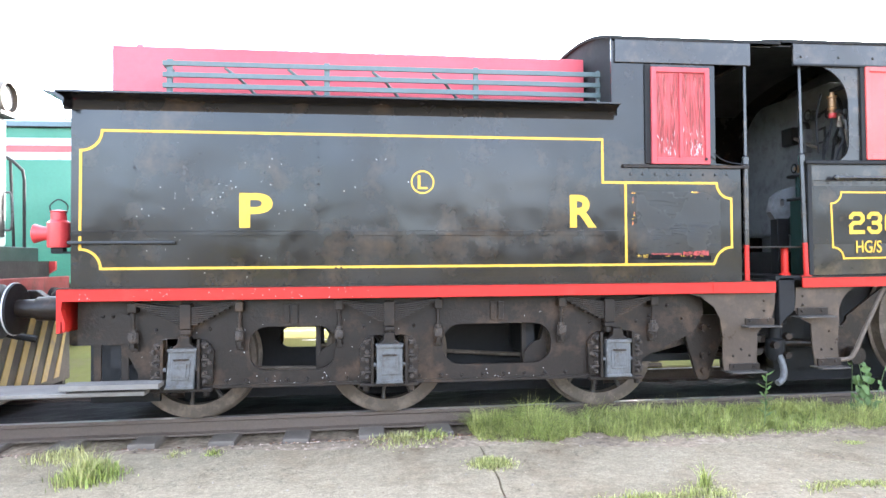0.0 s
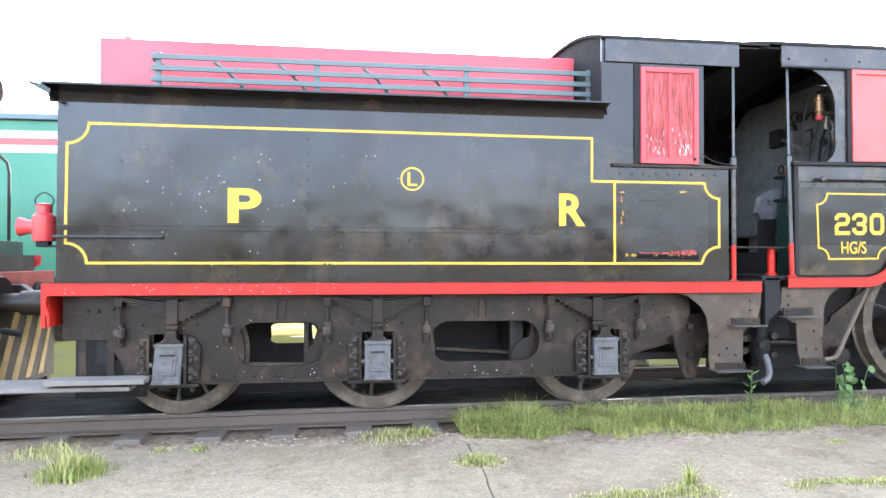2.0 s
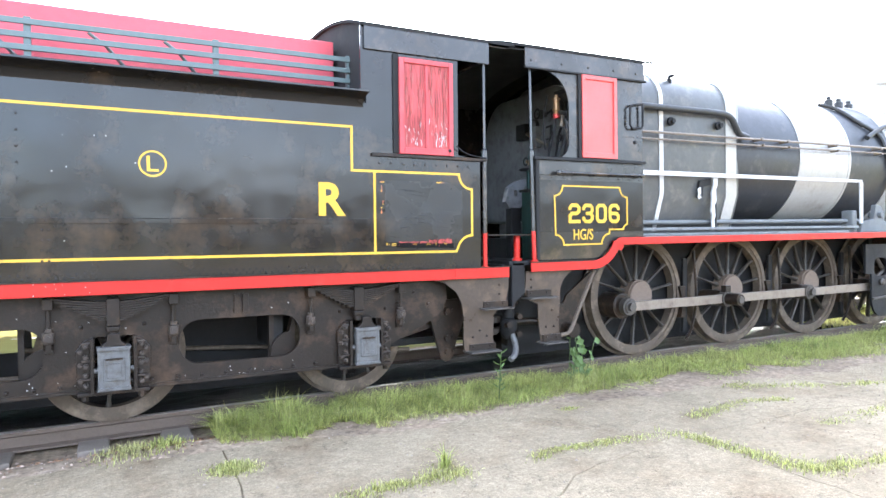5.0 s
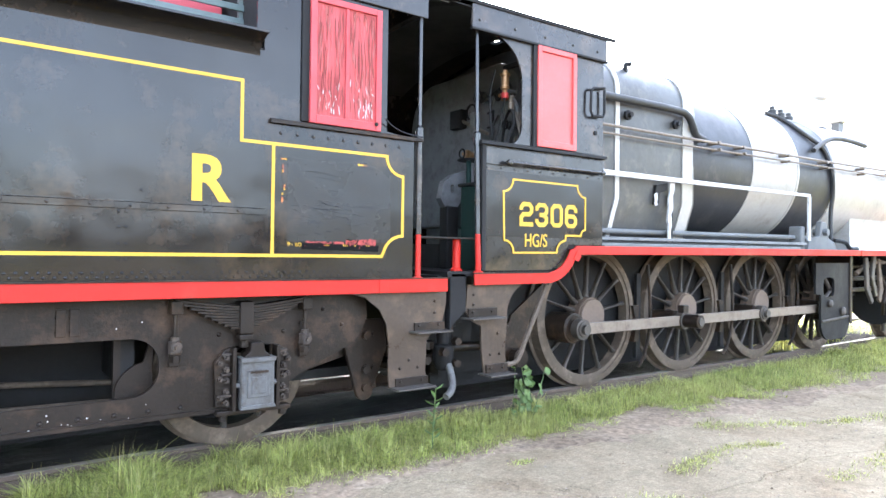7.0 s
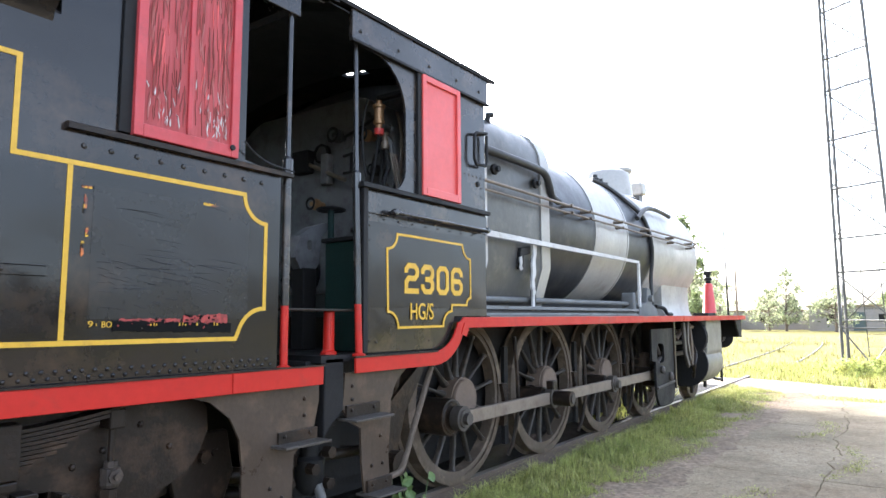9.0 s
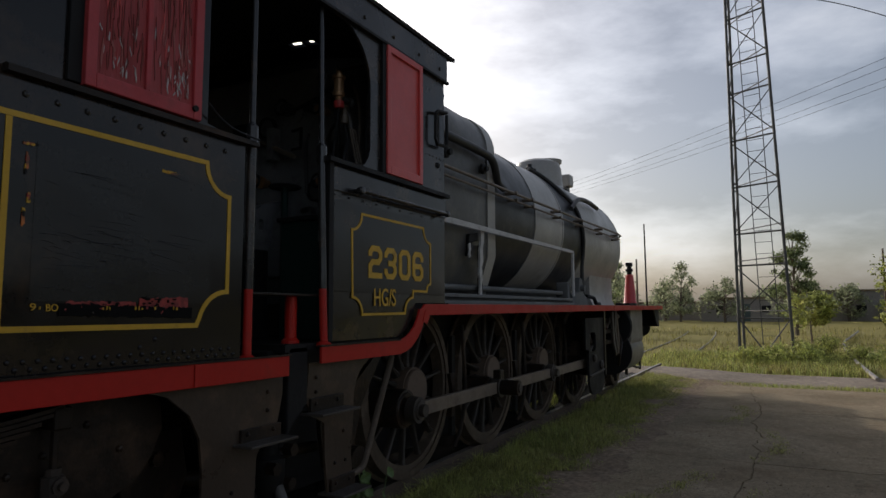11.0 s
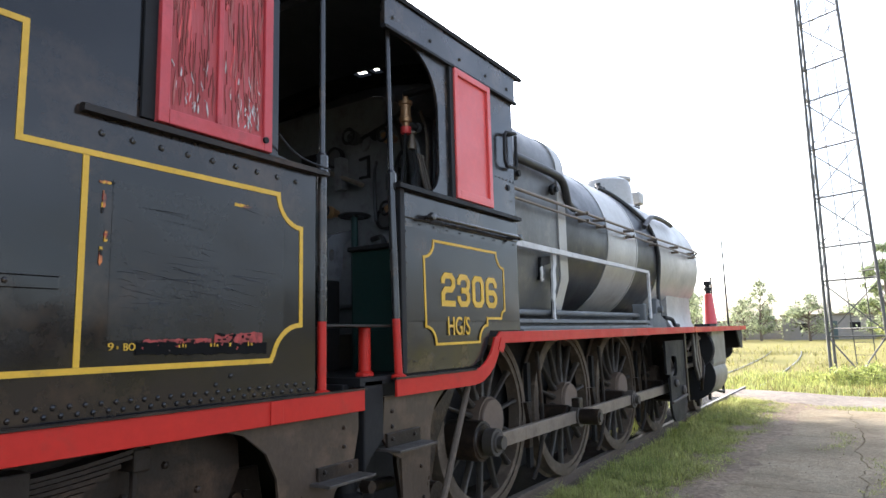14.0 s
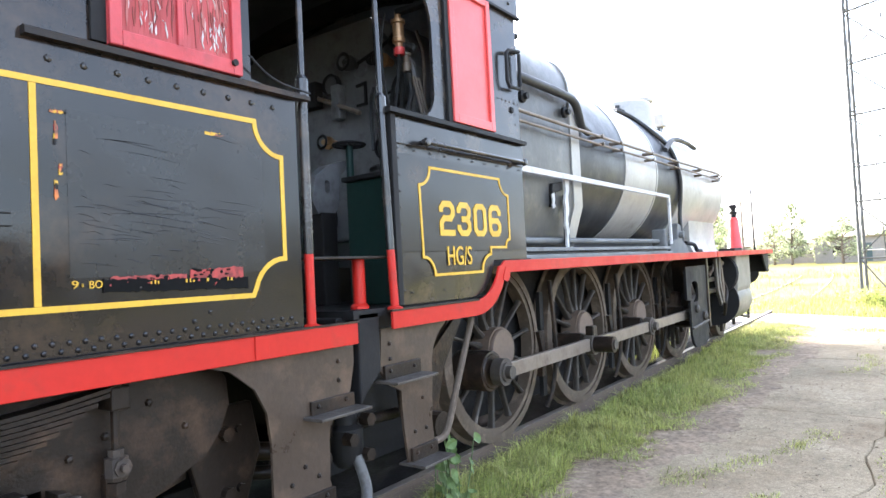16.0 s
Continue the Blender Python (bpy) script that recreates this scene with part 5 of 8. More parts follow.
def block_digit(ch, x0, x1, z0, z1, w, y0, y1):
    """A squared digit with cut corners, drawn as a band of width w."""
    h, c = w / 2, 0.026
    a, b, d, e, m = x0 + h, x1 - h, z0 + h * 0.8, z1 - h * 0.8, (z0 + z1) / 2
    tl, tr, br, bl = [(a, e - c), (a + c, e)], [(b - c, e), (b, e - c)], [(b, d + c), (b - c, d)], [(a + c, d), (a, d + c)]
    mr = [(b, m + c), (b - c, m)]
    paths = {"0": [(tl + tr + br + bl, True)],
             "2": [([(a, e - 0.05)] + tl + tr + mr + [(a + c, m), (a, m - c), (a, d), (x1, d)], False)],
             "3": [([(a, e - 0.05)] + tl + tr + mr + [(b - c, m), (b, m - c)] + br + bl + [(a, d + 0.05)], False), ([(a + 0.03, m), (b - c, m)], False)],
             "6": [([(b, e - 0.05)] + tr[::-1] + tl[::-1] + bl[::-1] + br[::-1] + [(b, m - c), (b - c, m), (a + h, m)], False)]}[ch]
    bm = bmesh.new()
    for k, (pts, closed) in enumerate(paths):
        pts = [pts[0]] + [q for p, q in zip(pts, pts[1:]) if (Vector(p) - Vector(q)).length > 1e-5]
        ribbon(bm, pts, w, y0 - 0.0006 * k, y1, closed)
    return bm


for ch, x0, x1 in (("2", 5.180, 5.335), ("3", 5.362, 5.512), ("0", 5.545, 5.695), ("6", 5.725, 5.878)):
    part("painted_digit", block_digit(ch, x0, x1, 1.755, 1.955, 0.036, YC, -0.005), YELLOW, loco, "yellow painted block digit " + ch)
lettering("HG/S", 5.245, 5.505, 1.575, 1.69, -0.009, loco, YELLOW, "small yellow painted class letters", 0.006)

# rivets on the cab
spots = [(x, -0.006, 2.225) for x in np.arange(CX0 + 0.05, CX1, 0.15)] + [(CX0 + 0.055, -0.006, z) for z in np.arange(1.45, 2.2, 0.09)] + [(x, -0.006, 1.435) for x in (4.9, 5.2, 5.45)]
spots += [(CX1 - 0.06, -0.001, z) for z in (1.75, 1.95, 2.15, 2.55, 2.62, 2.7, 3.05)] + [(x, -0.001, 2.70) for x in np.arange(5.94, 6.22, 0.055)] + [(5.30, -0.001, 2.78), (5.30, -0.001, 2.58), (5.30, -0.001, 3.05)]
part("rivets", rivets(spots, 0.008), CAB_BLACK, loco, kind="stuff")
part("bolt_boss", lathe([(0, 0.024), (-0.012, 0.02), (-0.014, 0.0)], (6.12, 0.0, 2.645), "y", 12), DARK, loco)
part("door_handle", pipe(bmesh.new(), [(6.20, 0.0, 3.07), (6.20, -0.04, 3.07), (6.05, -0.04, 3.045), (6.02, -0.04, 3.02), (6.015, -0.04, 2.83), (6.04, -0.04, 2.79), (6.18, -0.04, 2.80), (6.20, -0.04, 2.83), (6.20, -0.04, 3.05)], 0.013, 8), DARK, loco, "looped grab handle", smooth=True)

# cab posts
p = part("handrail_post", rod(bmesh.new(), (4.735, -0.010, 1.37), (4.735, 0.002, 1.675), 0.022), RED, loco, "grab post with red painted foot", smooth=True)
part("upper_post", rod(bmesh.new(), (4.735, 0.002, 1.673), (4.735, 0.022, 2.46), 0.023), CAB_BLACK, p, smooth=True)
part("upper_post", rod(bmesh.new(), (4.735, 0.022, 2.45), (4.735, 0.035, 3.36), 0.016), CAB_BLACK, p, smooth=True)
part("post_collar", lathe([(0, 0.016), (0, 0.030), (0.09, 0.030), (0.11, 0.016)], (4.735, 0.021, 2.40), "z", 12), CAB_BLACK, p)
part("post_foot", lathe([(0, 0.0), (0, 0.042), (0.02, 0.042), (0.03, 0.022)], (4.735, -0.010, 1.35), "z", 12), RED, p)



def ribbon_x(pts, w, x0, x1):
    bm = ribbon(bmesh.new(), pts, w, x0, x1)
    for v in bm.verts:
        v.co = (v.co.y, v.co.x, v.co.z)
    return bm


# cab inside: floor, backhead, seat chest and fittings
part("cab_floor", B(4.45, 5.74, 0.02, W - 0.02, 1.33, 1.372), DARK, loco)
part("cab_floor", B(5.743, CX1 - 0.03, 0.02, W - 0.02, 1.56, 1.60), DARK, loco)
part("backhead", P([(CY - 1.0, 1.80), (CY + 1.0, 1.80)] + [(CY + 0.5 + a, b) for a, b in arc(0, 2.95, 0.5, 0, 80, 8)] + [(CY - 0.5 + a, b) for a, b in arc(0, 2.95, 0.5, 100, 180, 8)], 5.70, 6.2, "x", bevel=0.03), BACKHEAD, loco, "sooty grey boiler backhead")
part("plate_frame", ribbon_x([(1.06, 2.945), (0.97, 2.955), (0.97, 2.80), (1.06, 2.80)], 0.02, 5.685, 5.702), DARK, loco)
part("inspection_plug", lathe([(0, 0.0), (-0.03, 0.0), (-0.03, 0.035), (0, 0.04)], (5.70, 0.90, 3.11), "x", 12), DARK, loco)
part("inspection_plug", lathe([(0, 0.0), (-0.012, 0.0), (-0.012, 0.07), (0, 0.075)], (5.70, 1.023, 3.08), "x", 20), BACKHEAD, loco)
part("gauge_glass_frame", B(5.62, 5.70, 1.18, 1.26, 2.72, 2.98, bevel=0.01), BACKHEAD, loco, "pale water gauge frame")
part("backhead_foot", B(5.74, 6.2, CY - 0.72, CY + 0.72, 1.37, 2.4, bevel=0.02), FIREBOX, loco)
part("fire_door", lathe([(0, 0.0), (-0.05, 0.0), (-0.05, 0.19), (0, 0.21)], (5.73, CY, 1.98), "x", 24), DARK, loco)
part("seat_chest", B(4.92, 5.7, 0.05, 0.48, 1.37, 2.10, bevel=0.012), GREEN, loco, "dark green seat chest")
part("seat_top", B(4.90, 5.72, 0.04, 0.5, 2.10, 2.13, bevel=0.008), DARK, loco)
casting = [(4.916, 2.173), (5.013, 2.241), (5.196, 2.297), (5.218, 2.255), (5.125, 2.186), (5.10, 1.985), (5.066, 1.94), (4.923, 1.937), (4.874, 2.015)]
part("reverser_casting", plate_with_holes(casting, [slot(4.985, 5.03, 2.07, 2.15, 0.02)], 0.72, 0.80), BACKHEAD, loco, "dusty pale reverser casting")
part("reverser_pedestal", B(4.93, 5.06, 0.70, 0.82, 1.37, 1.945, bevel=0.01), DARK, loco)
part("column", rod(bmesh.new(), (5.115, 0.62, 1.37), (5.115, 0.62, 2.37), 0.024), GREEN, loco, smooth=True)
hw = part("hand_wheel", lathe([(0, 0.10), (0.010, 0.11), (0.020, 0.10), (0.010, 0.09), (0, 0.10)], (5.115, 0.62, 2.36), "z", 24), DARK, loco)
for t in (0, 60, 120):
    c, s = 0.13 * math.cos(radians(t)), 0.13 * math.sin(radians(t))
    part("wheel_arm", rod(bmesh.new(), (5.115 - c * 0.7, 0.62 - s * 0.7, 2.37), (5.115 + c * 0.7, 0.62 + s * 0.7, 2.37), 0.01, seg=6), DARK, hw)
lub = part("lubricator", lathe([(0, 0.0), (0, 0.022), (0.03, 0.026), (0.035, 0.040), (0.06, 0.043), (0.065, 0.036), (0.15, 0.036), (0.155, 0.046), (0.175, 0.046), (0.18, 0.022), (0.23, 0.02), (0.24, 0.0)], (5.27, 0.30, 2.95), "z", 18), COPPER, loco, "tarnished brass lubricator", smooth=True)
part("sight_glass", lathe([(0, 0.0), (0, 0.028), (0.05, 0.030), (0.055, 0.02), (0.10, 0.02), (0.105, 0.03), (0.12, 0.03), (0.12, 0.0)], (5.35, 0.31, 2.82), "z", 14), STEEL, lub, smooth=True)
part("lubricator_valve", lathe([(-0.05, 0.0), (-0.05, 0.02), (-0.02, 0.024), (0.03, 0.018), (0.04, 0.032), (0.055, 0.032), (0.055, 0.0)], (5.33, 0.28, 2.97), "x", 12), DARKPIPE, lub, smooth=True)
part("lubricator_base", lathe([(0, 0.0), (0, 0.030), (0.008, 0.036), (0.045, 0.036), (0.05, 0.0)], (5.27, 0.30, 2.905), "z", 16), REDLAMP, lub, "red lubricator base", smooth=True)
part("lubricator_bracket", B(5.24, 5.30, 0.02, 0.30, 3.16, 3.19, bevel=0.004), DARK, lub)
for k, pts in enumerate(([(5.27, 0.30, 2.95), (5.24, 0.29, 2.8), (5.18, 0.27, 2.62), (5.10, 0.22, 2.48), (5.12, 0.2, 2.40)], [(5.36, 0.31, 2.82), (5.38, 0.30, 2.70), (5.30, 0.27, 2.58), (5.22, 0.22, 2.47), (5.2, 0.2, 2.40)], [(5.35, 0.33, 2.94), (5.42, 0.32, 2.88), (5.44, 0.3, 2.7), (5.43, 0.24, 2.5), (5.40, 0.2, 2.40)], [(5.18, 0.33, 3.15), (5.12, 0.32, 2.95), (5.10, 0.30, 2.75), (5.08, 0.25, 2.55)])):
    part("oil_hose", pipe(bmesh.new(), smooth_path(pts, 5), (0.009, 0.014, 0.018, 0.008)[k], 7), (DARK, DARKPIPE, BACKHEAD, DARK)[k], lub, smooth=True)
for k in range(3):
    part("grey_feed_pipe", rod(bmesh.new(), (5.40 + 0.03 * k, 0.30, 2.80), (5.41 + 0.028 * k, 0.22, 2.44), 0.010, seg=8), STEEL, lub, smooth=True)
for k, (a, b, c) in enumerate((((5.62, 0.42, 2.62), (5.5, 0.4, 2.45), (5.45, 0.5, 2.2)), ((5.66, 0.6, 2.95), (5.5, 0.55, 2.8), (5.4, 0.5, 2.45)), ((5.7, 0.9, 2.9), (5.55, 0.8, 2.75), (5.5, 0.75, 2.4)), ((5.7, 1.1, 3.1), (5.6, 0.7, 3.15), (5.35, 0.36, 3.12)), ((5.66, 0.33, 3.1), (5.60, 0.30, 2.7), (5.63, 0.33, 2.42)))):
    part("cab_pipe", pipe(bmesh.new(), smooth_path([a, b, c]), 0.014, 7), (DARKPIPE, DARK)[k % 2], loco, smooth=True)
for y, z in ((1.3, 3.0), (0.80, 2.45)):
    g_ = part("gauge", lathe([(0, 0.0), (0, 0.085), (-0.05, 0.085), (-0.05, 0.07), (-0.035, 0.07), (-0.035, 0.0)], (5.71, y, z), "x", 20), DARK, loco)
    part("gauge_glass", lathe([(-0.038, 0.0), (-0.038, 0.066)], (5.71, y, z), "x", 20), FIREBOX, g_)
part("regulator", rod(bmesh.new(), (5.66, CY - 0.02, 2.95), (5.62, CY - 0.55, 2.72), 0.018), STEEL, loco)
for k, (y, z, r_) in enumerate(((0.72, 3.05, 0.05), (0.62, 2.75, 0.045), (0.70, 2.5, 0.05), (1.05, 3.1, 0.06), (1.3, 2.55, 0.05))):
    v_ = part("valve_body", lathe([(0, 0.03), (-0.06, 0.035), (-0.07, r_), (-0.09, r_), (-0.10, 0.02), (-0.14, 0.02), (-0.14, 0.0)], (5.70, y, z), "x", 12), (COPPER, DARKPIPE)[k % 2], loco, smooth=True)
    part("valve_wheel", lathe([(-0.14, r_ * 0.9), (-0.15, r_ * 1.15), (-0.16, r_ * 0.9), (-0.15, r_ * 0.7), (-0.14, r_ * 0.9)], (5.70, y, z), "x", 14), DARK, v_)
for k, (a, b, c, d) in enumerate((((5.66, 0.45, 3.2), (5.6, 0.36, 3.0), (5.55, 0.33, 2.7), (5.5, 0.36, 2.3)), ((5.66, 0.75, 3.25), (5.62, 0.62, 3.1), (5.6, 0.55, 2.8), (5.58, 0.6, 2.35)), ((5.66, 0.55, 2.62), (5.56, 0.48, 2.6), (5.5, 0.45, 2.4), (5.5, 0.5, 2.1)), ((5.64, 0.9, 2.3), (5.5, 0.7, 2.28), (5.4, 0.6, 2.2), (5.4, 0.6, 2.0)))):
    part("cab_pipe", pipe(bmesh.new(), smooth_path([a, b, c, d], 5), (0.012, 0.02)[k % 2], 7), (STEEL, DARKPIPE)[k % 2], loco, smooth=True)
part("regulator_box", B(5.62, 5.73, CY - 0.1, CY + 0.1, 2.85, 3.05, bevel=0.01), DARK, loco)

# red edge of the running board with its swan-neck bend
edge = [(4.675, 1.262), (5.48, 1.262)] + arc(5.48, 1.655, 0.393, -90, -22, 8) + [(5.90, 1.512), (15.95, 1.530), (15.95, 1.605), (5.845, 1.592)] + [(5.80, 1.56)] + arc(5.48, 1.66, 0.305, -20, -90, 8) + [(4.675, 1.352)]
part("edge_strip", P(edge, -0.045, -0.028, bevel=0.003), RED, loco, "red painted curved edge strip")
part("edge_strip", P(edge, W + 0.028, W + 0.045), RED, loco, "red painted curved edge strip")
part("edge_joint", P([(5.80, 1.47), (5.86, 1.45), (5.90, 1.50), (5.84, 1.55)], -0.05, -0.043), RED, loco)
part("joint_cover", B(11.6, 11.68, -0.051, -0.044, 1.525, 1.602), RED, loco)
part("footplate_edge", B(4.66, 5.5, -0.053, -0.02, 1.352, 1.362), GRIME, loco)
part("running_board", B(CX1, 15.95, -0.03, 0.72, 1.572, 1.602), BOARDGREY, loco, "grey running board")
part("running_board", B(CX1, 15.95, W - 0.72, W + 0.03, 1.572, 1.602), BOARDGREY, loco, "grey running board")
part("front_deck", B(15.1, 15.95, 0.722, W - 0.722, 1.572, 1.602), BOARDGREY, loco)
part("buffer_beam", B(15.955, 16.0, 0.05, W - 0.05, 1.18, 1.60, bevel=0.006), DARK, loco, "black front buffer beam")
part("beam_gusset", P([(15.45, 1.52), (15.95, 1.52), (15.95, 1.2), (15.78, 1.2)], 0.05, 0.08), DARK, loco)
for yb in (CY - 0.98, CY + 0.98):
    bf = part("buffer", lathe([(0, 0.13), (0.05, 0.13), (0.06, 0.11), (0.36, 0.10), (0.36, 0.08), (0.5, 0.08)], (16.0, yb, 1.16), "x", 24), DARK, loco, smooth=True)
    part("buffer_head", lathe([(0.49, 0.0), (0.5, 0.22), (0.53, 0.22), (0.55, 0.0)], (16.0, yb, 1.16), "x", 28), DARK, bf, smooth=True)
part("rail_guard", B(15.84, 15.90, 0.42, 0.46, 0.30, 1.2, bevel=0.006), DARK, loco)
part("guard_brace", pipe(bmesh.new(), [(15.2, 0.44, 0.42), (15.6, 0.44, 0.36), (15.87, 0.44, 0.36)], 0.025, 8), DARK, loco)

# side tray on the board, hand rail and its posts
part("tool_tray", B(6.55, 10.9, 0.42, 0.56, 1.602, 1.66, bevel=0.006), DARKPIPE, loco, "long grey tray on the running board")
part("tray_lip", B(6.40, 10.95, 0.385, 0.50, 1.665, 1.70, bevel=0.005), TRAYGREY, loco)
part("tray_lip", B(6.28, 10.4, 0.20, 0.30, 1.604, 1.63, bevel=0.005), TRAYGREY, loco)
part("reverser_rod", rod(bmesh.new(), (6.3, 0.52, 1.765), (11.2, 0.52, 1.775), 0.03), BOARDGREY, loco, smooth=True)
hr = part("side_handrail", P([(6.24, 2.335), (11.02, 2.345), (11.02, 2.385), (6.24, 2.395)], 0.375, 0.40, bevel=0.004), WHITE, loco, "chalky white flat handrail")
part("handrail_leg", B(10.98, 11.04, 0.375, 0.405, 1.73, 2.35, bevel=0.004), WHITE, hr)
part("handrail_leg", P([(7.86, 2.36), (7.955, 2.36), (7.945, 2.24), (7.915, 2.19), (7.925, 2.04), (7.89, 1.98), (7.905, 1.84), (7.88, 1.80), (7.89, 1.64), (7.84, 1.64), (7.845, 1.86), (7.825, 1.90), (7.85, 2.06), (7.84, 2.14), (7.875, 2.24)], 0.425, 0.45, bevel=0.003), WHITE, hr, "peeling white brace")
part("brace_back", P([(7.88, 2.20), (7.95, 2.20), (7.96, 1.62), (7.87, 1.62)], 0.452, 0.472), DARK, hr, "black bare iron behind the peeling paint")
part("paint_chip", P([(7.60, 2.19), (7.65, 2.21), (7.66, 2.14), (7.64, 2.11), (7.67, 2.08), (7.62, 2.06), (7.60, 2.09), (7.615, 2.13)], 0.44, 0.452), WHITE, hr, "peeled white paint on the bracket")
part("handrail_bracket", P([(7.66, 2.30), (7.86, 2.33), (7.86, 2.25), (7.72, 2.22), (7.70, 2.08), (7.64, 2.08), (7.64, 2.24)], 0.455, 0.53, bevel=0.006), DARK, hr)
part("reverser_stand", B(10.85, 10.97, 0.42, 0.6, 1.60, 1.93, bevel=0.02), BOARDGREY, loco)
lev = part("lever_bracket", P([(11.05, 1.60), (11.95, 1.60), (11.85, 1.72), (11.66, 1.78), (11.6, 2.0), (11.45, 2.02), (11.40, 1.80), (11.1, 1.76)], 0.42, 0.5, bevel=0.012), BOARDGREY, loco, "cast lever bracket")
part("lever_pin", rod(bmesh.new(), (11.52, 0.36, 1.86), (11.52, 0.56, 1.86), 0.05, seg=12), BOARDGREY, lev)
part("drain_hose", pipe(bmesh.new(), smooth_path([(11.9, 0.45, 1.75), (12.15, 0.4, 1.72), (12.3, 0.4, 1.64), (12.6, 0.42, 1.63)]), 0.03, 8), DARK, loco, smooth=True)

# boiler barrel, bands, firebox and smokebox
RB = 1.03


def barrel(x0, x1, r, mat, name, label=""):
    return part(name, lathe([(0, r - 0.05), (0, r), (x1 - x0, r), (x1 - x0, r - 0.05)], (x0, CY, BZ), "x", 72), mat, loco, label, smooth=True)


XF, XB1, XB2, XSB, XSE = 8.45, 9.74, 10.90, 12.0, 14.60
barrel(XF - 0.15, XB1, RB, BOILERBLK, "boiler_ring", "black painted boiler ring")
barrel(XB1, XB2, RB + 0.002, SILVER, "boiler_ring", "silver painted boiler ring")
barrel(XB2, XSB, RB, BOILERBLK, "boiler_ring", "black painted boiler ring")
for x in (XB1, XB2):
    part("boiler_band", lathe([(-0.025, RB - 0.01), (-0.025, RB + 0.008), (0.025, RB + 0.008), (0.025, RB - 0.01)], (x, CY, BZ), "x", 72), SILVER, loco, smooth=True)
RS = RB + 0.012
part("smokebox", lathe([(-0.03, RB - 0.02), (0.0, RS), (XSE - XSB - 0.06, RS), (XSE - XSB - 0.02, RS - 0.02), (XSE - XSB, RS - 0.06), (XSE - XSB + 0.03, 0.80), (XSE - XSB + 0.16, 0.62), (XSE - XSB + 0.22, 0.2), (XSE - XSB + 0.23, 0)], (XSB, CY, BZ), "x", 72), SILVER, loco, "silver painted smokebox", smooth=True)
sad = [(CY - 0.92, BZ - 0.38), (CY - 0.86, BZ - 0.60), (CY - 0.86, 1.85), (CY - 0.87, 1.70), (CY - 0.92, 1.604), (CY + 0.92, 1.604), (CY + 0.87, 1.70), (CY + 0.86, 1.85), (CY + 0.86, BZ - 0.60), (CY + 0.92, BZ - 0.38)]
part("smokebox_saddle", P(sad, 12.9, 14.5, "x"), SILVER, loco, smooth=True)


def firebox_section(h, s):
    """Flat sides, rounded shoulders and a gently crowned top."""
    half, top, r = 1.03 * s, BZ + 1.05 + h, 0.42 * s
    left = [(CY - 0.87 * s, 1.605), (CY - half, 2.12)] + [(CY - half + r - r * math.cos(q), top - 0.07 - r + r * math.sin(q)) for q in (math.pi / 2 * k / 8 for k in range(9))]
    mid = [(CY + (half - r) * f, top - 0.07 * f * f) for f in (-0.6, -0.2, 0.2, 0.6)]
    return left + mid + [(2 * CY - y, z) for y, z in left[::-1]]


bm = bmesh.new()
rings = []
for x, h, s in ((CX1 - 0.04, 0.0, 1.0), (8.36, 0.0, 1.0), (8.42, -0.015, 0.99), (8.46, -0.05, 0.97), (8.48, -0.12, 0.90)):
    rings.append([bm.verts.new((x, y, z)) for y, z in firebox_section(h, s)])
for a, b in zip(rings, rings[1:]):
    for k in range(len(a) - 1):
        bm.faces.new((a[k], a[k + 1], b[k + 1], b[k]))
bm.faces.new(rings[0])
bm.faces.new(rings[-1][::-1])
part("firebox", bm, FIREBOX, loco, "dull grey-black firebox", smooth=True)


def firebox_band(x0, x1, mat):
    bm = bmesh.new()
    o = firebox_section(0.0, 1.0)
    rows = []
    for x, e in ((x0, 0.0), (x0, 0.012), (x1, 0.012), (x1, 0.0)):
        rows.append([bm.verts.new((x, CY + (y - CY) * (1 + e), BZ + (z - BZ) * (1 + e) if z > BZ else z)) for y, z in o])
    for a, b in zip(rows, rows[1:]):
        for k in range(len(a) - 1):
            bm.faces.new((a[k], a[k + 1], b[k + 1], b[k]))
    part("firebox_band", bm, mat, loco, "flat silver band", smooth=True)


firebox_band(6.98, 7.045, WHITE)
firebox_band(8.17, 8.37, SILVER)

# boiler mountings
part("dome", lathe([(0.0, 0.52), (0.05, 0.45), (0.2, 0.43), (0.38, 0.42), (0.48, 0.38), (0.54, 0.27), (0.57, 0.10), (0.573, 0.0)], (12.80, CY, BZ + RB - 0.10), "z", 40), SILVER, loco, "rounded silver dome", smooth=True)
part("chimney", lathe([(-0.06, 0.30), (0.02, 0.24), (0.12, 0.205), (0.25, 0.195), (0.54, 0.195), (0.58, 0.235), (0.63, 0.24), (0.645, 0.20), (0.50, 0.16), (0.05, 0.16)], (13.46, CY, BZ + RS - 0.06), "z", 36), SILVER, loco, "short silver chimney", smooth=True)
lb_ = part("head_lamp", B(14.22, 14.48, CY - 0.17, CY + 0.10, BZ + RS + 0.21, BZ + RS + 0.45, bevel=0.03), SILVER, loco, "grey boxed head lamp")
part("lamp_bracket", B(14.25, 14.44, CY - 0.1, CY + 0.04, BZ + RS - 0.1, BZ + RS + 0.22), FIREBOX, lb_)
part("lamp_rim", lathe([(0.0, 0.10), (0.06, 0.11), (0.06, 0.0)], (14.48, CY - 0.04, BZ + RS + 0.33), "x", 20), DARK, lb_)
part("whistle", pipe(bmesh.new(), [(7.3, 0.62, BZ + 0.84), (7.3, 0.61, BZ + 0.93), (7.36, 0.60, BZ + 0.94)], 0.03, 8), DARK, loco)
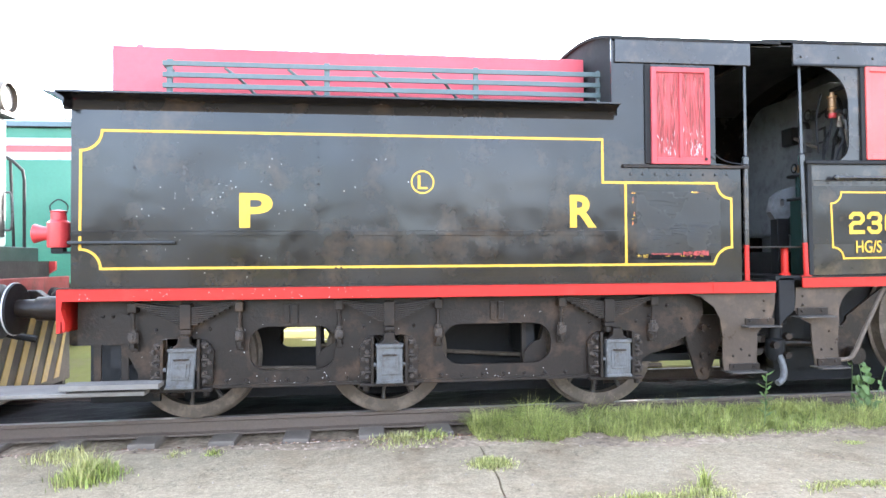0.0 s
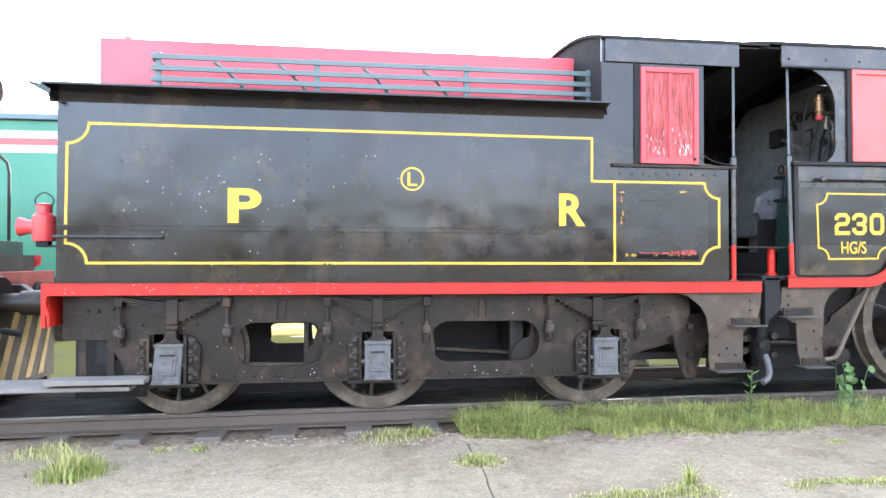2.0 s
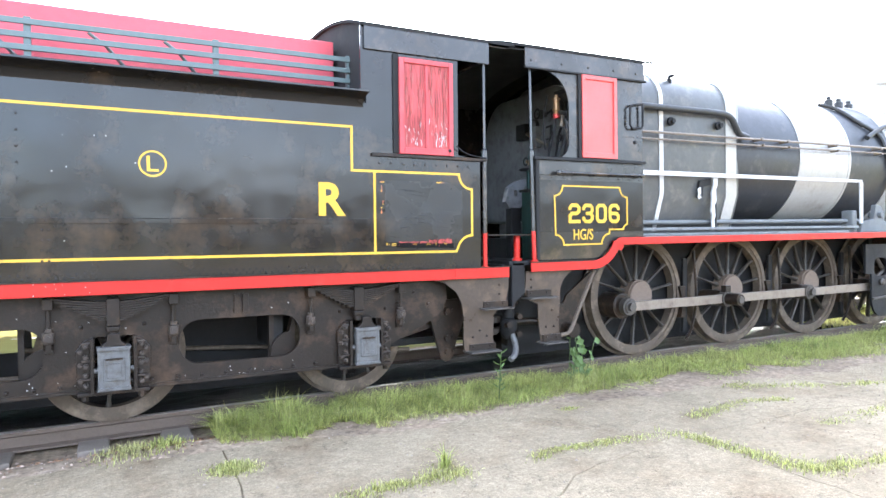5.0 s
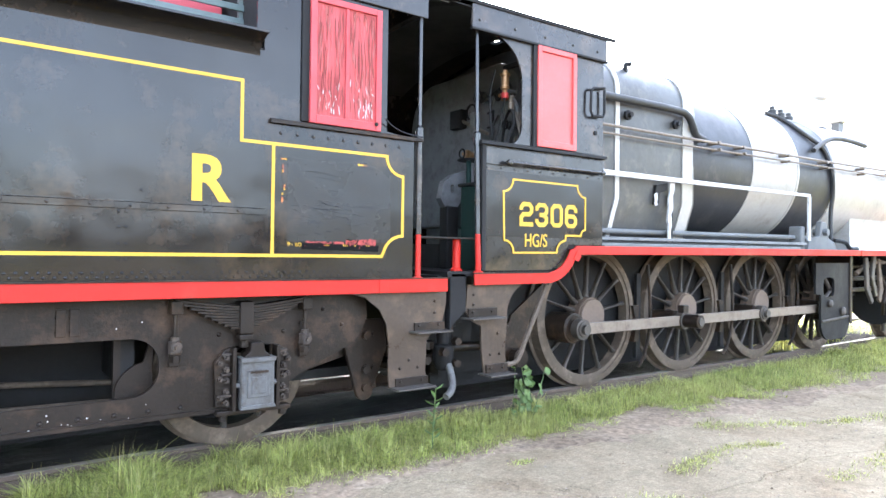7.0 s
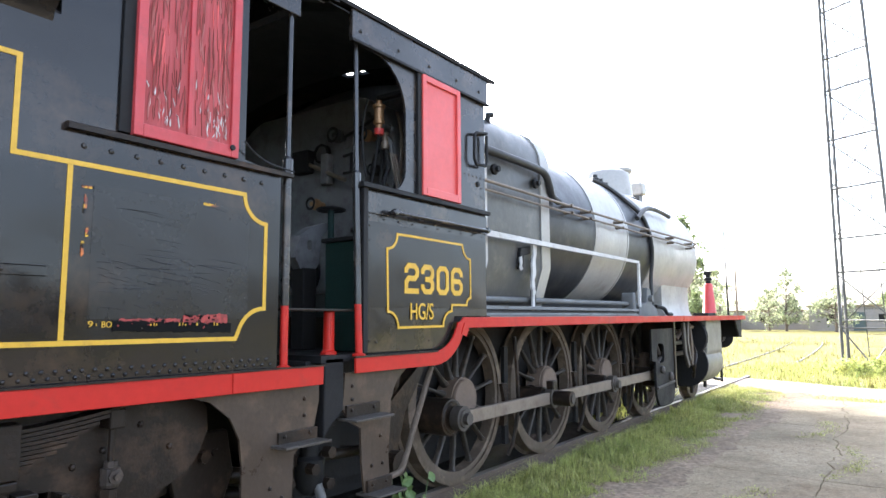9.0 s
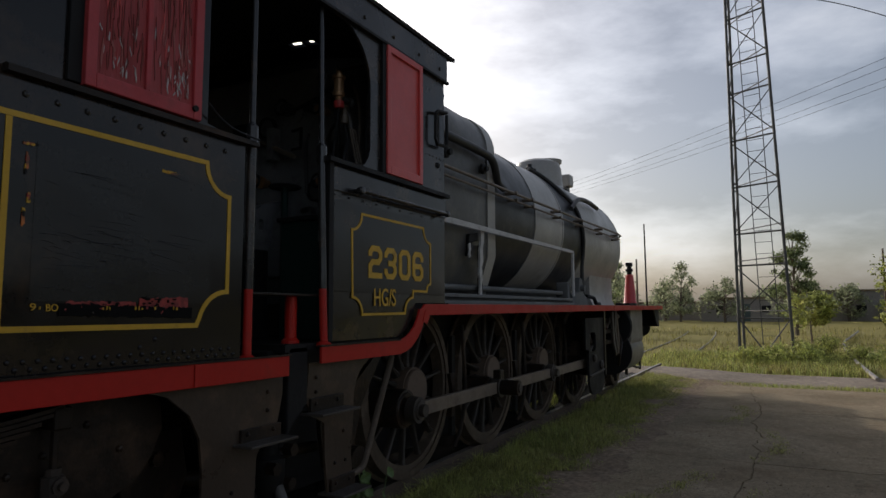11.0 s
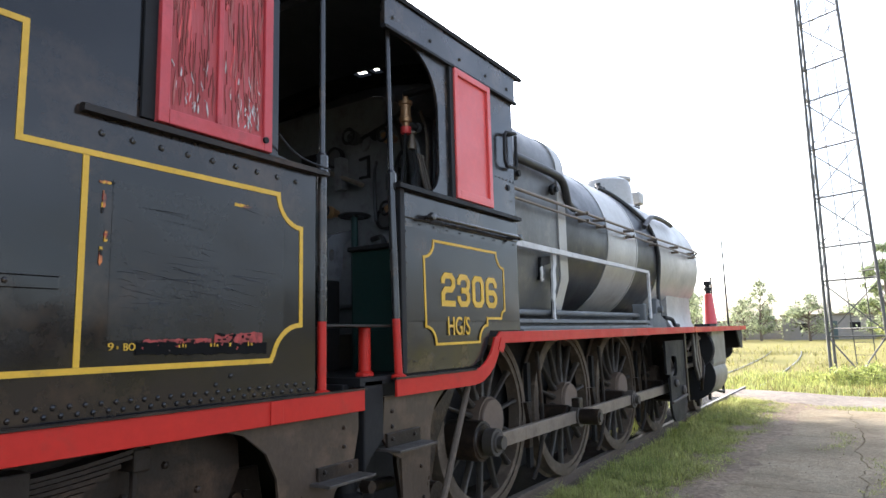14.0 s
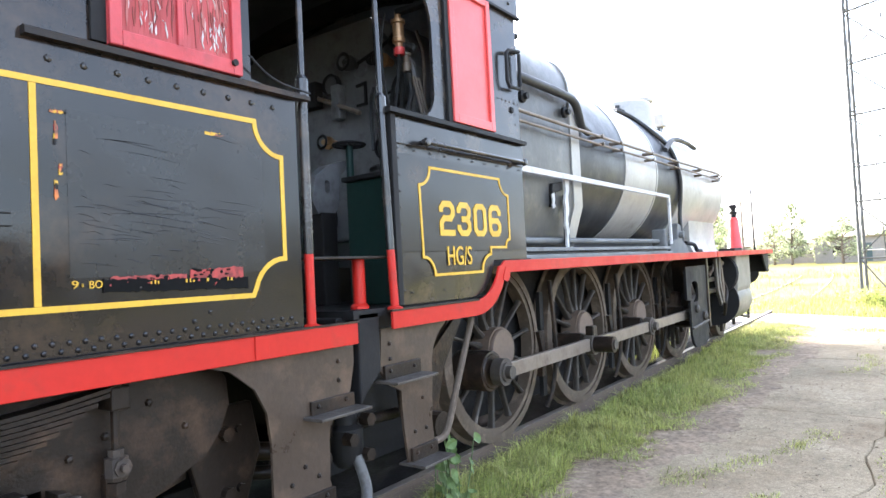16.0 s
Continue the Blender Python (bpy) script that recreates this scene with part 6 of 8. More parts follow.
for x in (7.15, 8.0):
    part("washout_plug", lathe([(0, 0.055), (-0.03, 0.055), (-0.04, 0.03), (-0.07, 0.03), (-0.07, 0)], (x, 0.468, 3.02), "y", 10), DARK, loco)
for x, y in ((11.5, 1.2), (11.85, 1.25), (12.2, 1.3)):
    part("clack_valve", lathe([(-0.05, 0.07), (0.04, 0.07), (0.055, 0.04), (0.10, 0.04), (0.11, 0.0)], (x, y, BZ + RB + 0.0), "z", 10), DARKPIPE, loco)


def hug(x, a, extra=0.06):
    """A point on the boiler's side at angle a above the axis."""
    return (x, CY - (RB + extra) * math.cos(radians(a)), BZ + (RB + extra) * math.sin(radians(a)))


part("hand_rail", pipe(bmesh.new(), [(6.24, 0.40, 2.86), (8.6, 0.395, 2.87), (11.5, 0.39, 2.89), (13.9, 0.385, 2.92), (14.25, 0.40, 2.91), (14.62, 0.62, 2.88), (14.66, 0.66, 2.78)], 0.017, 8), STEEL, loco, "long boiler hand rail", smooth=True)
part("injector_pipe", pipe(bmesh.new(), [(6.24, 0.42, 2.78), (8.6, 0.41, 2.79), (11.5, 0.40, 2.81), (14.2, 0.41, 2.84)], 0.013, 8), STEEL, loco, smooth=True)
for x in (8.75, 9.3, 10.4, 11.5, 12.7, 13.8):
    part("rail_stanchion", rod(bmesh.new(), (x, 0.36, 2.875), (x, 0.52, 2.875), 0.022, seg=8), STEEL, loco)
    part("rail_stanchion", rod(bmesh.new(), (x + 0.04, 0.37, 2.80), (x + 0.04, 0.52, 2.80), 0.018, seg=8), STEEL, loco)
part("ejector_pipe", pipe(bmesh.new(), smooth_path([(6.24, 0.42, 3.17), (7.2, 0.42, 3.175), (7.95, 0.42, 3.175), (8.18, 0.42, 3.14), (8.30, 0.43, 3.03), (8.40, 0.45, 2.94), (8.56, 0.45, 2.90)], 5), 0.042, 10), DARKPIPE, loco, "thick bent ejector pipe", smooth=True)
part("blower_pipe", pipe(bmesh.new(), smooth_path([hug(11.36, 19, 0.05), hug(11.62, 25, 0.07), hug(11.95, 31, 0.09), hug(12.3, 34, 0.10), hug(12.8, 35, 0.10), hug(13.3, 34, 0.08)], 5), 0.036, 10), DARKPIPE, loco, "short bent blower pipe", smooth=True)
part("steam_pipe", pipe(bmesh.new(), smooth_path([hug(10.95, 62, 0.03), hug(11.2, 53, 0.03), hug(11.4, 36, 0.03), hug(11.76, 22, 0.03), hug(11.85, 2, 0.03), hug(11.95, -14, 0.03), (11.95, 0.52, 2.15), (11.92, 0.50, 1.66)], 6), 0.03, 8), DARKPIPE, loco, "curved steam pipe over the boiler", smooth=True)

# frames, wheels and rods
part("main_frame", plate_with_holes([(4.9, 1.34), (4.9, 0.75), (5.6, 0.62), (12.4, 0.62), (13.0, 0.85), (15.9, 0.95), (15.9, 1.55), (5.9, 1.55), (5.6, 1.34)], [], 0.74, 0.78), DARK, loco, "sooty black main frame")
part("main_frame", plate_with_holes([(4.9, 1.34), (4.9, 0.75), (5.6, 0.62), (12.4, 0.62), (13.0, 0.85), (15.9, 0.95), (15.9, 1.55), (5.9, 1.55), (5.6, 1.34)], [], W - 0.78, W - 0.74), DARK, loco)
# dark block added so the underside stays black between the wheels
part("brake_rigging", B(5.0, 11.9, 1.05, 2.0, 0.20, 0.62), DARK, loco)
part("ash_pan", B(5.0, 8.6, CY - 0.6, CY + 0.6, 0.36, 1.6), DARK, loco)
part("boiler_cradle", B(8.6, 12.2, CY - 0.55, CY + 0.55, 0.62, 1.8), DARK, loco)
DW = (6.68, 8.33, 9.98, 11.63)
RD = 0.735
PIN = (-0.45, -0.09)                # crank pins, from the wheel centres
for x in DW:
    for yf, i in ((CY - 0.955, 1), (CY + 0.955, -1)):
        wh = spoked_wheel("wheel", RD, 14, loco, x, yf, i, hub=0.19)
        part("wheel_boss", lathe([(0.0, 0.0), (0.0, 0.10), (0.0, 0.15), (0.0, 0.168), (0.010 * i, 0.176), (0.016 * i, 0.177), (0.10 * i, 0.178), (0.10 * i, 0.0)], (x, yf - 0.068 * i, RAIL + RD), "y", 36), HUB, wh, "broad rusty wheel boss", smooth=True)
        rc = 0.15 if x == DW[0] else 0.10
        part("crank_boss", lathe([(0.0, 0.0), (0.0, rc * 0.82), (0.010 * i, rc * 0.88), (0.012 * i, rc * 0.98), (0.03 * i, rc), (0.29 * i, rc), (0.29 * i, 0.0)], (x + PIN[0], yf - 0.235 * i, RAIL + RD + PIN[1]), "y", 32), GRIME, wh, "black round crank boss", smooth=True)
    part("axle", rod(bmesh.new(), (x, 0.56, RAIL + RD), (x, W - 0.56, RAIL + RD), 0.09), DARK, loco, smooth=True)
PZ = RAIL + RD + PIN[1]
for side, i in ((0.235, 1), (W - 0.235, -1)):
    for k, (x0, x1) in enumerate(zip(DW, DW[1:])):
        a, b = x0 + PIN[0], x1 + PIN[0]
        part("coupling_rod", P([(a, PZ - 0.055), (b, PZ - 0.055), (b, PZ + 0.055), (a, PZ + 0.055)], side, side + 0.05 * i, bevel=0.006), STEEL, loco, "dull steel coupling rod")
    for k, x in enumerate(DW):
        px = x + PIN[0]
        part("rod_bush", lathe([(-0.03 * i, 0.0), (-0.03 * i, 0.07), (-0.015 * i, 0.075), (-0.015 * i, 0.10), (0.065 * i, 0.10), (0.065 * i, 0.0)], (px, side, PZ), "y", 20), SPOKE, loco, smooth=True)
        part("crank_pin", rod(bmesh.new(), (px, side - 0.07 * i, PZ), (px, side + 0.28 * i, PZ), 0.048), SPOKE, loco, smooth=True)
    px = DW[1] + PIN[0]
    cr = part("crank_stub", rod(bmesh.new(), (px, side, PZ), (px, side - 0.20 * i, PZ), 0.074, seg=18), GRIME, loco, "bare main crank pin", smooth=True)
    part("pin_washer", rod(bmesh.new(), (px, side - 0.195 * i, PZ), (px, side - 0.215 * i, PZ), 0.045, seg=16), SPOKE, cr)
    part("oil_cup", B(px - 0.05, px + 0.05, side - 0.02, side + 0.06, PZ + 0.08, PZ + 0.17, bevel=0.01), GRIME, cr)
for x in (7.48, 9.14, 10.8):
    bh = part("brake_hanger", P([(x - 0.02, 1.3), (x + 0.05, 1.3), (x + 0.04, 0.36), (x - 0.03, 0.36)], 0.56, 0.60), DARK, loco)
    part("brake_block", P([(x - 0.12, 0.95), (x - 0.02, 0.95), (x - 0.02, 0.55), (x - 0.1, 0.55), (x - 0.06, 0.75)], 0.53, 0.63), GRIME, bh)
    part("sand_pipe", pipe(bmesh.new(), smooth_path([(x + 0.12, 0.52, 1.4), (x + 0.14, 0.5, 0.8), (x + 0.08, 0.52, 0.42), (x + 0.0, 0.55, 0.26)]), 0.02, 7), GRIME, loco)

# motion plate, cylinder and front gear
part("motion_bracket", P([(11.66, 1.55), (11.74, 1.55), (11.74, 0.54), (11.66, 0.58)], 0.12, 0.74, bevel=0.01), GRIME, loco, "upright slide bar bracket")
part("dust_shield", plate_with_holes([(10.69, 1.42), (11.68, 1.42), (11.69, 0.62)] + arc(11.42, 0.62, 0.27, 0, -90, 6) + arc(11.09, 0.60, 0.25, -90, -180, 6) + [(10.84, 0.98), (10.69, 1.0)], [slot(10.90, 11.22, 0.95, 1.22, 0.09)], 0.14, 0.17), DARK, loco, "black shield plate with openings")
for (a, b, r_) in (((10.94, 0.22, 1.36), (11.59, 0.22, 0.72), 0.03), ((10.89, 0.20, 0.85), (11.64, 0.20, 1.22), 0.025), ((10.84, 0.13, 0.62), (11.62, 0.13, 0.66), 0.018)):
    part("gear_rod", rod(bmesh.new(), a, b, r_, seg=10), SPOKE, loco)
part("gear_eye", lathe([(0.0, 0.05), (-0.03, 0.055), (-0.05, 0.03), (-0.05, 0.0)], (11.06, 0.14, 0.86), "y", 14), SPOKE, loco)
part("gear_eye", lathe([(0.0, 0.06), (-0.03, 0.065), (-0.05, 0.035), (-0.05, 0.0)], (11.44, 0.14, 0.74), "y", 14), SPOKE, loco)
part("gear_link", P([(12.10, 1.50), (12.20, 1.50), (12.26, 1.05), (12.40, 0.85), (12.34, 0.80), (12.16, 1.02)], 0.10, 0.14, bevel=0.008), SPOKE, loco)
part("gear_link", P([(12.45, 1.52), (12.56, 1.52), (12.50, 1.20), (12.62, 0.92), (12.54, 0.90), (12.40, 1.20)], 0.13, 0.17, bevel=0.008), SPOKE, loco)
for z in (0.98, 1.15):
    part("slide_bar", B(12.05, 13.35, 0.28, 0.38, z, z + 0.06, bevel=0.008), GRIME, loco)
part("valve_rod", rod(bmesh.new(), (12.1, 0.35, 1.36), (13.4, 0.35, 1.36), 0.03), GRIME, loco)
part("brace_arm", pipe(bmesh.new(), smooth_path([(12.02, 0.2, 1.25), (12.3, 0.2, 1.36), (12.7, 0.22, 1.42), (13.1, 0.24, 1.42)]), 0.035, 8), TYRE, loco)
part("hanging_link", P([(12.75, 1.48), (12.82, 1.48), (12.95, 1.0), (12.86, 0.80), (12.78, 0.84), (12.82, 1.02)], 0.18, 0.22, bevel=0.006), TYRE, loco)
part("hanging_link", pipe(bmesh.new(), smooth_path([(13.0, 0.25, 1.2), (13.1, 0.2, 1.0), (13.0, 0.2, 0.8), (13.1, 0.25, 0.6)]), 0.028, 8), GRIME, loco)
cyl = part("cylinder", lathe([(0, 0.0), (0, 0.30), (0.03, 0.36), (0.06, 0.37), (1.14, 0.37), (1.17, 0.36), (1.2, 0.28), (1.24, 0.24), (1.25, 0.0)], (13.35, 0.46, 0.80), "x", 32), CYLGREY, loco, "dull silver painted cylinder, darkened for its shade", smooth=True)
part("valve_chest", P([(0.10, 1.55), (0.10, 1.0), (0.20, 0.75), (0.76, 0.75), (0.76, 1.55)], 13.45, 14.5, "x", bevel=0.02), CYLGREY, cyl)
part("cylinder_end", lathe([(-0.02, 0.0), (-0.02, 0.39), (0.02, 0.39)], (13.36, 0.46, 0.80), "x", 28), DARK, cyl)
part("cylinder_end", lathe([(0.0, 0.35), (-0.05, 0.33), (-0.06, 0.0)], (13.34, 0.40, 1.25), "x", 24), DARK, cyl)
part("cylinder", lathe([(0, 0.0), (0, 0.37), (1.2, 0.37), (1.25, 0.0)], (13.35, W - 0.46, 0.80), "x", 24), CYLGREY, loco, smooth=True)
part("drain_cock", rod(bmesh.new(), (13.5, 0.4, 0.30), (13.5, 0.4, 0.5), 0.03), GRIME, loco)
part("drain_cock", rod(bmesh.new(), (14.4, 0.4, 0.32), (14.4, 0.4, 0.5), 0.03), GRIME, loco)
for yf, i in ((CY - 0.955, 1), (CY + 0.955, -1)):
    spoked_wheel("wheel", 0.46, 9, loco, 14.25, yf + 0.01 * i, i, hub=0.11)
part("axle", rod(bmesh.new(), (14.25, 0.5, RAIL + 0.46), (14.25, W - 0.5, RAIL + 0.46), 0.07), DARK, loco)
part("pony_frame", B(13.6, 15.3, 0.72, W - 0.72, 0.62, 0.85), DARK, loco)

# drag box and steps under the cab
part("drag_box", B(4.47, 4.95, 0.35, W - 0.35, 0.75, 1.33), DARK, loco)
part("end_block", B(4.408, 4.655, 0.10, 0.5, 0.95, 1.340, bevel=0.008), DARK, loco, "black block between the footplates")
part("end_post", P([(4.48, 1.36), (4.64, 1.36), (4.64, 1.05), (4.52, 0.95), (4.48, 0.9)], 0.02, 0.10, bevel=0.01), DARK, loco, "black gusset at the cab corner")
so = [(4.66, 1.262), (5.24, 1.262)] + arc(5.35, 1.00, 0.27, 115, 190, 6) + [(5.06, 0.72), (5.08, 0.52), (4.84, 0.52), (4.81, 0.72), (4.80, 0.92), (4.70, 0.97), (4.64, 1.05)]
part("step_plate", P(so[::-1], 0.03, 0.046), BROWNPLATE, loco, "curved grimy step plate")
part("step_plate", P(so[::-1], W - 0.046, W - 0.03), GRIME, loco)
for x0, x1, z in ((4.64, 5.0, 0.985), (4.83, 5.12, 0.515)):
    st = part("step", B(x0 - 0.02, x1 - 0.03, -0.10, 0.08, z, z + 0.014, bevel=0.003), STEPIRON, loco, "worn dark step tread")
    part("step_back", B(x0 + 0.02, x1 - 0.04, 0.012, 0.031, z, z + 0.085, bevel=0.003), GRIME, st)
    part("step_bolts", rivets([(x0 + 0.06, 0.013, z + 0.055), (x1 - 0.1, 0.013, z + 0.055)], 0.013, h=0.9), GRIME, st, kind="stuff")
part("step_bolts", rivets([(4.72, 0.03, 1.10), (4.72, 0.03, 1.18), (4.9, 0.03, 0.68), (5.0, 0.03, 0.68), (4.98, 0.03, 0.85)], 0.013, h=0.9), GRIME, loco, kind="stuff")
part("wheel_guard", plate_with_holes(arc(5.72, 0.86, 0.56, 62, 196, 12) + [(5.22, 0.55), (5.5, 0.55), (5.62, 0.9), (5.98, 1.36)], [slot(5.28, 5.40, 0.86, 1.05)], 0.34, 0.37), GRIME, loco)
part("grab_strut", pipe(bmesh.new(), smooth_path([(5.58, 0.07, 1.24), (5.46, 0.065, 1.02), (5.34, 0.06, 0.80), (5.25, 0.055, 0.635), (5.19, 0.05, 0.585), (5.08, 0.05, 0.575)]), 0.021, 8), TYRE, loco, "dusty bent strut", smooth=True)
inj = part("injector", lathe([(0, 0.05), (0.05, 0.09), (0.2, 0.09), (0.22, 0.06), (0.34, 0.06), (0.36, 0.1), (0.42, 0.1), (0.44, 0.0)], (4.56, 0.22, 0.56), "z", 14), DARK, loco, "green-black injector body", smooth=True)
part("overflow_pipe", pipe(bmesh.new(), smooth_path([(4.56, 0.15, 0.62), (4.57, 0.12, 0.53), (4.56, 0.09, 0.46), (4.52, 0.06, 0.41), (4.46, 0.04, 0.38)]), 0.030, 10), GREYBOX, inj, "grey bent overflow pipe", smooth=True)
part("water_pipe", pipe(bmesh.new(), smooth_path([(4.0, 0.5, 0.75), (4.25, 0.3, 0.72), (4.36, 0.25, 0.85), (4.42, 0.24, 1.02), (4.5, 0.24, 1.05)]), 0.045, 10), GRIME, inj, smooth=True)
part("water_pipe", pipe(bmesh.new(), smooth_path([(4.0, 0.6, 0.62), (4.3, 0.35, 0.6), (4.5, 0.3, 0.66), (4.8, 0.4, 0.7), (5.3, 0.5, 0.66)]), 0.035, 10), GRIME, inj, smooth=True)
part("flange", rod(bmesh.new(), (4.40, 0.26, 0.74), (4.40, 0.26, 0.80), 0.075, seg=8), GRIME, inj)
bm = bmesh.new()
for x, y, z in ((4.62, 0.15, 0.80), (4.5, 0.16, 0.72), (4.62, 0.16, 0.62), (4.35, 0.2, 0.66), (4.52, 0.14, 0.92)):
    rod(bm, (x, y, z), (x, y - 0.06, z), 0.035, seg=6)
part("union_nut", bm, GRIME, inj, kind="stuff")
part("spring_hanger", rod(bmesh.new(), (5.42, 0.3, 0.58), (5.42, 0.22, 0.58), 0.085, seg=14), GRIME, loco)
# ---- things round the engine ----
def signal_lamp(name, at, label, turn=0):
    """A red hand lamp: can, chimney, lens hood, foot and wire handle."""
    x, y, z = at
    th = thing(name, at, label, "lamp")
    part("can", lathe([(0, 0.0), (0, 0.085), (0.02, 0.09), (0.21, 0.09), (0.22, 0.08), (0.235, 0.062), (0.30, 0.06), (0.31, 0.07), (0.325, 0.0)], (x, y, z), "z", 24), REDLAMP, th, smooth=True)
    part("lens_hood", lathe([(-0.07, 0.06), (-0.12, 0.058), (-0.17, 0.075), (-0.19, 0.082), (-0.19, 0.07), (-0.12, 0.045)], (x, y, z + 0.12), "x", 20), REDLAMP, th, smooth=True)
    part("handle", pipe(bmesh.new(), smooth_path([(x - 0.06, y, z + 0.29), (x - 0.07, y, z + 0.36), (x, y, z + 0.41), (x + 0.07, y, z + 0.36), (x + 0.06, y, z + 0.29)]), 0.006, 6), DARK, th)
    part("foot", B(x - 0.05, x + 0.05, y - 0.04, y + 0.04, z - 0.05, z, bevel=0.005), DARK, th)
    return th


signal_lamp("signal_lamp", (-1.90, 0.30, 1.70), "red metal lamp hung behind the tender")
part("lamp_iron", B(-1.95, -1.69, 0.27, 0.33, 1.63, 1.648), DARK, tender)

fl = thing("front_lamp_post", (15.3, 0.55, 1.602), "tapered red post with a black top on the front deck", "post")
part("post_base", B(14.95, 15.55, 0.42, 0.70, 1.602, 1.66, bevel=0.01), DARK, fl)
part("post_cone", lathe([(0, 0.135), (0.02, 0.125), (0.56, 0.08), (0.58, 0.055)], (15.4, 0.50, 1.66), "z", 20), REDLAMP, fl, smooth=True)
part("post_head", lathe([(0, 0.05), (0.06, 0.05), (0.07, 0.075), (0.12, 0.075), (0.13, 0.045), (0.18, 0.045)], (15.4, 0.50, 2.23), "z", 12), DARK, fl)
part("post_cap", B(15.34, 15.46, 0.44, 0.56, 2.40, 2.48, bevel=0.01), DARK, fl)

fs = thing("flag_pole", (15.85, 0.25, 1.602), "thin dark rod standing on the front deck", "pole")
part("pole_shaft", rod(bmesh.new(), (15.85, 0.25, 1.60), (15.85, 0.262, 3.31), 0.019, 0.014, 8), DARK, fs)

# shunting engine behind the tender
sh = thing("diesel_shunter", (-5.5, CY, 0), "green and pale diesel shunter with worn yellow and black chevrons", "locomotive")
part("chevron_plate", B(-2.95, -2.90, 0.15, W - 0.15, 0.18, 1.02), DARK, sh, "black and yellow striped guard plate")
for k in range(9):
    y0 = 0.15 + k * 0.30
    o = [(y0 - 0.09, 0.245), (y0 + 0.04, 0.245), (y0 + 0.43, 1.015), (y0 + 0.30, 1.015)]
    o = [(min(max(a, 0.16), W - 0.16), b) for a, b in o]
    part("chevron_stripe", P(o, -2.897, -2.892, "x"), CHEVYELLOW, sh, "worn yellow stripe")
for k in range(3):
    x0 = -3.0 - 0.35 * k
    part("chevron_stripe", P([(x0 + 0.09, 0.245), (x0 - 0.05, 0.245), (x0 - 0.45, 1.015), (x0 - 0.31, 1.015)], 0.143, 0.148), CHEVYELLOW, sh, "worn yellow stripe")
part("guard_side", B(-5.5, -2.95, 0.15, 0.22, 0.18, 1.02), DARK, sh)
# far guard is an added dark sheet that closes off the lit ground
part("guard_side", B(-5.5, -2.95, W - 0.22, W - 0.15, 0.06, 1.02), DARK, sh)
part("buffer_beam", B(-3.0, -2.92, 0.1, W - 0.1, 1.02, 1.42, bevel=0.01), surface("dull_faded_red", (0.24, 0.055, 0.05), (0.17, 0.04, 0.035), 0.65, grain=25, patch=3, bump=0.15, dirt=(0.06, 0.04, 0.03), dirt_amount=0.4, spec=0.2), sh, "dull faded red buffer beam")
part("draw_hook", P([(-2.92, 1.3), (-2.62, 1.3), (-2.52, 1.22), (-2.52, 1.1), (-2.62, 1.05), (-2.66, 1.12), (-2.92, 1.14)], CY - 0.06, CY + 0.06, bevel=0.01), GRIME, sh)
for yb in (CY - 0.98, CY + 0.98):
    b_ = part("buffer", lathe([(0, 0.15), (0.04, 0.15), (0.05, 0.12), (0.3, 0.11), (0.3, 0.09), (0.42, 0.09)], (-2.92, yb, 1.15), "x", 24), DARK, sh, smooth=True)
    part("buffer_head", lathe([(0.40, 0.0), (0.41, 0.235), (0.44, 0.24), (0.47, 0.2), (0.48, 0.0)], (-2.92, yb, 1.15), "x", 32), GREYBOX, b_, smooth=True)
part("vacuum_hose", pipe(bmesh.new(), smooth_path([(-2.9, 0.85, 1.5), (-2.75, 0.85, 1.45), (-2.72, 0.86, 1.2), (-2.66, 0.9, 0.95), (-2.4, 1.0, 0.85)]), 0.035, 8), DARK, sh)
part("brake_hose", pipe(bmesh.new(), smooth_path([(-3.0, 0.22, 1.40), (-2.85, 0.2, 1.46), (-2.75, 0.2, 1.42), (-2.72, 0.2, 1.36)]), 0.05, 8), surface("faded_orange_rubber", (0.40, 0.17, 0.10), (0.30, 0.12, 0.08), 0.7), sh, "faded orange hose end")
part("platform", B(-9.5, -3.30, 0.05, W - 0.05, 1.60, 1.77, bevel=0.008), GREEN, sh, "dark green platform edge")
part("platform_bracket", P([(-3.3, 1.60), (-2.98, 1.60), (-2.98, 1.50), (-3.2, 1.36)], 0.30, 0.34), REDLAMP, sh)
part("platform_bracket", P([(-3.3, 1.60), (-2.98, 1.60), (-2.98, 1.50), (-3.2, 1.36)], W - 0.34, W - 0.30), REDLAMP, sh)
part("hood", B(-8.5, -3.41, 0.55, W - 0.55, 1.77, 3.25, bevel=0.04), PALEGREEN, sh, "pale green engine hood")
for y0, y1 in ((0.64, 1.19), (1.85, 2.40)):
    gr_ = part("grille", B(-3.415, -3.39, y0, y1, 1.88, 2.44, bevel=0.006), DARK, sh, "black louvred grille")
    for k in range(12):
        part("louvre", B(-3.42, -3.405, y0 + 0.02, y1 - 0.02, 1.91 + k * 0.043, 1.93 + k * 0.043), RACK, gr_)
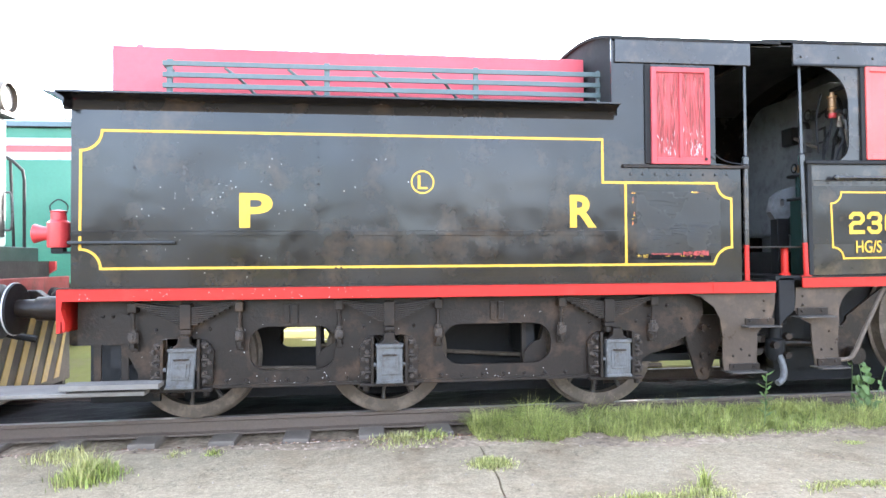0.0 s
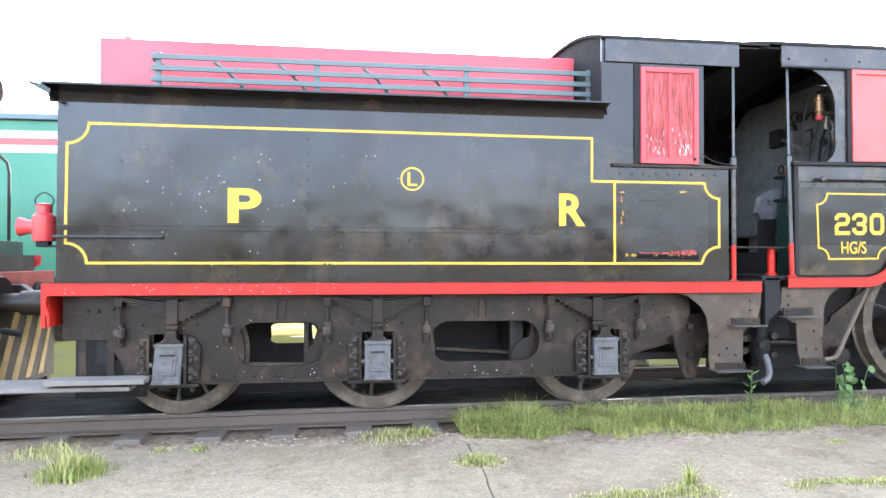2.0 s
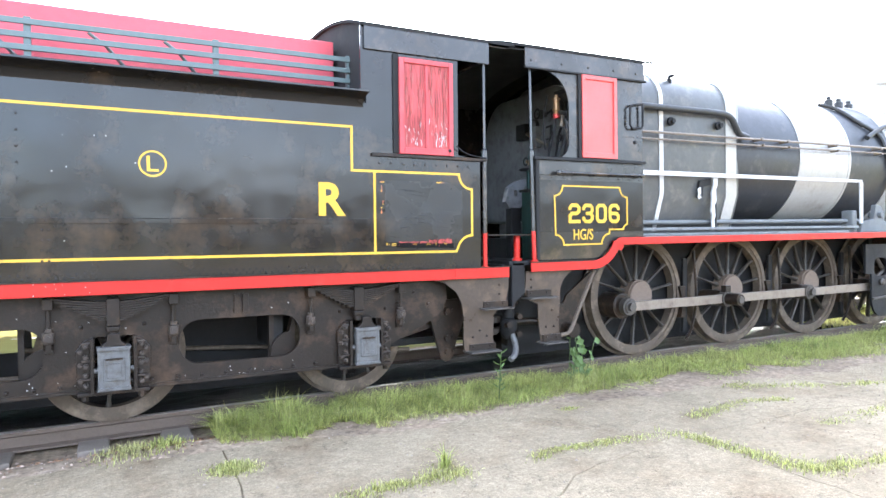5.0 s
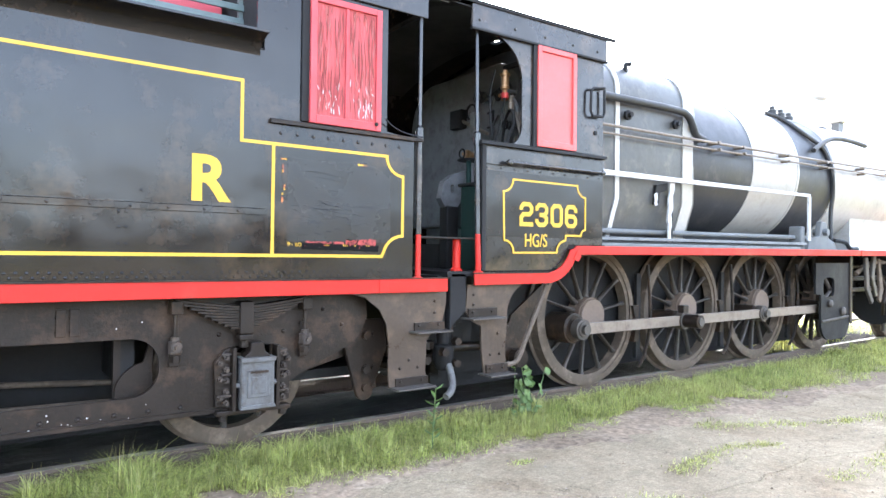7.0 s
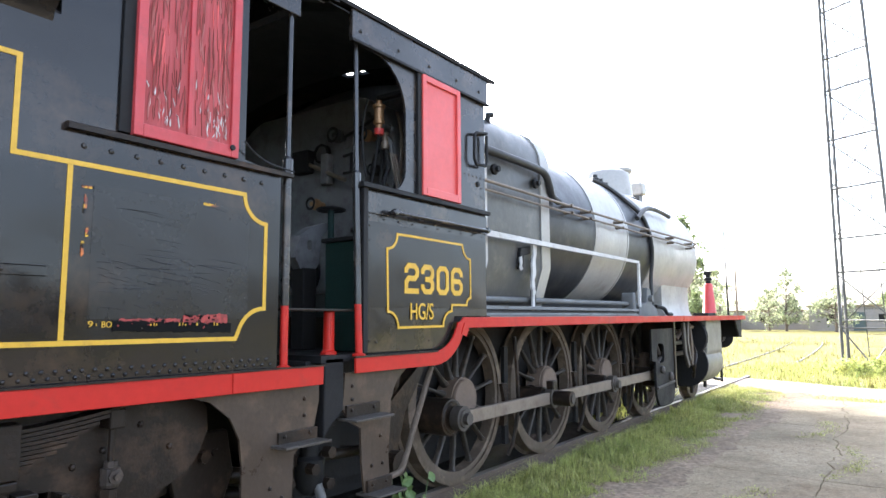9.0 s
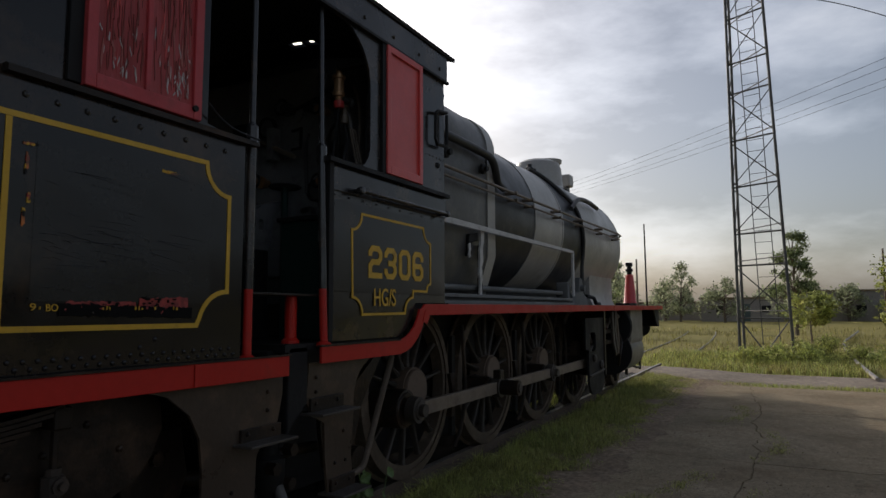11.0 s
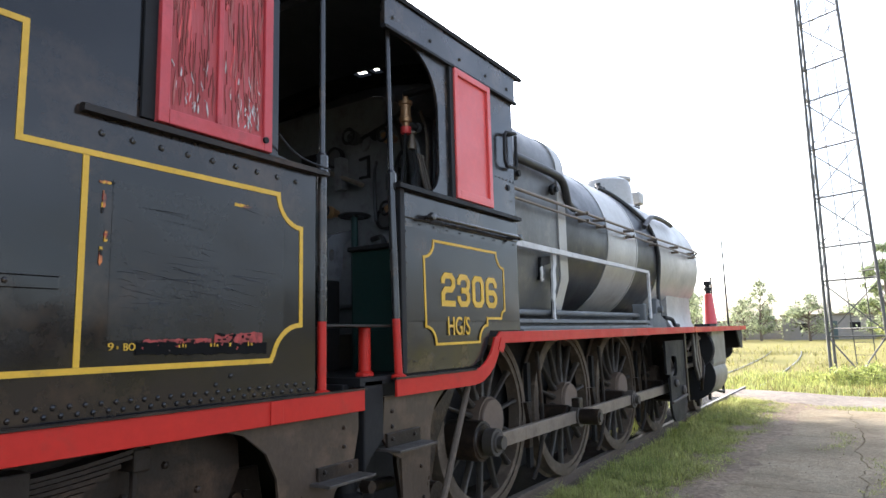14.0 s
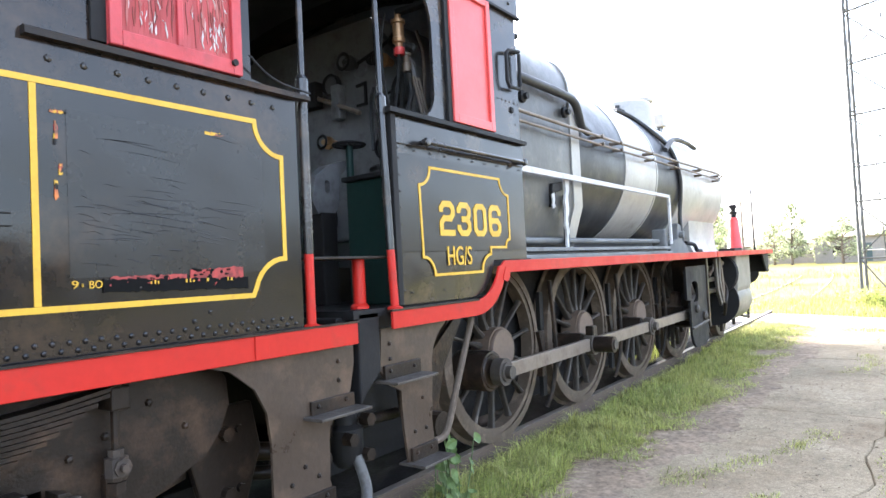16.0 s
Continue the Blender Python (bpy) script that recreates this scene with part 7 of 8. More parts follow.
for yh in (CY - 0.80, CY + 0.80):
    hl = part("headlight", lathe([(0, 0.0), (0, 0.16), (0.2, 0.17), (0.22, 0.13), (0.18, 0.0)], (-3.55, yh, 3.46), "x", 24), GREYBOX, sh, "round chromed headlight", smooth=True)
    part("headlight_rim", lathe([(0.18, 0.16), (0.18, 0.19), (0.26, 0.19), (0.26, 0.165)], (-3.55, yh, 3.46), "x", 24), STEEL, hl)
    part("headlight_glass", lathe([(0.20, 0.16), (0.215, 0.08), (0.22, 0.0)], (-3.55, yh, 3.46), "x", 24), WHITE, hl, "milky headlight glass")
    part("headlight_bracket", B(-3.6, -3.30, yh - 0.18, yh + 0.18, 3.25, 3.29), DARK, sh)
for yr in (0.10, W - 0.10):
    hr_ = part("hand_rail", pipe(bmesh.new(), [(-5.6, yr, 3.30), (-3.95, yr, 3.05), (-3.58, yr, 2.84), (-3.46, yr, 2.72), (-3.44, yr, 2.60), (-3.44, yr, 1.77)], 0.02, 8), DARK, sh, "dark bent hand rail")
    part("rail_stanchion", rod(bmesh.new(), (-3.60, yr, 2.84), (-3.56, yr, 1.77), 0.018, seg=8), DARK, hr_)
part("grab_loop", pipe(bmesh.new(), smooth_path([(-3.41, 2.44, 2.4), (-3.34, 2.44, 2.36), (-3.34, 2.44, 2.0), (-3.41, 2.44, 1.96)]), 0.014, 6), GREYBOX, sh)
part("radiator_pipe", rod(bmesh.new(), (-3.9, 0.3, 1.80), (-3.35, 0.3, 1.82), 0.022), STEEL, sh)
part("body_frame", B(-9.3, -3.0, 0.45, W - 0.45, 0.20, 1.60), DARK, sh)
for x in (-4.6, -6.8):
    for yf, i in ((CY - 0.97, 1), (CY + 0.97, -1)):
        w_ = part("wheel", lathe([(0, 0), (0, 0.54), (0.13 * i, 0.54), (0.14 * i, 0.57), (0.15 * i, 0)], (x, yf, RAIL + 0.54), "y", 40), GRIME, sh, smooth=True)

# coaches on the far track
def coach(x0, x1, wheels, boxes, label):
    co = thing("railway_coach", ((x0 + x1) / 2, 7.5, 0), label, "coach", "coaches on the far track")
    for z0, z1, m, lab in ((1.25, 3.33, COACHGREEN, "green lower side"), (3.333, 3.458, WHITE, "white band"), (3.461, 3.572, REDLAMP, "red band"), (3.575, 3.70, WHITE, "white band"), (3.703, 3.87, COACHGREEN, "green cant rail")):
        part("side_panel", B(x0, x1, 6.1, 8.9, z0, z1), m, co, lab)
    part("roof", P([(6.05, 3.89), (8.95, 3.89), (8.9, 3.98), (8.4, 4.12), (7.5, 4.18), (6.6, 4.12), (6.1, 3.98)], x0 - 0.05, x1 + 0.05, "x"), RACK, co, "dark curved roof")
    part("gutter", B(x0, x1, 6.04, 6.09, 3.872, 3.888), DARK, co)
    part("underframe", B(x0, x1, 6.4, 8.6, 0.95, 1.25), DARK, co)
    for p, q in boxes:
        part("battery_box", B(p, q, 6.3, 7.2, 0.30, 0.95), DARK, co)
    for x in wheels:
        part("wheel", lathe([(0, 0), (0, 0.46), (0.14, 0.46), (0.15, 0)], (x, 6.6, RAIL + 0.46), "y", 28), GRIME, co)
        part("bogie_frame", B(x - 0.7, x + 0.7, 6.5, 6.58, 0.5, 0.95), DARK, co)
    return co


# the first coach runs on unseen behind the tender to shade the shunter
co = coach(-17.6, 2.6, (-14.5, -12.0, -6.8, -4.3), ((-10.6, -8.0),), "green railway coach with a red and white waist band")
part("gutter_pipe", pipe(bmesh.new(), [(-4.3, 6.05, 4.02), (-3.8, 6.03, 3.99), (-3.7, 6.03, 3.7)], 0.03, 6), WHITE, co)
# second coach is unseen, added to keep sun off the ground behind the engine
coach(3.2, 13.0, (4.6, 6.6, 9.8, 11.8), ((7.4, 9.0),), "unseen coach added to darken the gaps under the engine")
for s in (-1, 1):
    rail(-40, 18.9, 7.5 + s * (GAUGE / 2 + 0.035), "rusty brown rail half sunk in grass")

# lattice mast
mast = thing("lattice_mast", (26.6, -1.6, 0), "tall slender galvanised lattice radio mast with a ladder", "mast")
FEET = [Vector((26.75, -0.72, 0)), Vector((25.85, -2.55, 0)), Vector((28.3, -0.80, 0))]
HEAD = Vector((26.933, -1.507, 0))
TALL = 34.0


def mast_at(k, z):
    c = Vector((HEAD.x, HEAD.y, 0))
    f = 0.896 * (1 - 0.724 * z / TALL)
    return Vector((c.x + (FEET[k].x - c.x) * f, c.y - 0.018 + 0.0133 * z + (FEET[k].y - c.y) * f, z))


for k in range(3):
    part("mast_leg", rod(bmesh.new(), mast_at(k, -0.1), mast_at(k, TALL), 0.050, 0.042, 8), GALV, mast)
FLOORS = [(1.2, True), (3.0, False)] + [(3.0 + 6.1 * j + d, x) for j in range(5) for d, x in ((1.1, True), (2.75, True), (4.4, True), (6.1, False))]
for (z, crossed), (up, _) in zip(FLOORS, FLOORS[1:]):
    part("mast_strut", rod(bmesh.new(), mast_at(0, z), mast_at(1, z), 0.030, seg=6), GALV, mast)
    for a_, b_ in ((1, 2), (2, 0)):
        part("mast_strut", rod(bmesh.new(), mast_at(a_, z + 0.25), mast_at(b_, z + 0.25), 0.020, seg=5), GALV, mast)
    if crossed:
        part("mast_brace", rod(bmesh.new(), mast_at(0, up - 0.06), mast_at(1, z + 0.12), 0.022, seg=5), GALV, mast)
        part("mast_brace", rod(bmesh.new(), mast_at(0, z + 0.06), mast_at(1, up - 0.12), 0.018, seg=5), GALV, mast)
    part("mast_brace", rod(bmesh.new(), mast_at(0, z), mast_at(2, up), 0.018, seg=5), GALV, mast)
mid = (mast_at(0, 0.05) + mast_at(1, 0.05)) / 2
for k in (0, 1):
    part("mast_brace", rod(bmesh.new(), mast_at(k, 1.2), mid, 0.026, seg=5), GALV, mast)
la, lb = Vector((26.7, -2.08, 0)), Vector((26.85, -1.55, 0))
for q in (la, lb):
    part("ladder_rail", rod(bmesh.new(), q + Vector((0, 0, 0.3)), q + Vector((0.05, 0.6, 20.0)), 0.016, seg=5), GALV, mast)
for k in range(48):
    z = 0.6 + 0.40 * k
    part("ladder_rung", rod(bmesh.new(), la + Vector((0.05 * z / 20, 0.03 * z, z)), lb + Vector((0.05 * z / 20, 0.03 * z, z)), 0.011, seg=4), GALV, mast)

# far walls and sheds, poles and wires
for x, y, w, h, lab in ((88, 2.5, 9, 2.6, "low pale flat-roofed shed far off"), (92, -14, 16, 3.4, "far brick shed among trees"), (95, 22, 30, 2.2, "long low far brick wall")):
    b_ = thing("shed", (x, y, 0), lab, "shed")
    part("wall", B(x, x + 5, y - w / 2, y + w / 2, -0.1, h), BRICK, b_)
    part("roof", B(x - 0.2, x + 5.2, y - w / 2 - 0.2, y + w / 2 + 0.2, h, h + 0.22), CONCRETE, b_)
    part("door", B(x - 0.03, x + 0.02, y - 1.0, y + 0.2, 0.0, 2.0), RACK, b_)
    for q in (-0.3, 0.25):
        part("window", B(x - 0.03, x + 0.02, y + q * w - 0.5, y + q * w + 0.5, 1.0, 1.8), DARK, b_)
for x, y, h in ((70, 11, 6.5), (75, -10.5, 7.0), (86, -15, 7.5), (60, 16, 6.0)):
    tagged(part("utility_pole", rod(bmesh.new(), (x, y, -0.1), (x, y, h), 0.12, 0.08, 8), BARK), "thin wooden utility pole in the field", "pole", "utility poles")
WIRES = [((41.2, -6.9), (56.5, 7.3)), ((41.9, -7.5), (57.2, 6.7)), ((45.0, -7.3), (53.7, 1.1)), ((45.6, -7.9), (54.3, 0.5))]
for k, ((ax, ay), (bx, by)) in enumerate(WIRES):
    u = Vector((bx - ax, by - ay, 0)).normalized()
    run = [(ax + u.x * q, ay + u.y * q, 14.0 + 0.0006 * (q - 12) ** 2 - 0.09 * (k % 2)) for q in range(-48, 73, 6)]
    tagged(part("overhead_wire", pipe(bmesh.new(), run, 0.012, 4), DARK), "thin overhead wire high across the sky", "wire", "overhead wires")
for px_, py_ in ((9.5, -42.0), (93.0, 42.5)):
    tagged(part("utility_pole", rod(bmesh.new(), (px_, py_, -0.1), (px_, py_, 16.4), 0.2, 0.13, 8), GALV), "tall steel line pole", "pole", "utility poles")
stay = [(26.95, -1.75, 12.72), (26.97, -3.33, 12.23), (26.98, -5.34, 11.25), (26.99, -9.0, 8.9), (27.0, -14.0, 5.0), (27.0, -19.5, 0.0)]
tagged(part("guy_wire", pipe(bmesh.new(), smooth_path(stay, 4), 0.016, 5), DARK), "slack guy wire running down from the mast", "wire", "overhead wires")

# old rails in the field beyond the path
for y0, bend in ((CY - 0.87, 0.0), (CY + 0.87, 0.0)):
    pts = [(19.9 + k * 2.0, y0 + 0.0015 * (k * 2.0) ** 2, -0.055) for k in range(16)]
    tagged(part("field_rail", pipe(bmesh.new(), pts, 0.03, 6), RAILTOP), "old rail half sunk in the field grass", "rail", "rails", "structure")
pts = smooth_path([(18.5, -3.95, 0.03), (21.2, -3.96, 0.03), (25.7, -4.0, 0.03), (28.5, -4.07, 0.03), (36.0, -4.5, 0.03), (42, -5.2, 0.03), (51.5, -6.3, 0.03)])
tagged(part("field_rail", pipe(bmesh.new(), pts, 0.05, 6), RAILTOP), "bent old rail lying in the field", "rail", "rails", "structure")
# ---- plants ----
rng = np.random.default_rng(5)


def blades(spots, h, w, name, mat, lean=0.45, bend=0.35):
    """Grass: each blade a bent tapered strip. spots: n x 3 roots; h: n heights."""
    n = len(spots)
    a = rng.uniform(0, 2 * np.pi, n)
    d = np.stack([np.cos(a), np.sin(a), 0 * a], 1)
    side = np.stack([-np.sin(a), np.cos(a), 0 * a], 1)
    tilt = rng.uniform(0, lean, n)[:, None]
    h = np.asarray(h)[:, None]
    up = np.array([[0, 0, 1.0]])
    w = (w * rng.uniform(0.6, 1.3, n))[:, None]
    mid = spots + up * h * 0.55 + d * h * tilt * 0.35
    tip = spots + up * h * (1 - 0.35 * tilt) + d * h * (tilt * 0.8 + bend * tilt)
    v = np.stack([spots - side * w, spots + side * w, mid + side * w * 0.75, mid - side * w * 0.75, tip], 1).reshape(-1, 3)
    k = np.arange(n)[:, None] * 5
    me = bpy.data.meshes.new(name)
    me.vertices.add(n * 5)
    me.vertices.foreach_set("co", v.ravel())
    loops = np.concatenate([k + np.array([[0, 1, 2, 3]]), k + np.array([[3, 2, 4]])], 1).ravel()
    me.loops.add(len(loops))
    me.loops.foreach_set("vertex_index", loops.astype(np.int32))
    me.polygons.add(2 * n)
    starts = np.stack([np.arange(n) * 7, np.arange(n) * 7 + 4], 1).ravel()
    me.polygons.foreach_set("loop_start", starts.astype(np.int32))
    me.polygons.foreach_set("loop_total", np.tile([4, 3], n).astype(np.int32))
    me.update(calc_edges=True)
    me.materials.append(mat)
    return new(name, me)


def nz(x, y, s, seed):
    return np.array([noise.noise((p * s, q * s, seed)) for p, q in zip(x, y)])


def strip(n, x0, x1, ylo, yhi, keep):
    x = rng.uniform(x0, x1, n)
    f = rng.uniform(0, 1, n)
    y = ylo(x) + (yhi(x) - ylo(x)) * f
    k = keep(x, y, f)
    return x[k], y[k], f[k]


# thick strip along the near rail
def near_edge(x):
    return np.interp(x, [1.4, 2.0, 2.6, 3.5, 4.8, 6.3, 8.0, 9.5, 12.0, 15.4, 16.8], [-0.02, -0.30, -0.46, -0.48, -0.42, -0.58, -0.72, -0.85, -0.88, -0.85, -0.9])


x, y, f = strip(125000, 1.64, 16.9, near_edge, lambda x: 0.50 + 0 * x, lambda x, y, f: (f > 0.10 + 0.25 * rng.uniform(0, 1, len(f))) & (nz(x, y, 1.7, 3) + 0.7 * f + 0.35 * nz(x, y, 6, 8) > -0.10) & (rng.uniform(0, 1, len(f)) < np.interp(x, [1.5, 2, 8, 17], [1, 1, 0.75, 0.6])))
hh = (0.028 + 0.088 * np.clip(f * 1.5, 0, 1)) * np.clip(1 + 0.75 * nz(x, y, 2.5, 11) + 0.5 * nz(x, y, 9.0, 19), 0.25, 2) * rng.uniform(0.6, 1.35, len(x)) * np.interp(x, [1.5, 2.0, 4.2, 6, 17], [1.35, 1.3, 1.15, 1.0, 0.9])
lift_ = np.array([bank(p, q) for p, q in zip(x, y)])
g_ = blades(np.stack([x, y, lift_ - 0.03], 1), hh * 1.12, 0.0036, "grass", GRASS, lean=1.25, bend=0.55)
tagged(g_, "green grass strip growing along the rail", "grass", kind="stuff")
k = rng.uniform(0, 1, len(x)) < 0.42
g_ = blades(np.stack([x[k], y[k], lift_[k] - 0.03], 1), hh[k] * rng.uniform(0.5, 1.5, k.sum()), 0.0028, "dry_grass", STRAW, lean=1.0, bend=0.5)
tagged(g_, "pale seeding grass stalks among the green", "grass", kind="stuff")


def tuft(x, y, n, r, h, mat, label, dry=False, sx=1.0):
    q = rng.normal(0, 1, (n, 2)) * r
    s = np.stack([x + q[:, 0] * sx, y + q[:, 1], 0 * q[:, 0] - 0.02], 1)
    dd = np.sqrt((q ** 2).sum(1)) / r
    o = blades(s, h * np.clip(1.25 - 0.3 * dd, 0.3, 1.3) * rng.uniform(0.5, 1.2, n), 0.0042, "weed_tuft", mat, lean=0.8)
    return tagged(o, label, "weed", "weeds in the yard", "stuff")


tuft(-1.31, -0.60, 800, 0.11, 0.16, GRASS, "green weed tuft at the edge of the concrete")
tuft(-1.33, -0.58, 260, 0.10, 0.26, STRAW, "thin seeding stalks among the green weeds")
tuft(-1.75, -0.05, 350, 0.12, 0.11, STRAW, "dry straw tuft beside the track")
tuft(-0.55, -0.1, 120, 0.05, 0.07, GRASS, "small green tuft beside the track")
tuft(-0.85, -0.08, 120, 0.07, 0.06, STRAW, "small dry tuft beside the track")
tuft(0.95, 0.05, 500, 0.13, 0.09, STRAW, "straggly dry grass by the sleepers")
tuft(1.25, 0.12, 300, 0.10, 0.09, GRASS, "straggly grass by the sleepers")
tuft(1.62, -0.71, 900, 0.085, 0.07, STRAW, "flat grass tuft in a concrete crack", sx=1.2)
tuft(1.62, -0.71, 500, 0.07, 0.07, GRASS, "flat grass tuft in a concrete crack", sx=1.2)
tuft(2.95, -1.42, 70, 0.018, 0.19, GRASS, "single upright weed in the concrete")
tuft(2.93, -1.42, 260, 0.08, 0.05, STRAW, "dry flat grass round an upright weed", sx=1.6)
tuft(4.68, -0.62, 500, 0.05, 0.035, GRASS, "flat grass patch on the concrete", sx=2.0)


def band(pts, n, width, h, mat, label):
    """Low grass growing along a crack through pts."""
    way = np.array([[p.x, p.y] for p in smooth_path([(a_, b_, 0) for a_, b_ in pts], 8)])
    k = rng.integers(0, len(way) - 1, n)
    f = rng.uniform(0, 1, n)[:, None]
    q = way[k] * (1 - f) + way[k + 1] * f
    wide = width * (0.55 + 0.9 * np.abs(nz(q[:, 0], q[:, 1], 3.0, 17)))
    q = q + rng.normal(0, 1, (n, 2)) * wide[:, None]
    tall = h * rng.uniform(0.4, 1.25, n) * (1 + 0.8 * nz(q[:, 0], q[:, 1], 4.0, 23))
    o = blades(np.stack([q[:, 0], q[:, 1], 0 * tall - 0.008], 1), np.clip(tall, 0.012, 1), 0.0036, "crack_grass", mat, lean=1.1)
    return tagged(o, label, "grass", "weeds in the yard", "stuff")


CRACKS = (([(4.95, -1.70), (5.02, -2.05), (5.04, -2.34), (5.08, -2.59), (5.17, -2.74), (5.43, -2.78), (5.8, -2.85), (6.2, -2.9)], 5200, 0.055, 0.055),
          ([(5.43, -1.39), (5.82, -1.32), (6.29, -1.26), (6.71, -1.42)], 2600, 0.05, 0.04),
          ([(3.60, -1.60), (3.85, -1.50), (4.1, -1.55), (4.42, -1.57), (4.92, -1.63)], 2800, 0.05, 0.04),
          ([(6.68, -0.78), (7.0, -0.92), (7.56, -1.23)], 1800, 0.07, 0.04), ([(7.68, -1.28), (8.1, -1.44), (8.6, -1.5)], 1400, 0.05, 0.035),
          ([(2.15, -1.62), (2.6, -1.56), (3.05, -1.60)], 2400, 0.055, 0.05), ([(9.3, -2.0), (10.2, -2.2), (11.3, -2.0)], 2200, 0.06, 0.04),
          ([(11.6, -1.5), (12.5, -1.7), (13.4, -1.6)], 1600, 0.08, 0.04), ([(6.2, -2.08), (6.6, -2.10), (7.2, -2.06), (8.1, -2.0)], 1700, 0.05, 0.035))
for pts, n, wide, h in CRACKS:
    band(pts, int(n * 0.15), wide * 1.15, h * 0.85, GRASS, "low green grass growing along a concrete crack")
    band(pts, int(n * 0.28), wide * 1.5, h * 0.8, STRAW, "low dry grass growing along a concrete crack")

# sunlit weeds between the rails under the front of the engine
x, y = rng.uniform(11.2, 16.6, 9000), rng.uniform(0.95, 3.4, 9000)
k = nz(x, y, 0.9, 31) > -0.15
x, y = x[k], y[k]
o = blades(np.stack([x, y, 0 * x], 1), rng.uniform(0.08, 0.26, len(x)), 0.006, "track_weeds", GRASS, lean=0.8)
tagged(o, "yellow-green weeds growing between the rails", "weed", kind="stuff")

# sunlit grass on the siding beyond the tender
x, y = rng.uniform(-3.0, 2.0, 5000), rng.uniform(8.9, 15.0, 5000)
o = blades(np.stack([x, y, 0 * x + 0.11], 1), rng.uniform(0.05, 0.18, len(x)), 0.008, "siding_grass", GRASS, lean=0.9)
tagged(o, "sunlit yellow-green grass on the siding", "grass", kind="stuff")

# tall weeds by the rail and round leaves by the step
def leaf(bm, c, d, up, l, w):
    c, d, up = Vector(c), Vector(d).normalized(), Vector(up)
    s = d.cross(up).normalized()
    n = s.cross(d).normalized()
    ring = []
    for a, b, h in ((0, 0, 0), (0.25, 0.75, 0.06), (0.5, 1.0, 0.08), (0.78, 0.7, 0.03), (1.0, 0.0, -0.06)):
        ring.append([bm.verts.new(c + d * a * l + s * q * b * w / 2 + n * (h - 0.10 * abs(q)) * l * -1) for q in ((-1, 0, 1) if b else (0,))])
    for p, q in zip(ring, ring[1:]):
        if len(p) == 1:
            bm.faces.new((p[0], q[0], q[1])), bm.faces.new((p[0], q[1], q[2]))
        elif len(q) == 1:
            bm.faces.new((p[0], p[1], q[0])), bm.faces.new((p[1], p[2], q[0]))
        else:
            bm.faces.new((p[0], p[1], q[1], q[0])), bm.faces.new((p[1], p[2], q[2], q[1]))


vine = thing("leafy_weed", (5.52, 0.22, 0), "round-leaved green creeper beside the cab step", "weed")
rv = random.Random(8)
for k in range(8):
    x0, y0 = 5.52 + rv.uniform(-0.16, 0.14), 0.20 + rv.uniform(-0.08, 0.12)
    top = rv.uniform(0.20, 0.58)
    lean_ = rv.uniform(-0.1, 0.15)
    pts = smooth_path([(x0, y0, -0.03), (x0 + lean_ * 0.4, y0 - 0.03, top * 0.5), (x0 + lean_, y0 - 0.02, top)], 4)
    part("stem", pipe(bmesh.new(), pts, 0.004, 5), BROADLEAF, vine)
    for j in range(5):
        q = pts[min(len(pts) - 1, 2 + int(j * len(pts) / 6))]
        t = rv.uniform(0, 6.28)
        bm = bmesh.new()
        leaf(bm, q, (math.cos(t), -0.25 + 0.3 * math.sin(t), rv.uniform(-0.5, 0.6)), (0.15, -1.0, 0.5), rv.uniform(0.06, 0.095), rv.uniform(0.055, 0.085))
        part("leaf", bm, BROADLEAF, vine)

thistle = thing("tall_weed", (4.35, -0.12, 0), "tall spindly green weed beside the track", "weed")
part("stem", pipe(bmesh.new(), smooth_path([(4.23, -0.10, -0.03), (4.24, -0.11, 0.25), (4.25, -0.12, 0.50)]), 0.005, 5), BROADLEAF, thistle)
for j in range(14):
    z = 0.12 + j * 0.028
    t = j * 2.4
    bm = bmesh.new()
    leaf(bm, (4.235 + 0.03 * z, -0.11, z), (math.cos(t), math.sin(t), 0.5), (0, 0, 1), 0.085, 0.028)
    part("leaf", bm, BROADLEAF, thistle)

# field grass beyond the path, thinning with distance
x = 20.2 + 40 * rng.uniform(0, 1, 26000) ** 2.0
y = rng.uniform(-0.62, 0.42, 26000) * (x + 2)
k = nz(x, y, 0.35, 2) + 0.5 * nz(x, y, 1.4, 6) > -0.15
x, y = x[k], y[k]
o = blades(np.stack([x, y, 0 * x - 0.08], 1), rng.uniform(0.10, 0.24, len(x)) * (1 + 0.02 * (x - 20)), 0.012, "field_grass", FIELDSTRAW, lean=0.7)
tagged(o, "dry yellow grass in the open field", "grass", kind="stuff")
x = rng.uniform(16.6, 17.2, 3500)
y = rng.uniform(-9, 0.3, 3500)
o = blades(np.stack([x, y, 0 * x - 0.06], 1), rng.uniform(0.05, 0.10, 3500), 0.005, "verge_grass", GRASS)
tagged(o, "thin grass between the concrete and the path", "grass", kind="stuff")
x, y = rng.uniform(19.7, 27.5, 16000), rng.uniform(-9, 1.8, 16000)
k = (nz(x, y, 0.8, 4) - 0.06 * np.abs(x - 23) + 0.4 > 0) & ((x - 19.6) > 0.3 * nz(x, y, 1.2, 9))
x, y = x[k], y[k]
o = blades(np.stack([x, y, 0 * x - 0.08], 1), rng.uniform(0.08, 0.26, len(x)), 0.010, "verge_grass", GRASS, lean=0.8)
tagged(o, "green verge grass round the mast foot", "grass", kind="stuff")


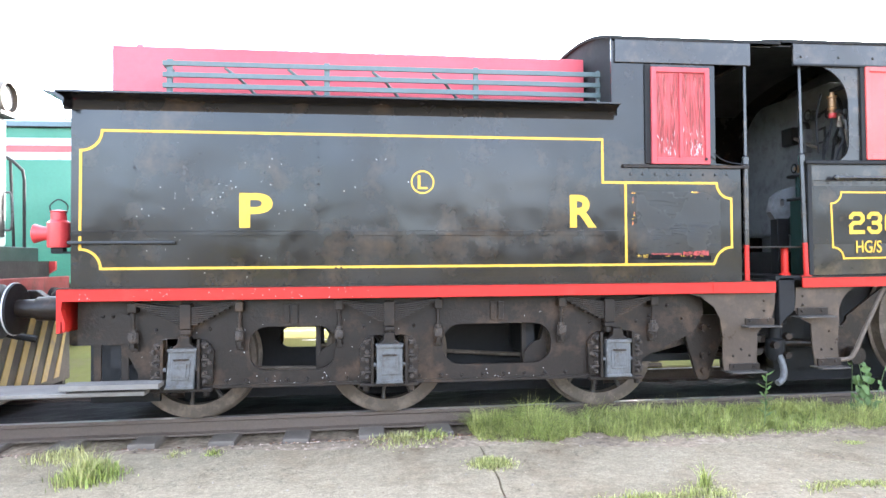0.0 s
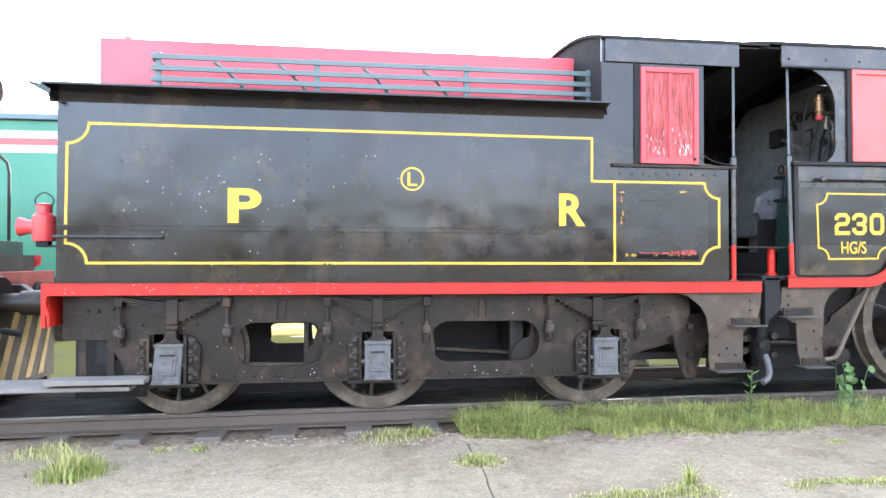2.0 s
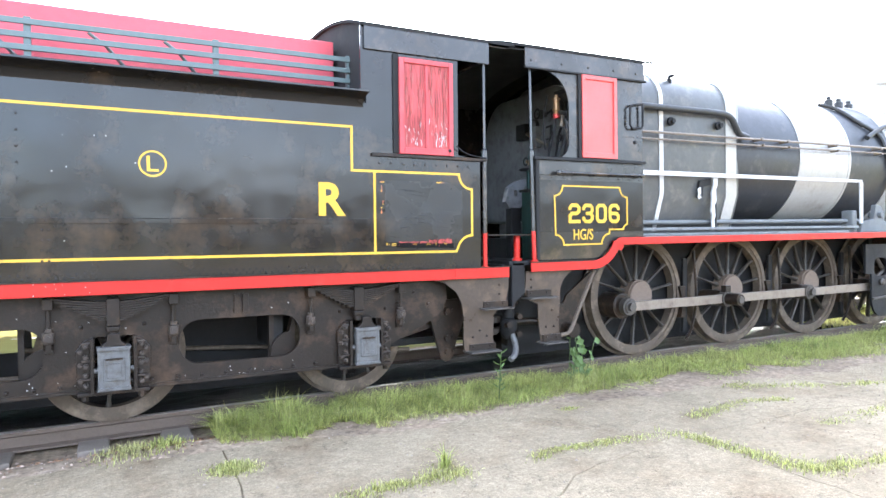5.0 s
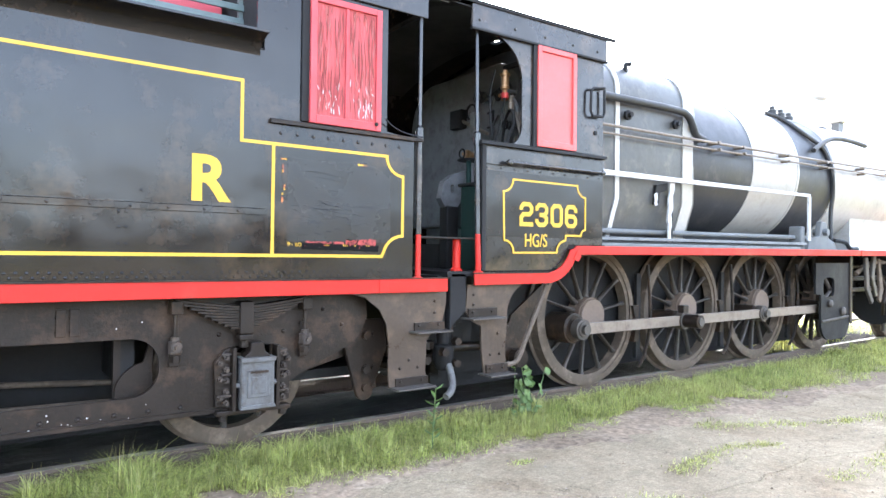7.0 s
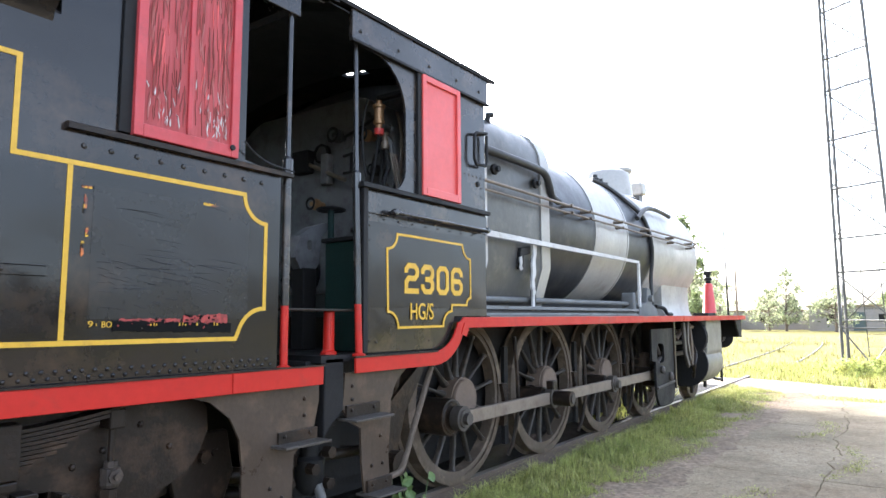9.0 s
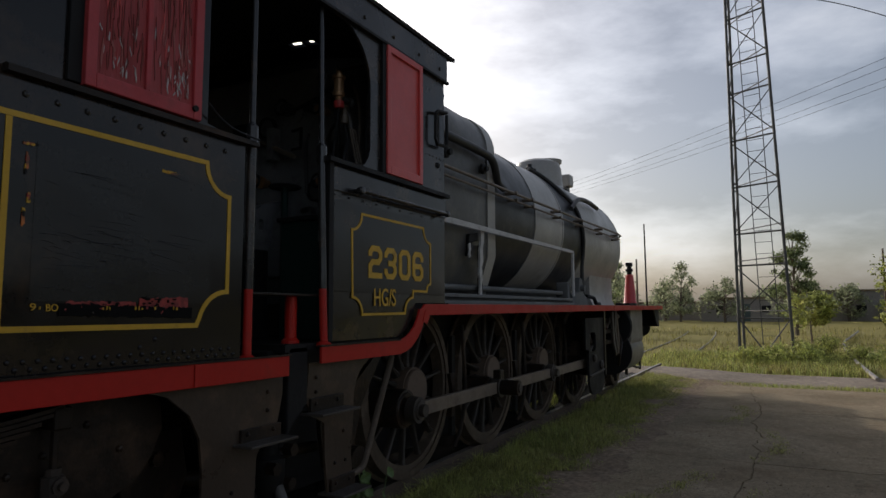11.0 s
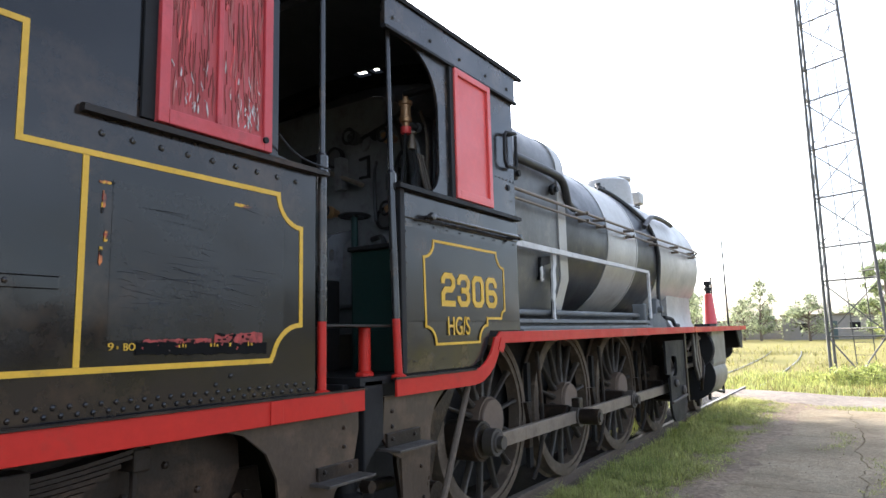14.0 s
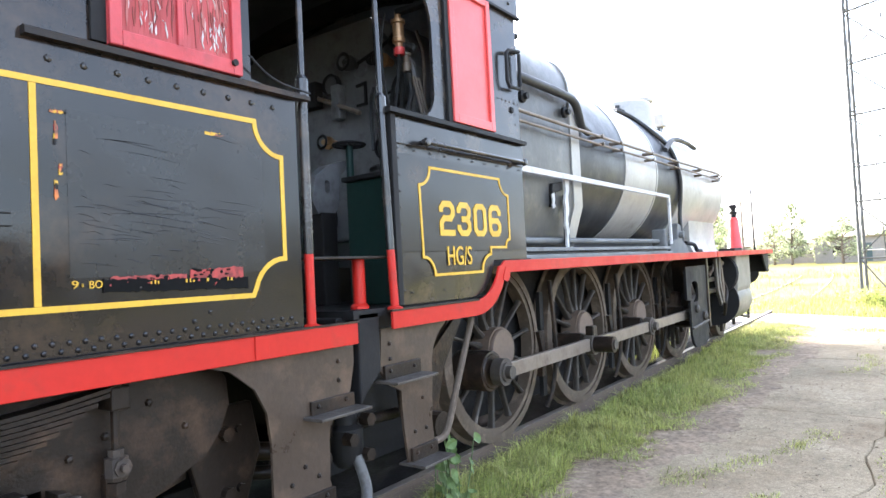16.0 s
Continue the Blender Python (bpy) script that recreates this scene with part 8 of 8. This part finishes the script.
def crown_mesh(name, clumps, n, size, mat, seed):
    """Leaves scattered over clump balls, denser at their skins, with gaps between."""
    g = np.random.default_rng(seed)
    cs = np.array([c[:3] for c in clumps])
    rs = np.array([c[3] for c in clumps])
    pick = g.choice(len(cs), n, p=rs ** 2 / (rs ** 2).sum())
    d = g.normal(0, 1, (n, 3))
    d /= np.linalg.norm(d, axis=1)[:, None]
    p = cs[pick] + d * (rs[pick] * g.uniform(0.02, 1.0, n) ** 0.5 * g.uniform(0.7, 1.4, n))[:, None] * np.array([[1, 1, 0.8]])
    u = g.normal(0, 1, (n, 3))
    u /= np.linalg.norm(u, axis=1)[:, None]
    v = np.cross(u, d)
    v /= np.linalg.norm(v, axis=1)[:, None] + 1e-6
    s = (size * g.uniform(0.5, 1.4, n))[:, None]
    q = np.stack([p - u * s, p + v * s * 0.45, p + u * s, p - v * s * 0.45], 1).reshape(-1, 3)
    me = bpy.data.meshes.new(name)
    me.from_pydata(q.tolist(), [], (np.arange(n)[:, None] * 4 + np.arange(4)[None]).tolist())
    me.materials.append(mat)
    return me


def tree(at, h, spread, mat, label, seed, n=2600, leaf_size=0.22, trunk=0.16, low=0.3, name="tree", group="", clumpy=1.0):
    x, y, z = at
    r_ = random.Random(seed)
    th = thing(name, at, label, "tree" if name == "tree" else "bush", group)
    bm = bmesh.new()
    pts = smooth_path([(x, y, z - 0.1), (x + r_.uniform(-0.1, 0.1) * h * 0.2, y + r_.uniform(-0.1, 0.1) * h * 0.2, z + h * 0.4), (x + r_.uniform(-0.2, 0.2) * spread, y + r_.uniform(-0.2, 0.2) * spread, z + h * 0.85)], 5)
    for i, (a_, b_) in enumerate(zip(pts, pts[1:])):
        rod(bm, a_, b_, trunk * (1 - 0.85 * i / len(pts)), trunk * (1 - 0.85 * (i + 1) / len(pts)), 7, caps=False)
    clumps = []
    for k in range(int((16 + spread * 3) * clumpy)):
        f = r_.uniform(low, 1.0)
        base = pts[min(len(pts) - 1, int(f * 0.9 * len(pts)))]
        t = r_.uniform(0, 6.28)
        reach = spread * math.sin(math.pi * min(1, 0.2 + 0.75 * (f - low) / (1 - low))) * r_.uniform(0.35, 1.0)
        c = Vector((base.x + reach * math.cos(t), base.y + reach * math.sin(t), z + h * f * r_.uniform(0.9, 1.05)))
        rod(bm, base, c, trunk * 0.28, trunk * 0.06, 5, caps=False)
        clumps.append((c.x, c.y, c.z, spread * r_.uniform(0.22, 0.48) / clumpy ** 0.3))
    part("trunk", bm, BARK, th)
    part("crown", crown_mesh("crown", clumps, n, leaf_size, mat, seed), mat, th)
    return th


tree((46, -2.8, 0), 6.0, 1.35, LEAF, "tall narrow dark green tree behind the mast", 3, 6000, 0.09, 0.12, 0.16, clumpy=3.0)
tree((42.5, -7.9, 0), 3.6, 1.9, GRASS, "low yellow-green shrub tree behind the mast", 5, 3000, 0.14, 0.09, 0.2)
tree((37, -3.3, 0), 2.2, 1.1, GRASS, "bright green shrub behind the mast", 6, 1700, 0.11, 0.05, 0.45)
tree((62, -16.5, 0), 7.5, 3.0, LEAF, "green tree at the field's edge", 7, 3000, 0.22, 0.2, 0.3)
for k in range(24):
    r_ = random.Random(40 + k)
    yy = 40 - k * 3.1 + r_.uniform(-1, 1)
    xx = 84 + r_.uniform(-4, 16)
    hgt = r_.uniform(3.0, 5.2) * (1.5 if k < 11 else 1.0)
    tree((xx, yy, 0), hgt, r_.uniform(1.7, 3.0), HAZELEAF, "tree in the far tree line, leaves paled for haze", 60 + k, 1700, 0.17, 0.16, 0.16, group="far tree line", clumpy=2.0)
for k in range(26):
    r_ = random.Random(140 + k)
    tree((96 + r_.uniform(-2, 8), 48 - k * 3.4, 0), r_.uniform(1.8, 3.4), 2.4, HAZELEAF, "grey-green far hedge bush", 200 + k, 1300, 0.24, 0.08, 0.05, name="bush", group="far hedge")
tree((40, 7.4, 0), 6.9, 1.6, LEAF, "airy green leafy tree beyond the engine front", 9, 3600, 0.11, 0.12, 0.25, clumpy=2.4)
tree((52, 10.5, 0), 5.0, 2.2, HAZELEAF, "airy grey-green tree in the field", 10, 1800, 0.16, 0.12, 0.35)
for k, (x, y, h) in enumerate(((23.6, -1.3, 0.30), (24.0, -2.0, 0.42), (24.6, -2.6, 0.50), (23.9, -3.1, 0.36), (25.6, -3.3, 0.55), (24.3, -4.1, 0.34), (25.0, -5.0, 0.30))):
    tree((x, y, -0.06), h, 0.75, GRASS, "low green weeds heaped at the mast foot", 11 + k, 1100, 0.05, 0.012, 0.1, name="bush", group="weeds at the mast foot")
# unseen trees, added to mirror as a dark brown band in the tender
for k in range(22):
    r_ = random.Random(340 + k)
    tree((-62 + k * 7.0 + r_.uniform(-2, 2), -62 + r_.uniform(-5, 5), 0), r_.uniform(4.5, 7.0), r_.uniform(3.2, 4.6), BROWNLEAF, "unseen tree added across the yard for its reflection", 400 + k, 900, 0.55, 0.22, 0.08, group="far tree line")


# stones and dry litter beside the rail
bm = bmesh.new()
rl = random.Random(77)
for k in range(900):
    x, y = rl.uniform(-2.6, 5.0) if k < 700 else rl.uniform(5, 16), rl.gauss(0.12, 0.17)
    if abs(y - 0.64) < 0.1 or y > 0.56:
        continue
    r_ = rl.uniform(0.005, 0.016)
    c = Vector((x, y, soil_height(x, y) + r_ * 0.3))
    vs = [bm.verts.new(c + Vector((r_ * rl.uniform(0.6, 1.4) * math.cos(q), r_ * rl.uniform(0.6, 1.4) * math.sin(q), 0))) for q in (0, 1.3, 2.5, 3.8, 5.0)]
    top, bot = bm.verts.new(c + Vector((0, 0, r_ * 0.6))), bm.verts.new(c - Vector((0, 0, r_ * 0.5)))
    for i in range(5):
        bm.faces.new((vs[i], vs[(i + 1) % 5], top))
        bm.faces.new((vs[(i + 1) % 5], vs[i], bot))
tagged(part("gravel", bm, leafy("loose_stones", (0.30, 0.23, 0.18), (0.20, 0.13, 0.09), 0.9, 0.0)), "loose stones and dry litter beside the rail", "gravel", kind="stuff")


# curled dead leaves and rust flakes gathered along the rail
bm = bmesh.new()
rl = random.Random(78)
for k in range(620):
    x = rl.gauss(1.25, 0.45) if k < 430 else rl.uniform(-2.4, 2.4)
    y = rl.gauss(0.22, 0.13)
    if y > 0.5 or y < -0.1:
        continue
    r_, q = rl.uniform(0.008, 0.024), rl.uniform(0, 6.28)
    c = Vector((x, y, soil_height(x, y) + rl.uniform(0.002, 0.012)))
    u, v = Vector((math.cos(q), math.sin(q), rl.uniform(-0.3, 0.5))) * r_, Vector((-math.sin(q), math.cos(q), rl.uniform(-0.3, 0.5))) * r_ * 0.45
    a, b, c2, d = (bm.verts.new(c + w_) for w_ in (-u, v, u, -v))
    bm.faces.new((a, b, c2))
    bm.faces.new((a, c2, d))
tagged(part("leaf_litter", bm, leafy("dead_leaf_brown", (0.27, 0.15, 0.08), (0.14, 0.07, 0.04), 0.9, 0.0)), "curled brown dead leaves gathered beside the rail", "leaf litter", kind="stuff")

# chips and crumbs lying on the concrete
for name_, mat_, n_, seed_ in (("concrete_crumbs", PALEPATH, 900, 91), ("dark_chips", SOIL, 3600, 92)):
    bm = bmesh.new()
    rl = random.Random(seed_)
    for k in range(n_):
        x, y = rl.uniform(-3.0, 12.0), -0.25 - 3.6 * rl.random() ** 1.3
        r_ = rl.uniform(0.003, 0.009) * (1.6 if rl.random() < 0.08 else 1)
        vs = [bm.verts.new((x + r_ * rl.uniform(0.6, 1.5) * math.cos(q), y + r_ * rl.uniform(0.6, 1.5) * math.sin(q), 0.0)) for q in (0.2, 1.7, 3.3, 4.8)]
        top = bm.verts.new((x, y, r_ * 0.9))
        for i in range(4):
            bm.faces.new((vs[i], vs[(i + 1) % 4], top))
    tagged(part(name_, bm, mat_), "small crumbs and chips scattered on the concrete", "debris", kind="stuff")
